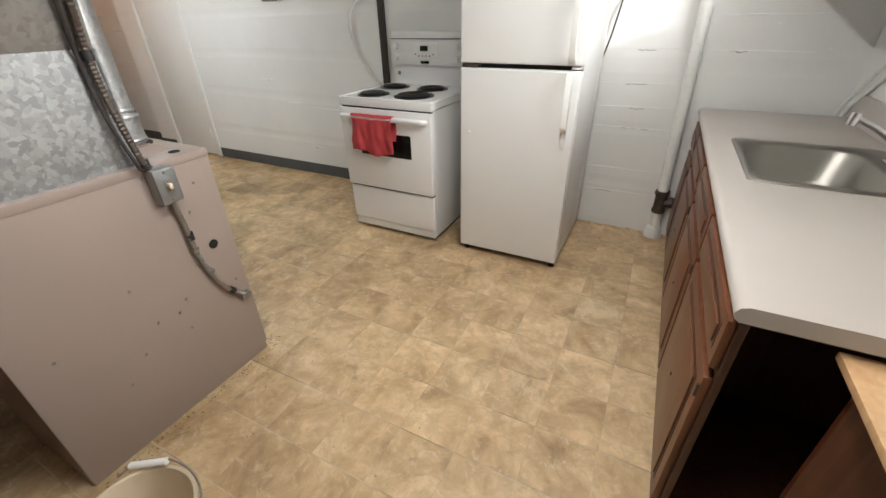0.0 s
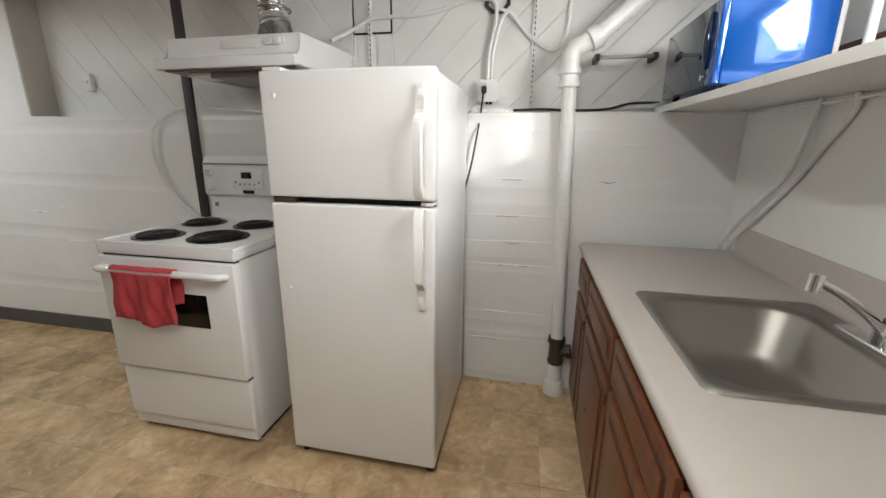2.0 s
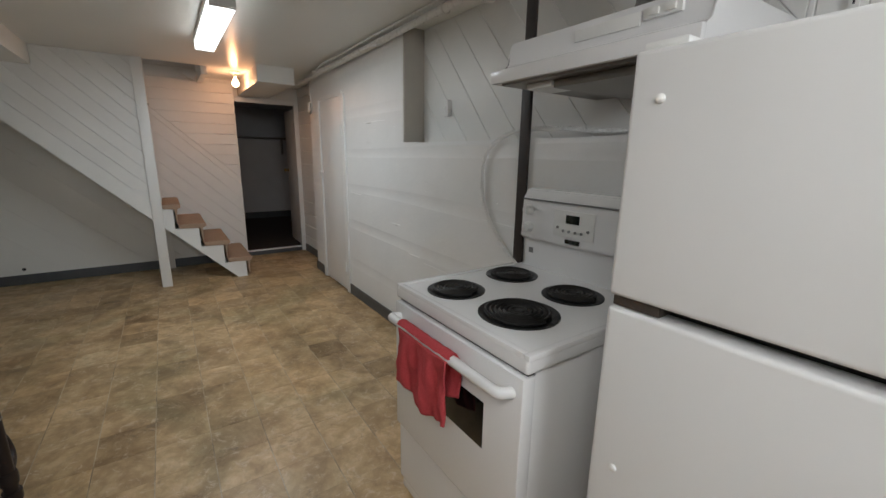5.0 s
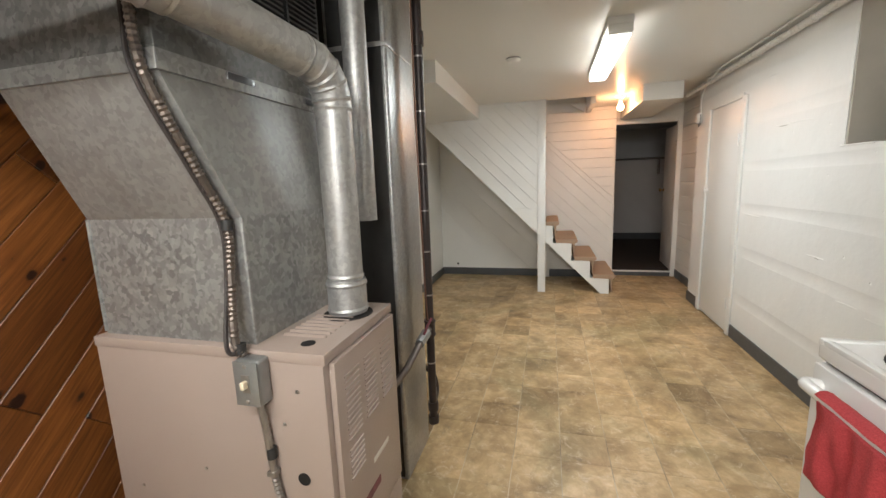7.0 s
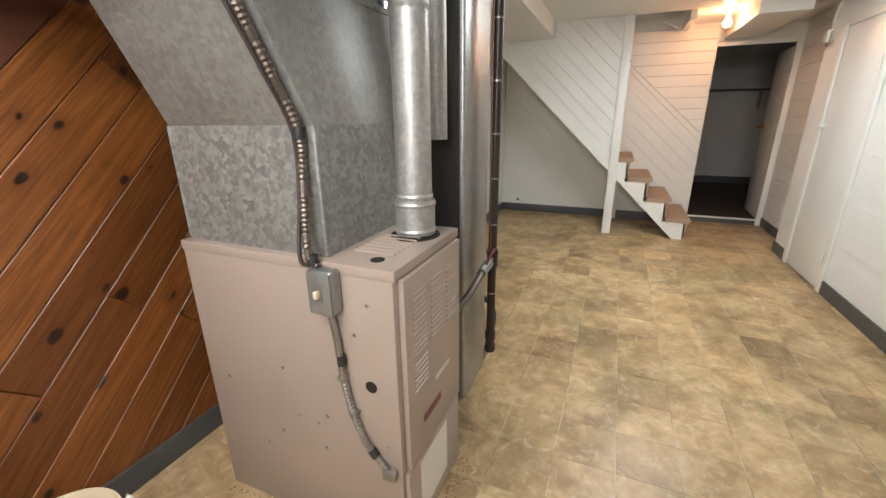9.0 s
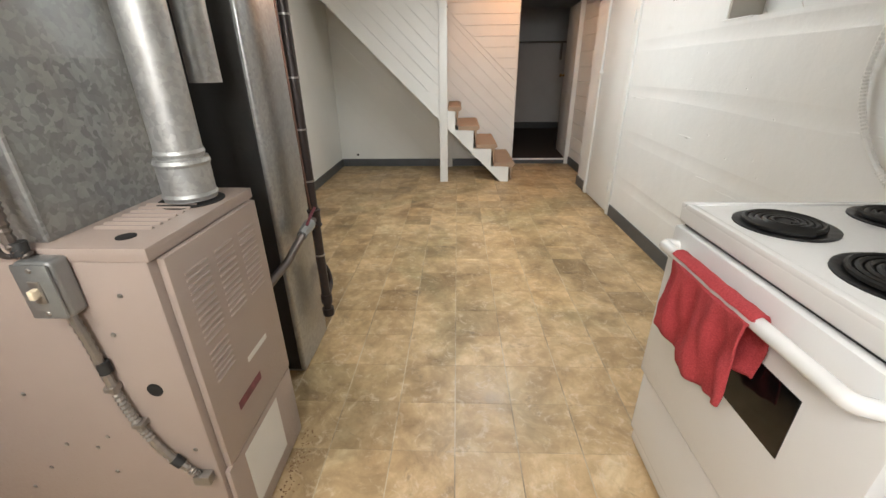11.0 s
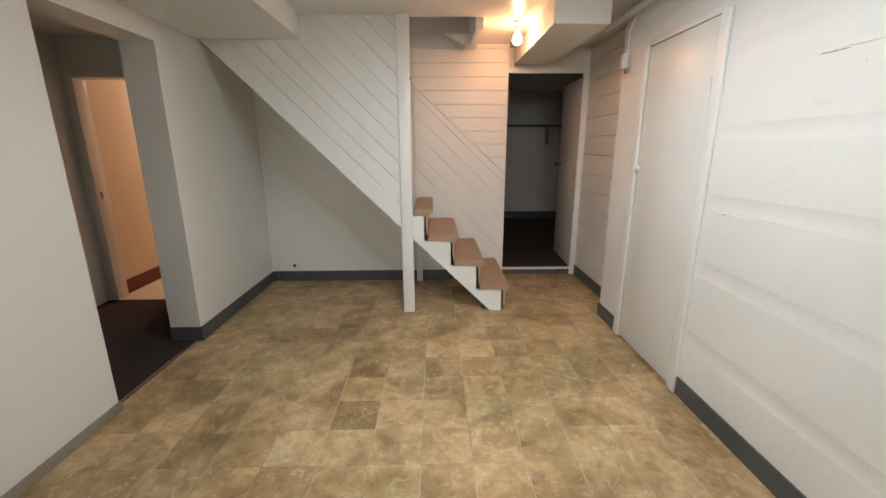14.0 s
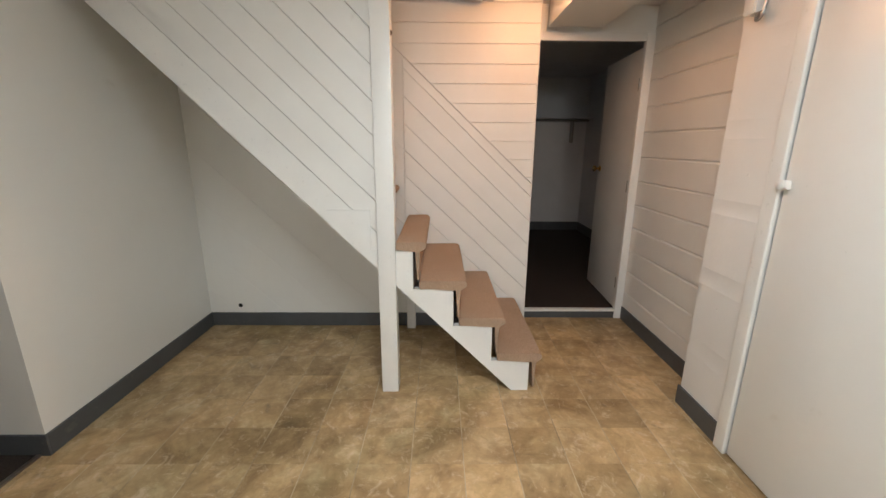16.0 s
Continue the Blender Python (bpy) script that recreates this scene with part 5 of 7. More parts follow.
# bucket
bk = thing("bucket", (-0.93, 0.36, 0), "cream plastic bucket with a wire handle", "bucket")
BX, BY = -0.945, 0.345
part("pail", lathe([(0.0, 0.0), (0.115, 0.0), (0.12, 0.006), (0.145, 0.285), (0.154, 0.287), (0.154, 0.30), (0.144, 0.301), (0.141, 0.29), (0.116, 0.012), (0.0, 0.012)], (BX, BY, 0), 40), BUCKET_M, bk)
part("wire_handle", tube([(BX + 0.16 * math.cos(a), BY + 0.05 + 0.055 * math.sin(a) * 1.9, 0.302 + 0.02 * math.sin(a)) for a in [k * math.pi / 16 for k in range(17)]], 0.003, 8), FLEX, bk)
part("grip", tube([(BX - 0.15, BY + 0.085, 0.312), (BX - 0.06, BY + 0.14, 0.322)], 0.011, 12), PLASTIC, bk)

# ---- furnace corner ----
def furnace():
    x0, x1, y0, y1, zt = -1.893, -1.445, 0.385, 1.175, 1.008
    t = thing("gas_furnace", (-1.66, 0.78, 0), "taupe steel gas furnace with louvred front and old stickers", "furnace")
    part("cabinet", box(x0, x1, y0, y1 - 0.012, 0.0, zt, 0.006), FURN, t)
    part("top_rim", box(x0 - 0.002, x1 + 0.003, y0 - 0.002, y1 - 0.004, zt - 0.028, zt + 0.003, 0.004), FURN, t)
    up = part("upper_front_panel", box(x0 + 0.012, x1 - 0.022, y1 - 0.011, y1 + 0.008, 0.345, zt - 0.03, 0.006), FURN, t)
    lo = part("lower_front_panel", box(x0 + 0.012, x1 - 0.012, y1 - 0.011, y1 + 0.004, 0.03, 0.338, 0.005), FURN, t)
    for gx in (x0 + 0.06, x0 + 0.18, x0 + 0.30):
        for zz, n in ((0.72, 12), (0.60, 6)):
            for i in range(n):
                z = zz + i * 0.0175
                if z > 0.93 or (zz == 0.60 and z > 0.695) or (zz == 0.60 and gx < x0 + 0.2):
                    continue
                part("louvre", prism([(y1 + 0.0075, z), (y1 + 0.0115, z + 0.0065), (y1 + 0.0075, z + 0.0085)], "x", gx - 0.002, gx + 0.082), FURN, up, smooth=None)
    part("name_badge", box(x0 + 0.20, x0 + 0.33, y1 + 0.0082, y1 + 0.0095, 0.455, 0.482), MAROON, up, "worn dark red name badge")
    part("old_sticker", box(x0 + 0.12, x0 + 0.24, y1 + 0.0082, y1 + 0.009, 0.55, 0.567), PAPER, up, "torn paper sticker")
    part("rating_label", box(x0 + 0.14, x0 + 0.36, y1 + 0.0042, y1 + 0.005, 0.09, 0.315), PAPER, lo, "peeling white rating label")
    for i in range(7):
        part("vent_slot", box(x0 + 0.165 + i * 0.028, x0 + 0.172 + i * 0.028, y1 - 0.20, y1 - 0.065, zt + 0.0028, zt + 0.0036), VOID, t, smooth=None)
        part("vent_lip", prism([(x0 + 0.1705 + i * 0.028, zt + 0.003), (x0 + 0.1775 + i * 0.028, zt + 0.003), (x0 + 0.170 + i * 0.028, zt + 0.0085)], "y", y1 - 0.20, y1 - 0.065), FURN, t, smooth=None)
    part("top_hole", lathe([(0.02, 0), (0.02, 0.0018), (0, 0.0018)], (x1 - 0.06, y1 - 0.09, zt + 0.003), 20), VOID, t, "dark round knockout hole")
    part("flue_opening", lathe([(0.082, 0), (0.082, 0.0018), (0, 0.0018)], (-1.765, y1 - 0.105, zt + 0.003), 28), VOID, t, "dark flue cut-out")
    part("side_hole", lathe([(0.019, 0), (0.019, 0.0015), (0, 0.0015)], (x1 + 0.0002, 1.075, 0.640), 20, axis="x"), VOID, t, "round hole in the side panel")
    for y, z in ((0.98, 0.59), (0.78, 0.45), (0.86, 0.44), (0.90, 0.48), (0.88, 0.35), (0.70, 0.36), (1.08, 0.90), (1.03, 0.80), (0.62, 0.28), (0.48, 0.52), (1.12, 0.44), (0.74, 0.62)):
        part("screw", lathe([(0.006, 0.0), (0.005, 0.003), (0, 0.004)], (x1 + 0.0, y, z), 8, axis="x"), FLEX, t)
    return t


def plenum():
    """Supply plenum: straight collar, leaning throat and tall box up to the ceiling."""
    t = thing("supply_plenum", (-1.7, 0.66, 1.012), "spangled galvanised supply plenum on the furnace", "duct")
    yl, yr = 0.402, 0.945
    co = prism(rect(yl, yr, 1.0115, 1.362), "x", -1.90, -1.472)
    bmesh.ops.poke(co, faces=[f for f in co.faces if abs(f.normal.z) < 0.5], offset=0.009)
    part("collar", co, GALV, t, "cross-broken sheet collar", smooth=None)
    th = bmesh.new()
    a = [th.verts.new(p) for p in ((-1.472, yl, 1.362), (-1.472, yr, 1.362), (-1.90, yr, 1.362), (-1.90, yl, 1.362))]
    c = [th.verts.new(p) for p in ((-1.325, yl - 0.0, 1.70), (-1.325, yr - 0.042, 1.70), (-2.0, yr - 0.042, 1.70), (-2.0, yl - 0.0, 1.70))]
    for k in range(4):
        th.faces.new((a[k], a[(k + 1) % 4], c[(k + 1) % 4], c[k]))
    bmesh.ops.recalc_face_normals(th, faces=th.faces)
    bmesh.ops.poke(th, faces=list(th.faces), offset=0.004)
    part("throat", th, GALV_OLD, t, smooth=None)
    part("flange", box(-2.004, -1.318, yl - 0.006, yr - 0.036, 1.697, 1.742, 0.002), GALV, t, smooth=None)
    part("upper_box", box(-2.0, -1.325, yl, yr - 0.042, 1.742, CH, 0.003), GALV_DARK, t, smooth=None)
    for y in (yl, yr):
        part("corner_seam", tube([(-1.472, y, 1.02), (-1.472, y, 1.362)], 0.006, 6), GALV, t)
    yq = yr - 0.02
    g = part("vent_grille", box(-1.99, -1.60, yq - 0.0215, yq - 0.012, 1.885, 2.10, 0.003), DARKPAINT, t, "dark brown louvred grille")
    for i in range(11):
        z = 1.905 + i * 0.0165
        part("slat", prism([(yq - 0.0125, z), (yq - 0.003, z + 0.003), (yq - 0.0125, z + 0.008)], "x", -1.97, -1.645), BLACK, g, smooth=None)
    part("grille_bar", box(-1.80, -1.79, yq - 0.012, yq - 0.001, 1.89, 2.095), BLACK, g)
    part("torn_tape", box(-1.63, -1.615, yq - 0.0125, yq - 0.009, 2.02, 2.075), PAPER, t, "torn white tape")
    part("paper_tag", box(-1.86, -1.74, yq - 0.0125, yq - 0.0105, 2.098, 2.122), PAPER, t)
    for x in (-1.47, -1.44):
        part("wire_strap", box(x, x + 0.008, yq - 0.0215, yq - 0.017, 1.99, 2.09), PLASTIC, t)
    part("tape", box(-1.62, -1.52, yq - 0.016, yq - 0.0125, 1.720, 1.738), CHROME, t, "foil tape")
    part("tape", box(-1.94, -1.87, yq - 0.016, yq - 0.0125, 1.715, 1.733), CHROME, t, "foil tape")
    return t


def flue():
    t = thing("flue_pipe", (-1.765, 1.07, 1.01), "silver steel flue pipe with ribbed elbows", "pipe")
    fx, fy, r = -1.765, 1.072, 0.056
    def pipe(name, pts, rad=r, mat=FLUE):
        part(name, tube(pts, rad, 26), mat, t)
        for p, q in ((pts[0], pts[1]), (pts[-1], pts[-2])):
            p, q = Vector(p), Vector(q)
            d = (q - p).normalized()
            part("seam_ring", tube([p + d * 0.004, p + d * 0.012, p + d * 0.02], [rad + 0.001, rad + 0.004, rad + 0.001], 26), mat, t)
    pipe("riser", [(fx, fy, 1.02), (fx, fy, 1.13)], r + 0.008)
    pipe("riser", [(fx, fy, 1.13), (fx, fy, 1.68)])
    knee = Vector((fx, fy, 1.785))
    mid = Vector((-1.165, 0.965, 1.855))
    wallp = Vector((-1.025, 0.19, 1.845))
    def bend(a, b, c, rad):
        path = elbowed([a, b, c], 0.12, 9)[1:-1]
        part("elbow", tube(path, rad, 26), FLUE, t)
        for p, q in list(zip(path, path[1:]))[1::2]:
            d = (q - p).normalized()
            part("elbow_ring", tube([p, p + d * 0.006, p + d * 0.012], [rad, rad + 0.004, rad], 26), FLUE, t)
        return path
    b1 = bend(Vector((fx, fy, 1.5)), knee, mid, r + 0.002)
    b2 = bend(knee, mid, wallp, r + 0.004)
    pipe("cross_pipe", [b1[-1], b2[0]])
    pipe("wall_pipe", [b2[-1], wallp])
    part("thimble", tube([wallp + Vector((0.0, 0.02, 0)), wallp + Vector((0, 0, 0)), wallp + Vector((0, -0.05, 0)), Vector((-1.025, 0.06, 1.845))], [0.066, 0.078, 0.092, 0.095], 28), GALV_OLD, t, "dull grey thimble collar")
    part("sealing_band", tube([wallp + Vector((0.0, 0.045, 0)), wallp + Vector((0, 0.022, 0))], 0.0615, 26), RUBBER, t, "black sealing band")
    part("thimble_ring", tube([(-1.025, 0.085, 1.845), (-1.025, 0.068, 1.845)], 0.105, 28), MAROON, t, "red rim round the thimble")
    part("upper_riser", tube(elbowed([(-2.03, 1.03, 1.30), (-2.03, 1.03, 2.18), (-2.10, 1.08, 2.27)], 0.08), 0.045, 20), FLUE, t)
    return t


furnace(); plenum(); flue()
solo("thimble_plate", box(-1.236, -0.85, 0.058, 0.064, 1.60, 1.98, 0.001), GALV, "galvanised sheet plate behind the thimble", "metal plate")
side = thing("branch_duct", (-1.2, 0.3, 1.72), "round galvanised branch duct entering the plenum", "duct")
part("pipe", tube([(-1.02, 0.13, 1.735), (-1.34, 0.33, 1.745)], 0.045, 22), GALV_DULL, side)
part("band", tube([(-1.10, 0.18, 1.737), (-1.15, 0.21, 1.739)], 0.049, 22), GALV_OLD, side)

rd = thing("return_duct", (-2.4, 0.75, 0), "tall dull galvanised return air duct", "duct")
b = box(-2.58, -2.235, 0.45, 1.07, 0.0, CH, 0.014, 3)
part("casing", b, GALV_DULL, rd)
# thin sheet laid on to darken the side turned from the light
part("near_sheet", box(-2.235, -2.230, 0.47, 1.05, 0.02, CH - 0.02, 0.001), DUCT_SHADED, rd, "near side of the duct, darkened for its shade", smooth=None)
part("seam", box(-2.230, -2.224, 0.80, 0.81, 0.02, CH - 0.02, 0.002), GALV, rd)
part("joint_band", box(-2.584, -2.228, 0.446, 1.074, 1.995, 2.015, 0.003), GALV_DULL, rd)

# switch box and armoured cable on the furnace
SX = -1.445
sb = thing("furnace_switch", (SX, 0.965, 0.85), "grey metal switch box with ivory toggle on the furnace", "switch")
part("box", box(SX, SX + 0.045, 0.928, 1.006, 0.872, 1.0, 0.012, 3), GREYBOX, sb)
part("cover", box(SX + 0.045, SX + 0.051, 0.930, 1.004, 0.875, 0.997, 0.004), GREYBOX, sb)
part("toggle", box(SX + 0.051, SX + 0.068, 0.961, 0.973, 0.928, 0.948, 0.003), BUCKET_M, sb, "ivory toggle lever")
part("toggle_plate", box(SX + 0.0505, SX + 0.053, 0.955, 0.979, 0.913, 0.962, 0.001), FLEX, sb)
for z in (0.888, 0.985):
    part("cover_screw", lathe([(0.006, 0), (0.004, 0.003), (0, 0.003)], (SX + 0.051, 0.967, z), 10, axis="x"), FLEX, sb)
ribbed("furnace_cable", [(SX + 0.02, 0.975, 0.872), (SX + 0.018, 0.985, 0.78), (SX + 0.016, 0.99, 0.68), (SX + 0.016, 1.01, 0.56), (SX + 0.016, 1.05, 0.45), (SX + 0.016, 1.10, 0.385), (SX + 0.016, 1.125, 0.36)], 0.0115, FLEX, "armoured steel cable running down the furnace side")
solo("cable_clamp", box(SX, SX + 0.028, 1.105, 1.15, 0.335, 0.368, 0.006), FLEX, "steel cable connector on the furnace side", "fitting")
ribbed("plenum_cable", [(SX + 0.02, 0.945, 1.0), (-1.42, 0.925, 1.05), (-1.445, 0.915, 1.22), (-1.45, 0.915, 1.35), (-1.395, 0.90, 1.49), (-1.308, 0.882, 1.70), (-1.305, 0.877, 1.90), (-1.305, 0.872, 2.1), (-1.305, 0.868, CH)], 0.0125, FLEX_DARK, "armoured steel cable climbing the plenum")
cord("plenum_wire", [(SX + 0.02, 0.925, 1.0), (-1.41, 0.905, 1.03), (-1.452, 0.892, 1.2), (-1.455, 0.89, 1.35), (-1.40, 0.872, 1.49), (-1.313, 0.85, 1.69), (-1.311, 0.845, 1.85), (-1.311, 0.84, CH)], 0.006, DARKPAINT, "thin dark brown wire beside the armoured cable")
for p in ((-1.45, 0.915, 1.345), (-1.423, 0.935, 1.02)):
    solo("cable_tape", tube([(p[0], p[1], p[2] - 0.014), (p[0] - 0.002, p[1], p[2] + 0.014)], 0.0145, 12), RUBBER, "black tape round the cable", "tape", "tape wraps")

for a, b in (((SX + 0.0155, 0.992, 0.705), (SX + 0.0155, 0.991, 0.735)), ((SX + 0.016, 1.068, 0.425), (SX + 0.016, 1.085, 0.405))):
    solo("cable_tape", tube([a, b], 0.0135, 12), RUBBER, "black tape round the cable", "tape", "tape wraps")
for y, z in ((1.018, 0.545), (0.99, 0.66)):
    solo("cable_clip", box(SX, SX + 0.029, y - 0.013, y + 0.013, z - 0.008, z + 0.008, 0.004), FLEX, "steel strap holding the cable", "clip", "cable clips")

# rusty flakes along the furnace foot and crumbs on the floor
random.seed(21)
crumbs = bmesh.new()
for i in range(420):
    if i < 150:
        x, y, s = random.uniform(-1.90, -1.42), 1.185 + abs(random.gauss(0, 0.025)), random.uniform(0.0015, 0.005)
    elif i < 300:
        x, y, s = -1.43 + abs(random.gauss(0, 0.02)), random.uniform(0.40, 1.2), random.uniform(0.0015, 0.005)
    elif i < 350:
        x, y, s = random.uniform(-0.33, 0.3), 3.28 - abs(random.gauss(0, 0.04)), random.uniform(0.002, 0.007)
    else:
        x, y, s = random.uniform(-1.5, -0.5), random.uniform(0.3, 1.6), random.uniform(0.0015, 0.004)
    n, a0 = random.randint(4, 6), random.uniform(0, 6.28)
    ring = [crumbs.verts.new((x + s * random.uniform(0.5, 1.2) * math.cos(a0 + 6.283 * q / n), y + s * random.uniform(0.5, 1.2) * math.sin(a0 + 6.283 * q / n), 0.0006)) for q in range(n)]
    tip = crumbs.verts.new((x, y, 0.001 + s * 0.3))
    for q in range(n):
        crumbs.faces.new((ring[q], ring[(q + 1) % n], tip))
solo("floor_debris", crumbs, surface("rusty_flakes", (0.20, 0.11, 0.055), 0.9, vary=0.5, wide=30, fine=200, bump=0.2), "rusty flakes and crumbs on the floor by the furnace", "debris", kind="stuff", smooth=None)

# gas line
GX, GY = -2.455, 1.14
gp = thing("gas_pipe", (GX, GY, 0), "black iron gas pipe with taped joints and a red-handled valve", "pipe")
part("riser", tube([(GX, GY, 0.215), (GX, GY, 0.74), (GX, GY, CH)], 0.021, 16), IRON, gp)
for z in (0.52, 0.88, 1.10, 1.30, 1.52, 1.76, 2.0):
    part("tape_ring", tube([(GX, GY, z), (GX, GY, z + 0.007)], 0.0235, 16), FLEX, gp)
part("end_cap", lathe([(0.027, 0), (0.029, 0.012), (0.029, 0.04), (0.0, 0.04)], (GX, GY, 0.185), 12), IRON, gp)
part("coupling", lathe([(0.028, 0), (0.028, 0.06), (0.0, 0.06)], (GX, GY, 2.05), 16), IRON, gp)
part("tee", lathe([(0.029, 0), (0.031, 0.008), (0.027, 0.014), (0.027, 0.066), (0.031, 0.072), (0.029, 0.08), (0, 0.08)], (GX, GY, 0.67), 16), IRON, gp)
part("branch", tube([(GX, GY, 0.712), (-2.3, 1.14, 0.695), (-2.12, 1.135, 0.65), (-1.895, 1.08, 0.58)], 0.016, 12), FLEX_DARK, gp, "grey branch pipe to the furnace")
v = part("valve", tube([(-2.39, 1.14, 0.705), (-2.28, 1.14, 0.692)], [0.026, 0.022], 8), GREYBOX, gp, "grey gas valve")
part("valve_lever", tube([(-2.33, 1.148, 0.72), (-2.37, 1.155, 0.75), (-2.42, 1.16, 0.77)], [0.006, 0.007, 0.006], 8), MAROON, v, "dull red lever")
part("heater_branch", tube(elbowed([(GX, GY, 0.28), (GX - 0.15, GY - 0.02, 0.285), (GX - 0.17, GY - 0.04, 0.37), (-2.9, 0.83, 0.36), (-3.0, 0.79, 0.33)], 0.05), 0.015, 12), IRON, gp)
part("elbow", lathe([(0.026, 0), (0.028, 0.02), (0.028, 0.04), (0.026, 0.05), (0, 0.05)], (GX, GY, 0.255), 14), IRON, gp)
cord("copper_line", [(GX + 0.05, GY - 0.01, CH), (GX + 0.045, GY - 0.01, 1.6), (GX + 0.038, GY - 0.005, 1.0), (GX + 0.04, GY, 0.82), (GX + 0.03, GY, 0.76)], 0.0045, COPPER, "thin copper tube along the gas pipe")


def water_heater():
    cx, cy, r = -3.12, 0.535, 0.215
    t = thing("water_heater", (cx, cy, 0), "grey gas water heater wrapped in warning labels", "water heater")
    part("tank", lathe([(r - 0.03, 0.02), (r - 0.005, 0.03), (r, 0.05), (r, 1.34), (r - 0.004, 1.362), (r - 0.03, 1.377), (0, 1.382)], (cx, cy, 0), 56), HEATER_M, t)
    part("base_ring", lathe([(r - 0.02, 0), (r - 0.02, 0.03), (0, 0.03)], (cx, cy, 0), 40), VOID, t)
    part("top_band", lathe([(r + 0.0015, 0), (r + 0.0015, 0.085)], (cx, cy, 1.255), 56), SILVER, t, "silver band")
    part("flue_collar", lathe([(0.09, 0), (0.085, 0.05), (0.05, 0.06), (0.05, 0.98)], (cx, cy, 1.382), 24), FLUE, t)
    def wrap(name, a0, a1, z0, z1, material, off, parent=t, label=""):
        bm = bmesh.new()
        n = max(2, int((a1 - a0) / 5))
        lo = [bm.verts.new((cx + (r + off) * math.cos(radians(a0 + (a1 - a0) * k / n)), cy + (r + off) * math.sin(radians(a0 + (a1 - a0) * k / n)), z0)) for k in range(n + 1)]
        hi = [bm.verts.new((q.co.x, q.co.y, z1)) for q in lo]
        for k in range(n):
            bm.faces.new((lo[k], lo[k + 1], hi[k + 1], hi[k]))
        return part(name, bm, material, parent, label)
    lab = wrap("warning_label", 4, 124, 0.46, 1.02, PAPER, 0.0015, label="large white warning label with orange headings")
    part_l = wrap("small_label", 56, 84, 1.10, 1.185, PAPER, 0.0015, label="small white printed label")
    wrap("red_mark", 60, 76, 1.166, 1.176, RED, 0.0025, part_l)
    for i in range(4):
        wrap("print_line", 58, 82, 1.11 + i * 0.014, 1.114 + i * 0.014, INK if i else RED, 0.0025, part_l)
    part("label_edge_band", lathe([(r + 0.004, 0), (r + 0.006, 0.008), (r + 0.004, 0.016)], (cx, cy, 0.443), 56), SILVER, t, "pale band under the label")
    for z in (1.004, 0.959):
        wrap("orange_heading", 86, 122, z, z + 0.018, ORANGE, 0.0028, lab)
    wrap("red_rule", 86, 122, 0.92, 0.925, RED, 0.0028, lab)
    wrap("dark_rule", 40, 81, 0.924, 0.928, INK, 0.0028, lab)
    wrap("orange_heading", 40, 81, 0.904, 0.921, ORANGE, 0.0028, lab)
    wrap("red_mark", 62, 79, 0.859, 0.889, RED, 0.0028, lab)
    wrap("red_mark", 45, 56, 0.852, 0.893, MAROON, 0.0028, lab)
    for a in (88, 96, 106, 115):
        wrap("pictogram", a, a + 6, 0.872 + 0.015 * (a % 3), 0.90 + 0.008 * (a % 3), INK, 0.0028, lab)
    for a0, a1, z in ((40, 81, 0.777), (86, 122, 0.762), (40, 81, 0.613), (86, 122, 0.594)):
        wrap("dark_rule", a0, a1, z, z + 0.003, INK, 0.0026, lab)
    for a0, z in ((44, 0.607), (66, 0.576), (88, 0.594), (60, 0.538), (44, 0.516), (92, 0.55)):
        wrap("red_mark", a0, a0 + 10, z, z + 0.005, RED, 0.0028, lab)
    random.seed(7)
    for a0, a1, z0, z1 in ((42, 80, 0.934, 1.009), (42, 80, 0.785, 0.845), (88, 121, 0.77, 0.863), (88, 121, 0.934, 0.953), (88, 121, 0.977, 0.999), (42, 80, 0.624, 0.77), (88, 121, 0.606, 0.755), (42, 60, 0.475, 0.602), (64, 81, 0.475, 0.602), (86, 103, 0.475, 0.587), (107, 121, 0.475, 0.587), (8, 36, 0.482, 1.005)):
        z = z0
        while z < z1:
            wrap("print_line", a0, a0 + (a1 - a0) * random.uniform(0.6, 1.0), z, z + 0.0042, INK, 0.0025, lab)
            z += 0.0105
    a = radians(57)
    c = Vector((cx + (r + 0.004) * math.cos(a), cy + (r + 0.004) * math.sin(a), 1.298))
    part("round_badge", tube([c, c + Vector((math.cos(a), math.sin(a), 0)) * 0.004], 0.045, 28), RED, t, "round red badge")
    part("badge_ring", tube([c + Vector((math.cos(a), math.sin(a), 0)) * 0.003 + Vector((-math.sin(a) * math.cos(k * math.pi / 12), math.cos(a) * math.cos(k * math.pi / 12), math.sin(k * math.pi / 12))) * 0.044 for k in range(24)], 0.004, 6, closed=True), PAPER, t)
    part("badge_bar", tube([c + Vector((math.cos(a), math.sin(a), 0)) * 0.0055 + Vector((math.sin(a), -math.cos(a), 0)) * 0.03, c + Vector((math.cos(a), math.sin(a), 0)) * 0.0055 - Vector((math.sin(a), -math.cos(a), 0)) * 0.03], 0.007, 6), PAPER, t)
    vx, vy = cx + r * math.cos(radians(96)), cy + r * math.sin(radians(96))
    rv = part("relief_valve", tube([(vx, vy - 0.01, 1.19), (vx - 0.005, vy + 0.055, 1.19)], 0.02, 14), BRASS, t, "brass relief valve")
    part("valve_lever", tube([(vx - 0.005, vy + 0.05, 1.20), (vx - 0.03, vy + 0.085, 1.215), (vx - 0.032, vy + 0.09, 1.18)], 0.005, 8), CHROME, rv)
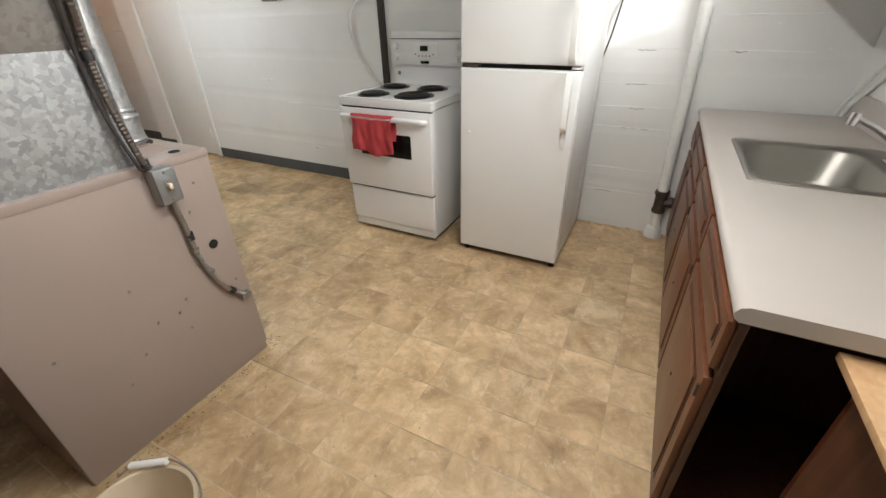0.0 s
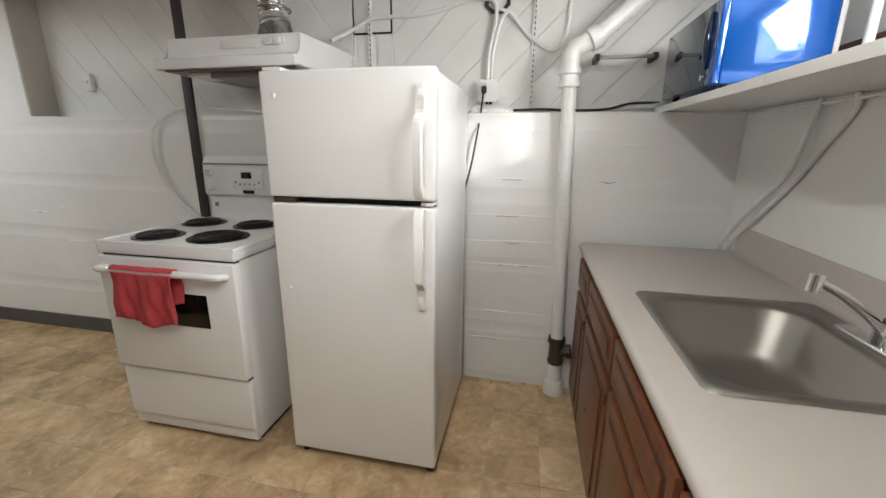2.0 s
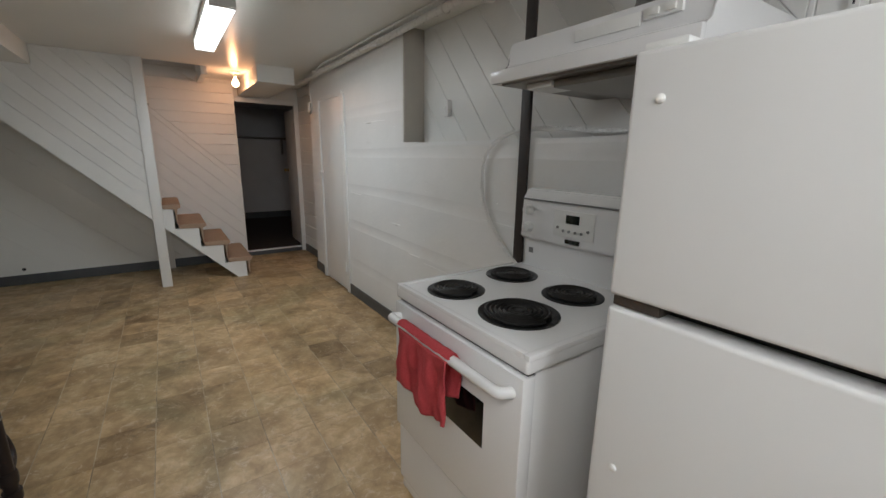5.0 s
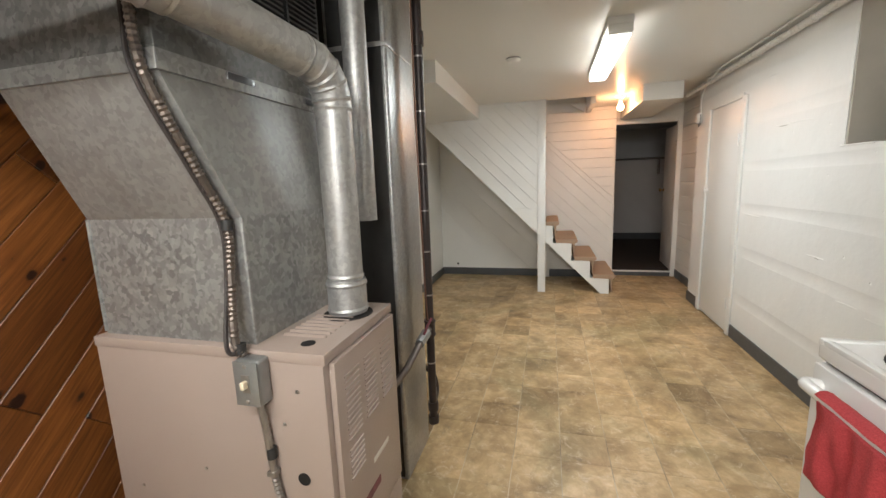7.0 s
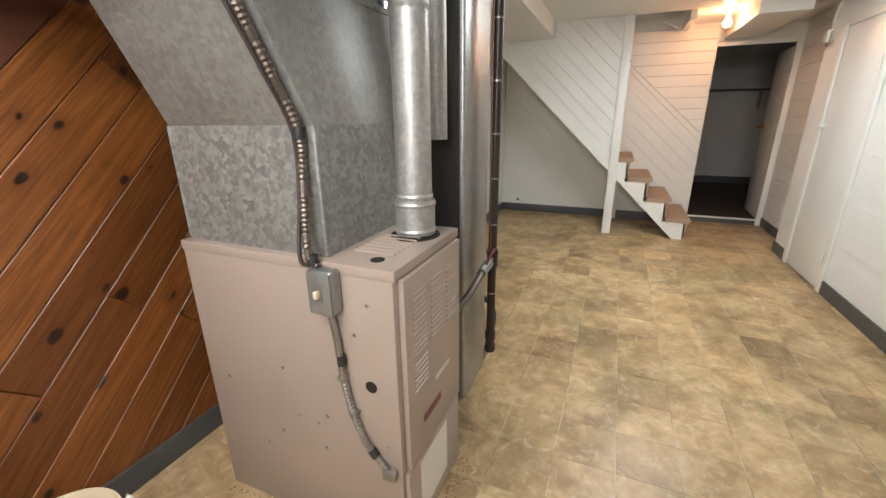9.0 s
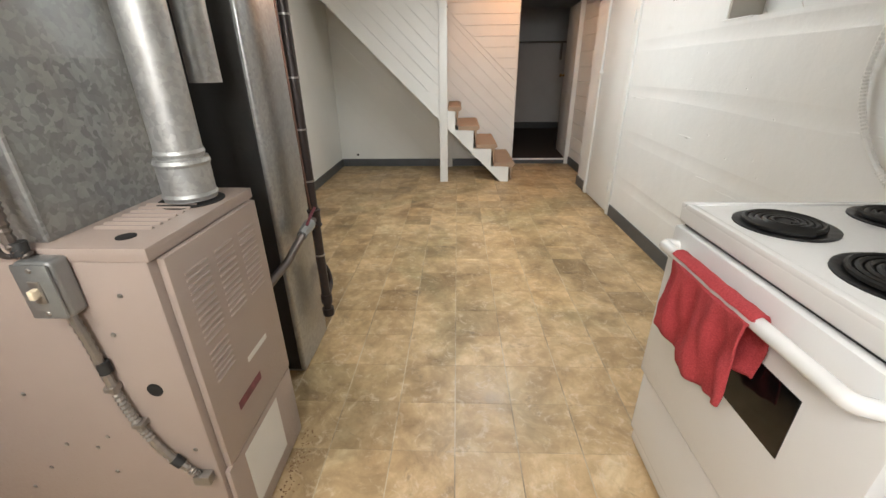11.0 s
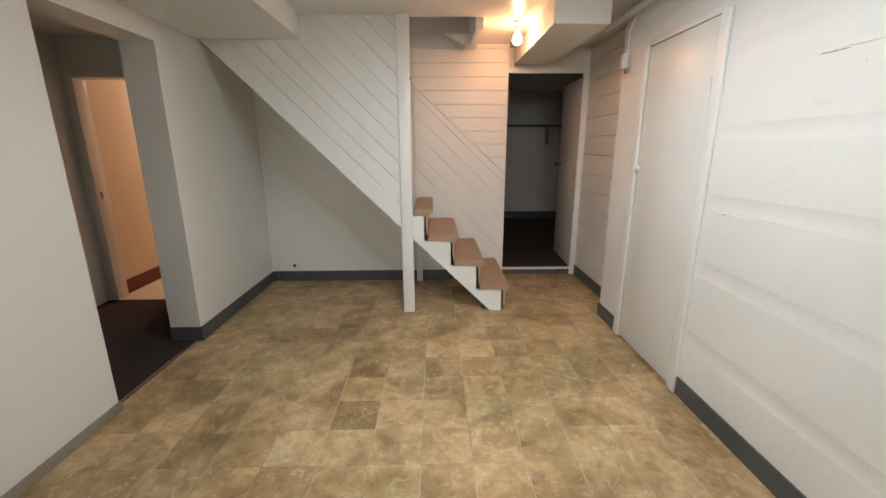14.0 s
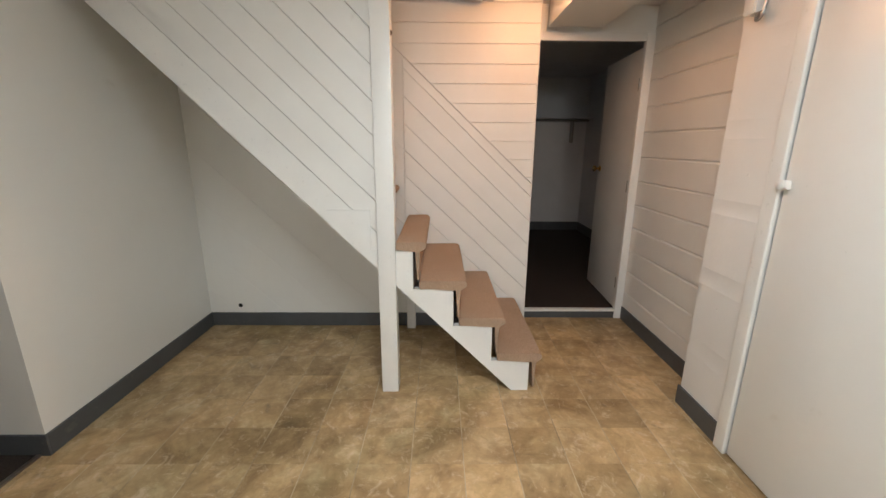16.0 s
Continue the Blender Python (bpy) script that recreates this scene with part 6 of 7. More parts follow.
    part("discharge_tube", tube(elbowed([(vx - 0.005, vy + 0.04, 1.19), (vx - 0.005, vy + 0.045, 1.0), (vx + 0.05, vy + 0.0, 0.985)], 0.03), 0.014, 12), COPPER, rv, "rusty discharge tube")
    gx, gy = cx + r * math.cos(radians(75)), cy + r * math.sin(radians(75))
    gv = part("gas_control", box(gx - 0.05, gx + 0.05, gy - 0.045, gy + 0.06, 0.26, 0.385, 0.015, 3), GREYBOX, t, "grey gas control valve")
    part("control_dial", lathe([(0.038, 0), (0.038, 0.02), (0.03, 0.028), (0, 0.03)], (gx, gy, 0.385), 24), BLACK, gv)
    part("control_knob", tube([(gx + 0.02, gy + 0.05, 0.31), (gx + 0.03, gy + 0.085, 0.31)], 0.026, 18), BLACK, gv)
    dx, dy = cx + r * math.cos(radians(92)), cy + r * math.sin(radians(92))
    part("drain_valve", tube([(dx, dy - 0.01, 0.325), (dx, dy + 0.07, 0.32), (dx - 0.01, dy + 0.09, 0.315)], [0.014, 0.011, 0.016], 12), BRASS, t, "brass drain valve")
    part("burner_door", wrap_box(cx, cy, r, 52, 97, 0.06, 0.21), HEATER_M, t)
    return t


def wrap_box(cx, cy, r, a0, a1, z0, z1):
    bm = bmesh.new()
    n = 10
    rows = []
    for off, z in ((0.0, z0), (0.012, z0), (0.012, z1), (0.0, z1)):
        rows.append([bm.verts.new((cx + (r + off) * math.cos(radians(a0 + (a1 - a0) * k / n)), cy + (r + off) * math.sin(radians(a0 + (a1 - a0) * k / n)), z)) for k in range(n + 1)])
    for a, c in zip(rows, rows[1:]):
        for k in range(n):
            bm.faces.new((a[k], a[k + 1], c[k + 1], c[k]))
    bm.faces.new([rw[0] for rw in rows])
    bm.faces.new([rw[-1] for rw in rows][::-1])
    return bm


water_heater()
wpipe = thing("ceiling_duct", (-2.17, 1.6, 2.28), "white painted round duct under the ceiling", "duct")
part("pipe", tube([(-2.12, 0.98, 2.27), (-2.25, 3.2, 2.285)], 0.068, 28), PVC, wpipe)
for yy in (1.25, 1.45, 2.2):
    part("joint_ring", tube([(-2.12 - 0.0586 * (yy - 0.98), yy, 2.275), (-2.121 - 0.0586 * (yy - 0.98), yy + 0.016, 2.275)], 0.0705, 28), PVC, wpipe)
part("elbow", tube(elbowed([(-2.05, 1.03, 2.12), (-2.07, 1.0, 2.26), (-2.12, 1.08, 2.272)], 0.05), 0.06, 24), GALV_OLD, wpipe)

# torn ceiling edge above the furnace
tear = thing("broken_ceiling_edge", (-1.35, 0.2, 2.33), "broken white plasterboard edge hanging by the duct", "plasterboard")
part("sheet", prism([(-0.74, 0.102), (-0.74, 0.96), (-1.19, 0.93), (-1.262, 0.84), (-1.30, 0.66), (-1.285, 0.60), (-1.225, 0.575), (-1.20, 0.50), (-1.15, 0.43), (-1.24, 0.36), (-1.255, 0.31), (-1.31, 0.29), (-1.30, 0.102)], "z", 2.188, 2.204), CEIL, tear, smooth=None)
part("flap", prism([(-1.285, 0.60), (-1.225, 0.575), (-1.20, 0.50), (-1.245, 0.53)], "z", 2.178, 2.186), PLASTER, tear)
part("flap", prism([(-1.24, 0.36), (-1.255, 0.31), (-1.31, 0.29), (-1.29, 0.34)], "z", 2.179, 2.186), PLASTER, tear)
part("torn_paper", prism([(-1.30, 0.70), (-1.40, 0.63), (-1.445, 0.50), (-1.39, 0.55), (-1.33, 0.58)], "z", 2.135, 2.141), surface("brown_board_paper", (0.30, 0.22, 0.15), 0.8, vary=0.3, wide=12, bump=0.2), tear, "curled brown backing paper")
part("torn_piece", prism([(-1.21, 0.66), (-1.30, 0.88), (-1.39, 0.86), (-1.385, 0.70), (-1.33, 0.66)], "z", 2.186, 2.204), CEIL, tear, "loose corner of white board")
part("torn_paper", prism([(-1.30, 0.33), (-1.345, 0.29), (-1.425, 0.25), (-1.40, 0.30), (-1.36, 0.33)], "z", 2.15, 2.155), PAPER, tear)
part("hanger", box(-1.20, -0.76, 0.92, 0.955, 2.205, CH, 0.003), TRIM, tear, "white timber edge carrying the sheet")
part("hidden_pipe", tube([(-1.40, 0.36, 2.27), (-0.95, 0.50, 2.29)], 0.045, 16), DARKPAINT, tear, "dark pipe behind the break")

solo("brown_header", box(-2.0, -0.72, 0.058, 0.10, 2.10, CH, 0.003), BROWN, "red-brown painted header board above the pine", "header board")
solo("header_trim", box(-2.0, -0.72, 0.10, 0.13, 2.315, CH, 0.004), TRIM, "white painted trim above the header board", "trim", kind="structure")

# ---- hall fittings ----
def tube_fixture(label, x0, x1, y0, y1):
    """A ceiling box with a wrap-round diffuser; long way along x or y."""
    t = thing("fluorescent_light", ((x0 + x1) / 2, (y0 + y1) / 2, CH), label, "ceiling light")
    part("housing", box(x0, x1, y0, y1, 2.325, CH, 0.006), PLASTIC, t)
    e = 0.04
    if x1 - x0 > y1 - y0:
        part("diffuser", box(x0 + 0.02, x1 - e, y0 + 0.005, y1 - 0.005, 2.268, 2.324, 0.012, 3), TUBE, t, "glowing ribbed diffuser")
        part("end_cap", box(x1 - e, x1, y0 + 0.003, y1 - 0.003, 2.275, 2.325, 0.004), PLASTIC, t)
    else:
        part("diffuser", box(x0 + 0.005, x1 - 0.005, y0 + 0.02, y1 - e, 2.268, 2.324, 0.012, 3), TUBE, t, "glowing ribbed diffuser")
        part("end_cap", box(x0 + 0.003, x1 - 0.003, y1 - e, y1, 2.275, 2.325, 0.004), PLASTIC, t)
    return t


tube_fixture("lit white fluorescent fixture on the hall ceiling", -4.58, -3.34, 2.055, 2.20)
# second fixture is unseen, added as a body for the kitchen fill lamp
tube_fixture("unseen fluorescent fixture added to brighten the kitchen", -0.325, -0.175, 0.43, 1.67)
sd = thing("smoke_detector", (-3.95, 1.446, CH), "round white smoke detector", "smoke detector")
part("case", lathe([(0.055, 0.0), (0.055, -0.018), (0.04, -0.035), (0, -0.036)], (-3.95, 1.446, CH), 28), PLASTIC, sd)
part("vent_ring", lathe([(0.057, 0.0), (0.057, -0.008), (0.05, -0.008)], (-3.95, 1.446, CH - 0.004), 28), INK, sd)
sp = thing("ceiling_fitting", (-2.56, 1.6, CH), "broken dark ceiling fitting with a dangling cap", "fitting")
part("hole", lathe([(0.045, 0.0), (0.04, -0.006), (0, -0.006)], (-2.56, 1.62, CH), 20), VOID, sp)
part("cap", lathe([(0.0, 0.0), (0.022, -0.012), (0.022, -0.035), (0.012, -0.05), (0, -0.05)], (-2.60, 1.59, CH - 0.01), 18), FLUE, sp)
bl = thing("bare_bulb_light", (-5.95, 2.535, CH), "lit bare bulb in a ceramic ceiling holder", "ceiling light")
part("holder", lathe([(0.055, 0), (0.055, -0.012), (0.028, -0.03), (0.02, -0.06), (0.0, -0.06)], (-5.95, 2.535, CH), 24), PLASTIC, bl)
bulb = part("bulb", lathe([(0.013, 0), (0.015, -0.02), (0.034, -0.05), (0.040, -0.078), (0.030, -0.105), (0.0, -0.118)], (-5.95, 2.535, CH - 0.055), 24), BULB, bl, "glowing glass bulb")
bulb.visible_shadow = False

cd = thing("ceiling_conduit", (-3.5, 3.22, 2.33), "white painted pipe along the top of the wall", "pipe")
part("pipe", tube([(-5.9, 3.235, 2.305), (-1.9, 3.225, 2.325)], 0.024, 16), PVC, cd)
for x in (-5.2, -4.5, -3.6, -2.7):
    part("hanger", tube([(x, 3.225 + 0.032 * math.cos(a), 2.315 + 0.032 * math.sin(a)) for a in [k * math.pi / 5 for k in range(10)]], 0.004, 6, closed=True), PVC, cd)
    part("hanger_rod", tube([(x, 3.225, 2.34), (x, 3.225, CH)], 0.004, 6), PVC, cd)
cord("hall_cable", [(-5.56, 3.27, 2.05), (-5.57, 3.27, 2.2), (-5.45, 3.26, 2.30), (-5.2, 3.19, 2.33), (-5.0, 3.17, 2.30), (-4.85, 3.18, 2.345), (-4.4, 3.19, 2.35), (-3.6, 3.19, 2.355), (-2.4, 3.19, 2.355)], 0.008, PVC, "white painted cable running beside the ceiling pipe")
jb = thing("junction_box", (-5.56, NY, 2.0), "small white junction box with cables beside the closet", "junction box")
part("box", box(-5.60, -5.53, NY - 0.045, NY, 1.955, 2.055, 0.004), PLASTIC, jb)
part("cover", box(-5.595, -5.535, NY - 0.049, NY - 0.0455, 1.96, 2.05, 0.001), PLASTIC, jb)
part("plug", lathe([(0.013, 0), (0.013, 0.02), (0, 0.02)], (-5.53, NY - 0.03, 1.945), 12, axis="x"), FLEX, jb)
cord("box_cable", [(-5.54, NY - 0.03, 1.955), (-5.53, NY - 0.035, 1.925), (-5.505, NY - 0.035, 1.93), (-5.495, NY - 0.03, 1.98), (-5.50, NY - 0.03, 2.04)], 0.006, GREYBOX, "grey cable looping under the junction box")

# closet door
cl = thing("door_closet", (-4.95, NY, 0), "closed plain white closet door with a small round knob", "door", kind="structure")
leaf = part("door_leaf", box(-5.245, -4.575, NY - 0.006, NY + 0.03, 0.012, 2.035, 0.003), DOOR_M, cl)
for nm, a, b2, z0, z1 in (("trim_left", -5.322, -5.252, 0, 2.05), ("trim_right", -4.568, -4.503, 0, 2.05)):
    part(nm, box(a, b2, NY - 0.022, NY - 0.0, z0, z1, 0.008, 3), TRIM, cl)
part("trim_top", box(-5.252, -4.568, NY - 0.014, NY + 0.0, 2.038, 2.075, 0.004), TRIM, cl)
part("closet_knob", lathe([(0.010, 0.0), (0.010, -0.018), (0.020, -0.024), (0.021, -0.036), (0.012, -0.043), (0, -0.044)], (-5.225, NY - 0.006, 1.268), 18, axis="y"), PLASTIC, leaf)
part("latch_plate", box(-5.268, -5.213, NY - 0.026, NY - 0.006, 1.251, 1.285, 0.004), PLASTIC, leaf)
for z in (0.28, 1.70):
    part("hinge", tube([(-4.572, NY - 0.026, z - 0.05), (-4.572, NY - 0.026, z + 0.05)], 0.007, 10), TRIM, leaf)

# far door
fd = thing("door_far", (DX, 3.4, 0), "open white door with a brass knob into the dark room", "door", kind="structure")
part("jamb", box(DX - 0.02, DX + 0.025, 3.39, 3.451, 0.0, 2.19, 0.004), TRIM, fd)
part("head_trim", box(DX - 0.02, DX + 0.02, 2.60, 3.39, 2.135, 2.19, 0.004), TRIM, fd)
part("threshold", box(DX - 0.03, DX + 0.02, 2.60, 3.39, 0.058, 0.075, 0.004), TRIM, fd, "white metal threshold strip")
part("riser", box(DX + 0.0, DX + 0.012, 2.60, 3.39, 0.0, 0.057), BASEB, fd)
lf = bmesh.new()
box(-0.76, 0.0, -0.035, 0.0, 0.07, 2.11, 0.003, 2, lf)
M = Matrix.Translation((DX - 0.04, 3.445, 0)) @ Matrix.Rotation(radians(-3), 4, "Z")
bmesh.ops.transform(lf, verts=lf.verts, matrix=M)
fleaf = part("door_leaf", lf, DOOR_M, fd)
for side_y in (-0.0351, 0.0001):
    kb = lathe([(0.026, 0), (0.026, 0.006), (0.010, 0.012), (0.010, 0.034), (0.024, 0.044), (0.027, 0.058), (0.018, 0.068), (0, 0.07)], (0, 0, 0), 20, axis="y")
    if side_y < -0.01:
        bmesh.ops.scale(kb, verts=kb.verts, vec=(1, -1, 1))
    bmesh.ops.transform(kb, verts=kb.verts, matrix=M @ Matrix.Translation((-0.70, side_y, 1.20)))
    part("door_knob", kb, GOLD, fleaf, "polished brass knob")
for z in (0.3, 1.1, 1.85):
    part("hinge", tube([(DX - 0.03, 3.397, z - 0.045), (DX - 0.03, 3.397, z + 0.045)], 0.007, 8), FLEX, fd)
rodt = thing("closet_rod", (-9.9, 4.2, 1.75), "hanging rail on a bracket in the far room", "rail")
part("rail", tube([(-10.1, 2.6, 1.78), (-10.1, 4.2, 1.78)], 0.016, 10), FLEX, rodt)
part("bracket", prism([(3.95, 1.80), (3.95, 1.45), (3.97, 1.45), (3.97, 1.80)], "x", -10.2, -10.08), FLEX, rodt)
solo("room_shelf", box(-10.19, -9.9, 1.6, 4.19, 1.80, 1.82), ROOM_GREY, "plain dim shelf above the hanging rail", "shelf")

# washroom door frame
wf2 = thing("washroom_door_frame", (-6.1, -0.88, 0), "cream washroom door frame", "door frame", kind="structure")
part("jamb", box(-6.21, -6.08, -1.188, -1.135, 0.013, 2.03, 0.004), TRIM, wf2)
part("jamb", box(-6.21, -6.08, -0.635, -0.582, 0.013, 2.03, 0.004), TRIM, wf2)
part("head", box(-6.21, -6.08, -1.135, -0.635, 1.98, 2.03, 0.004), TRIM, wf2)
strike = part("strike_plate", box(-6.15, -6.12, -1.1352, -1.134, 0.97, 1.03), FLEX, wf2, "dark latch plate")

# opening edge strip on the floor, worn bottom of the partition
solo("floor_edge_strip", box(-5.25, -4.43, SY - 0.052, SY - 0.03, 0.0, 0.010, 0.002), STEEL, "metal strip between carpet and tile", "trim", kind="structure")
solo("sole_plate", box(-4.43, -2.62, SY, SY + 0.022, 0.0, 0.05, 0.006), surface("bare_stained_timber", (0.30, 0.26, 0.20), 0.7, vary=0.3, wide=6, bump=0.3, dirt=(0.12, 0.09, 0.06)), "bare stained timber strip at the partition foot", "trim", kind="structure")
solo("wall_hole", lathe([(0.017, 0.0), (0.015, 0.004), (0, 0.004)], (WX + 0.001, 0.34, 0.17), 16, axis="x"), VOID, "small dark hole in the wall above the base strip", "hole")

# ---- stairs ----
RISE, RUN, NOSE1, TOP1 = 0.2205, 0.2235, 2.475, 0.246
st = thing("staircase", (-6.2, 1.6, 0), "white staircase with tan carpeted treads", "staircase")
XA, XB = WX + 0.012, PX + 0.02
N_STEP = 12
for i in range(N_STEP):
    yn, zt = NOSE1 + 0.032 - RUN * i, TOP1 + RISE * i
    lo_z = zt - 0.05
    yb = max(yn - RUN - 0.03, 1.682) if i == 3 else yn - RUN - 0.03
    prof = [(yn - 0.03, lo_z - RISE + 0.05), (yn - 0.03, lo_z), (yn + 0.0, lo_z + 0.004), (yn + 0.012, lo_z + 0.02), (yn + 0.006, zt - 0.008), (yn - 0.012, zt), (yb, zt - 0.003), (yb, lo_z), (yn - 0.045, lo_z), (yn - 0.045, lo_z - RISE + 0.05)]
    if i == 0:
        prof = [(a, max(b, 0.003)) for a, b in prof]
    bm = prism(prof, "x", XA, XB + 0.012 if i < 4 else PX - 0.034)
    bmesh.ops.bevel(bm, geom=[e for e in bm.edges], offset=0.006, segments=2, affect="EDGES")
    part("carpet_tread", bm, TREAD, st, "worn tan carpet")
# outer string: saw-toothed top, straight slanting foot
slope = RISE / RUN
under = lambda y: (2.345 - y) * 0.985
saw = [(2.40, 0.0), (NOSE1 - 0.032, 0.0)]
for i in range(5):
    yn, zt = NOSE1 - RUN * i - 0.032, TOP1 + RISE * i - 0.052
    saw += [(yn, zt), (yn - RUN, zt)]
yl = saw[-1][0]
saw += [(yl, under(yl)), (2.345, 0.0)]
part("string_board", prism(saw[1:], "x", XB - 0.038, XB + 0.002), TRIM, st, smooth=None)
string = solo("stair_stringer", prism([(1.60, under(1.60)), (1.60, under(1.60) + 0.20), (SY + 0.0, under(SY) + 0.20), (SY + 0.0, under(SY))], "x", PX - 0.02, PX + 0.014), TRIM, "white slanting board under the stair boarding", "trim", kind="structure", smooth=None)
inner = solo("inner_stringer", prism([(2.30, 0.003), (NOSE1 - 0.06, 0.003), (NOSE1 - 0.06, 0.10), (SY + 0.01, under(SY) + 0.1), (SY + 0.01, under(SY))], "x", XA, XA + 0.03), TRIM, "white inner stair string", "trim", kind="structure", smooth=None)
solo("stair_soffit", prism([(2.20, under(2.20) + 0.012), (2.20, under(2.20) + 0.03), (SY, under(SY) + 0.03), (SY, under(SY) + 0.012)], "x", XA + 0.03, PX - 0.021), PLASTER, "grey-white slanting underside of the stairs", "soffit", kind="structure", smooth=None)
side_wall = wall("wall_stair_side", prism([(1.60, under(1.60) + 0.2), (1.60, CH), (SY, CH), (SY, under(SY) + 0.2)], "x", PX - 0.03, PX - 0.012), BOARD, "white slanting boards enclosing the stairs")
boards(side_wall, BOARD, [(1.598, under(1.598) + 0.204), (1.598, CH), (SY, CH), (SY, under(SY) + 0.204)], "x", PX - 0.012, PX + 0.012, -44.567, 0.118, 1.598 * math.sin(radians(44.567)) + (under(1.598) + 0.204) * math.cos(radians(44.567)) - 0.001, 0.0015, 0.0035)
post = thing("stair_post", (-5.77, 1.63, 0), "white square timber post at the stair foot", "post")
part("post", box(PX - 0.055, PX + 0.04, 1.585, 1.68, 0.0, CH, 0.005), TRIM, post)
part("bolt", lathe([(0.012, 0), (0.009, 0.006), (0, 0.007)], (PX + 0.0, 1.68, 1.93), 12, axis="y"), CASTIRON, post)
solo("wall_stud", box(WX + 0.0085, WX + 0.06, 1.665, 1.73, 0.0, under(1.73) + 0.005, 0.003), TRIM, "short white stud under the stairs", "stud")
solo("ceiling_brace", prism([(1.98, CH), (2.20, CH), (2.13, 2.29)], "x", -6.35, -6.30), TRIM, "triangular white brace under the ceiling", "brace")
solo("stair_header", box(-6.53, -5.84, 2.19, 2.25, 2.29, CH + 0.19, 0.003), TRIM, "white header beam across the stairwell", "beam")

# ---- concrete lift lines ----
random.seed(11)
wall_hall, wall_ledge = bpy.data.objects["wall_north_hall"], bpy.data.objects["wall_north_ledge"]
CRACK = surface("grey_crack", (0.33, 0.31, 0.28), 0.8, vary=0.2)


def ridge(parent, x0, x1, z, h):
    bm = bmesh.new()
    n = max(5, int((x1 - x0) / 0.05))
    rows = [[], [], []]
    zz = z
    for k in range(n + 1):
        x = x0 + (x1 - x0) * k / n
        zz += random.uniform(-0.002, 0.002)
        taper = math.sin(math.pi * min(max(k / n, 0.02), 0.98)) ** 0.4
        w = h * random.uniform(0.15, 1.0) * taper
        rows[0].append(bm.verts.new((x, NY + 0.001, zz - 0.003)))
        rows[1].append(bm.verts.new((x, NY - 0.0009 - w * 0.5, zz)))
        rows[2].append(bm.verts.new((x, NY + 0.001, zz + 0.009 * taper)))
    for a, c in zip(rows, rows[1:]):
        for k in range(n):
            bm.faces.new((a[k], a[k + 1], c[k + 1], c[k]))
    part("lift_ridge", bm, WALL, parent, smooth=None)
    if random.random() < 0.6:
        a = x0 + (x1 - x0) * random.uniform(0.1, 0.5)
        b = a + (x1 - x0) * random.uniform(0.15, 0.4)
        pts = [(a + (b - a) * q / 6, NY + 0.0005, z - 0.006 + random.uniform(-0.004, 0.004)) for q in range(7)]
        part("crack", tube(pts, [0.0006, 0.0024, 0.0016, 0.003, 0.0016, 0.0024, 0.0006], 5), CRACK, parent)
for i in range(13):
    z = random.choice((0.28, 0.47, 0.68, 0.90, 1.10, 1.30, 1.52, 1.74, 1.95, 2.12)) + random.uniform(-0.02, 0.02)
    L = random.uniform(0.12, 0.65)
    x = random.uniform(-4.48, -2.2)
    if x + L < -3.38:
        ridge(wall_hall, x, x + L, z, 0.006)
    elif x > -3.34 and z < 1.45:
        ridge(wall_ledge, x, min(x + L, -2.0), z, 0.006)
for z, h in ((0.28, 0.006), (0.45, 0.007), (0.74, 0.010), (0.87, 0.009), (1.02, 0.006), (1.22, 0.005)):
    ridge(wall_ledge, -0.33, 0.17, z, h)
for z in (0.30, 1.20, 1.38):
    ridge(wall_ledge, 0.26, 0.75, z + random.uniform(-0.03, 0.03), 0.004)

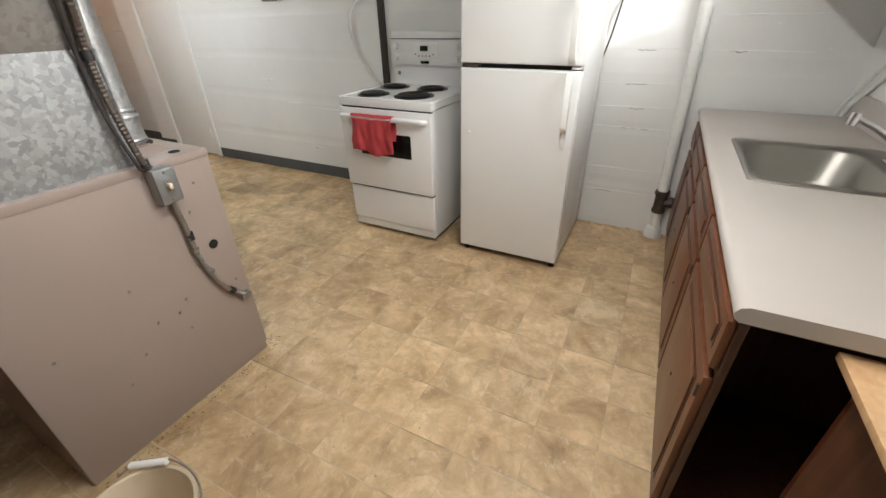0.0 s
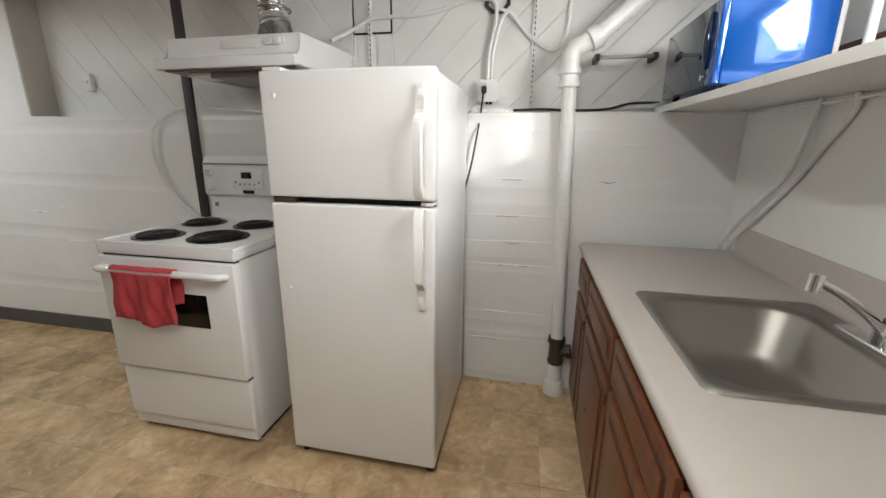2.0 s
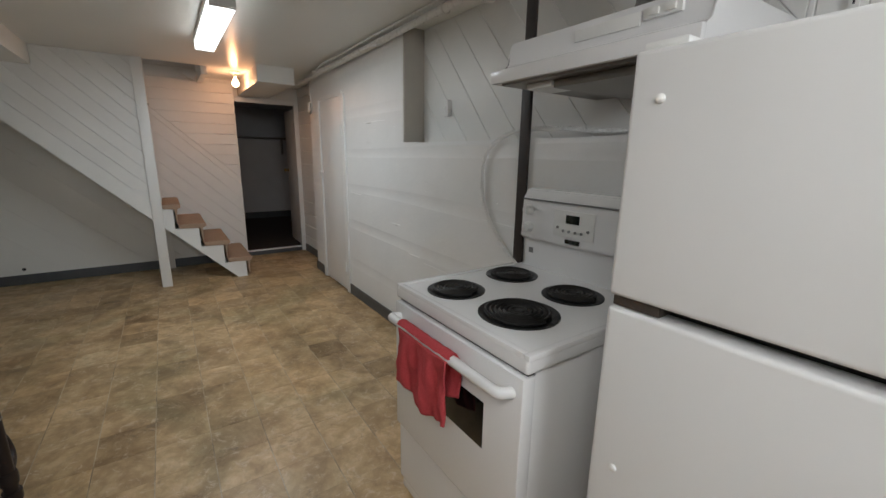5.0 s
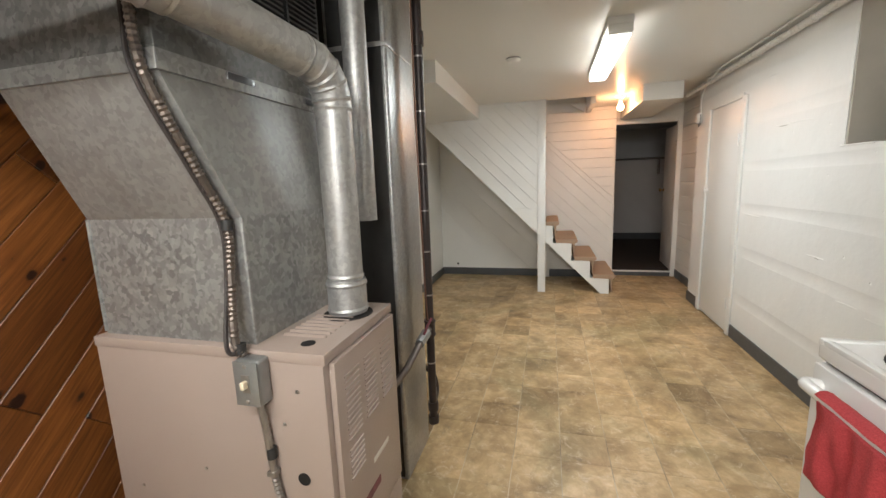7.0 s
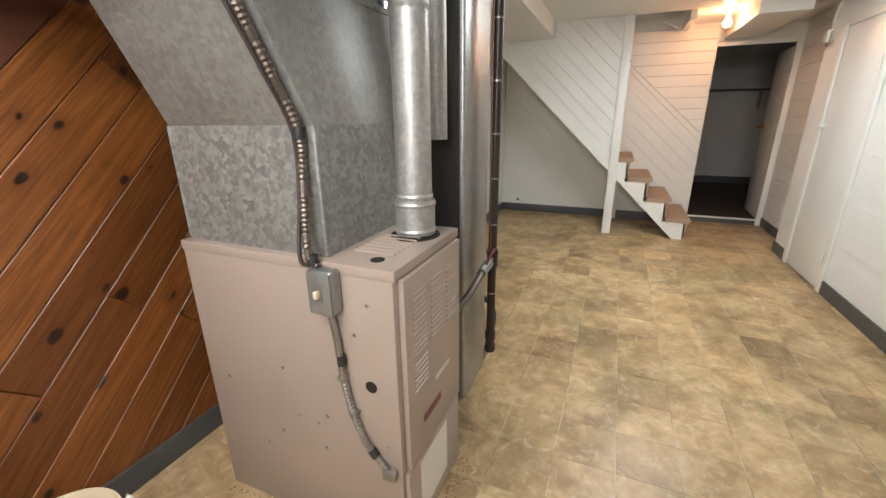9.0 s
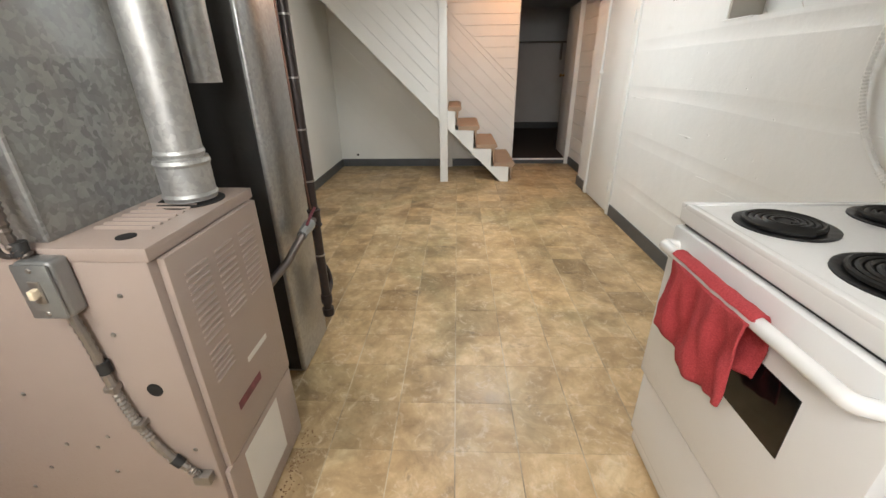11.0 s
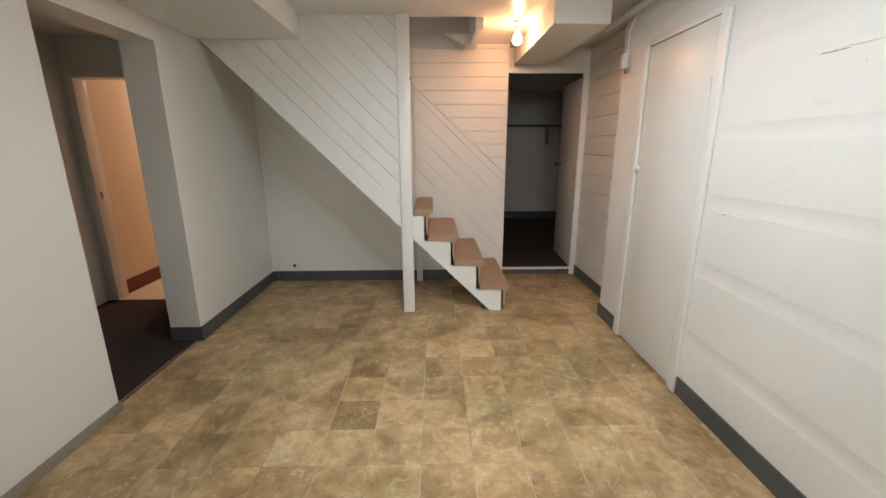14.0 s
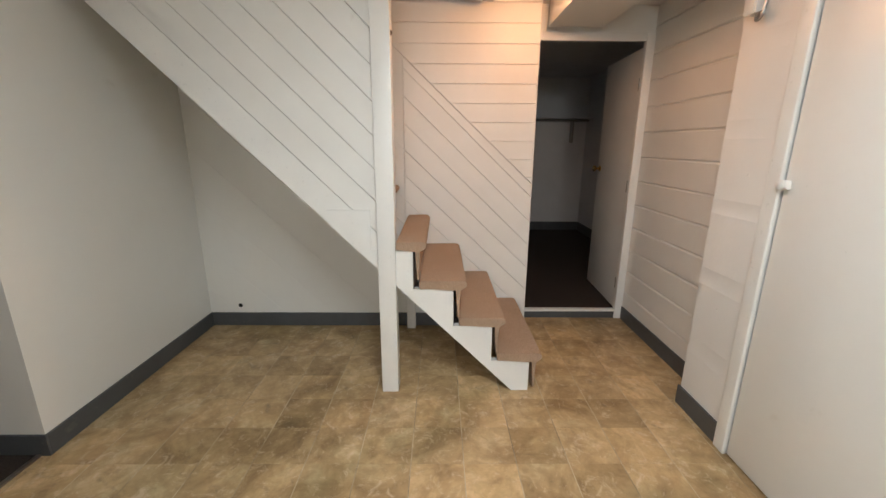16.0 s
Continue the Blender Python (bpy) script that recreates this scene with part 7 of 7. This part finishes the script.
# ---- pine boards ----
PA, PW = -45.6, 0.142
ca, sa = math.cos(radians(PA)), math.sin(radians(PA))
outline = rect(-2.62, -0.72, 0.0, 2.34)
k = -10
random.seed(5)
while k < 26:
    lo, hi = k * PW - 1.127 + 0.001, (k + 1) * PW - 1.127 - 0.001
    pl = clip(list(outline), (-sa * lo, ca * lo), (-sa, ca))
    pl = clip(pl, (-sa * hi, ca * hi), (sa, -ca)) if len(pl) > 2 else []
    k += 1
    if len(pl) < 3:
        continue
    pieces = [pl]
    for cut in (-3.2, -2.3, -1.4, -0.5):
        at = cut + random.uniform(-0.45, 0.45)
        nxt = []
        for q in pieces:
            for sgn in (1, -1):
                c = clip(q, (ca * (at + sgn * 0.001), sa * (at + sgn * 0.001)), (sgn * ca, sgn * sa))
                if len(c) > 2:
                    nxt.append(c)
        pieces = nxt
    for q in pieces:
        clean = [a for a, b in zip(q, q[1:] + q[:1]) if math.hypot(a[0] - b[0], a[1] - b[1]) > 1e-4]
        if len(clean) < 3 or abs(area(clean)) < 4e-4:
            continue
        local = [(u * ca + v * sa, -u * sa + v * ca) for u, v in clean]
        bm = prism(local, "y", 0.030, 0.050 + random.uniform(-0.001, 0.001), 0.003)
        ob = new("pine_board", mesh_of("pine_board", bm, BROWN if k == 10 else PINE))
        ob.rotation_euler = (0, -radians(PA), 0)
        ob.parent = pine_wall

# ---- floor tiles ----
TW = 0.242
TX, TY = -0.116, 1.79
bmt = bmesh.new()
g = 0.0017
gx = 0.0005
prof = [(gx, g, -0.003), (TW - gx, g, -0.003), (TW - gx, TW - g, -0.003), (gx, TW - g, -0.003)]
low = [bmt.verts.new(p) for p in prof]
top = [bmt.verts.new((x + (0.0003 if x < TW / 2 else -0.0003), y + (0.0006 if y < TW / 2 else -0.0006), 0.0)) for x, y, z in prof]
for k in range(4):
    bmt.faces.new((low[k], low[(k + 1) % 4], top[(k + 1) % 4], top[k]))
bmt.faces.new(top)
tile_mesh = mesh_of("tile", bmt, TILE)
i0, i1 = math.floor((-6.82 - TX) / TW), math.ceil((0.40 - TX) / TW)
j0, j1 = math.floor((0.0 - TY) / TW), math.ceil((3.46 - TY) / TW)
cells = [(i, j) for i in range(i0, i1) for j in range(j0, j1)]
cells.sort(key=lambda c: abs(TY + c[1] * TW - 1.7) * 1.3 + (0 if -6.0 < TX + c[0] * TW < 0.3 else 3))
rest = []
for n, (i, j) in enumerate(cells):
    x, y = TX + i * TW, TY + j * TW
    if n < 300:
        ob = new("tile", tile_mesh)
        ob.location = (x, y, 0)
        ob.parent = floor
    else:
        rest.append((x, y))
verts, faces = [], []
for x, y in rest:
    a, b = x + gx, x + TW - gx
    c, d = y + g, y + TW - g
    n = len(verts)
    verts += [(a, c, 0), (b, c, 0), (b, d, 0), (a, d, 0), (a, c, -0.003), (b, c, -0.003), (b, d, -0.003), (a, d, -0.003)]
    faces += [(n, n + 1, n + 2, n + 3), (n, n + 4, n + 5, n + 1), (n + 1, n + 5, n + 6, n + 2), (n + 2, n + 6, n + 7, n + 3), (n + 3, n + 7, n + 4, n)]
me = bpy.data.meshes.new("outer_tiles")
me.from_pydata(verts, [], faces)
me.materials.append(TILE_REST)
ot = new("outer_tiles", me)
ot.parent = floor
tagged(ot, "outer floor tiles along the walls", kind="stuff")
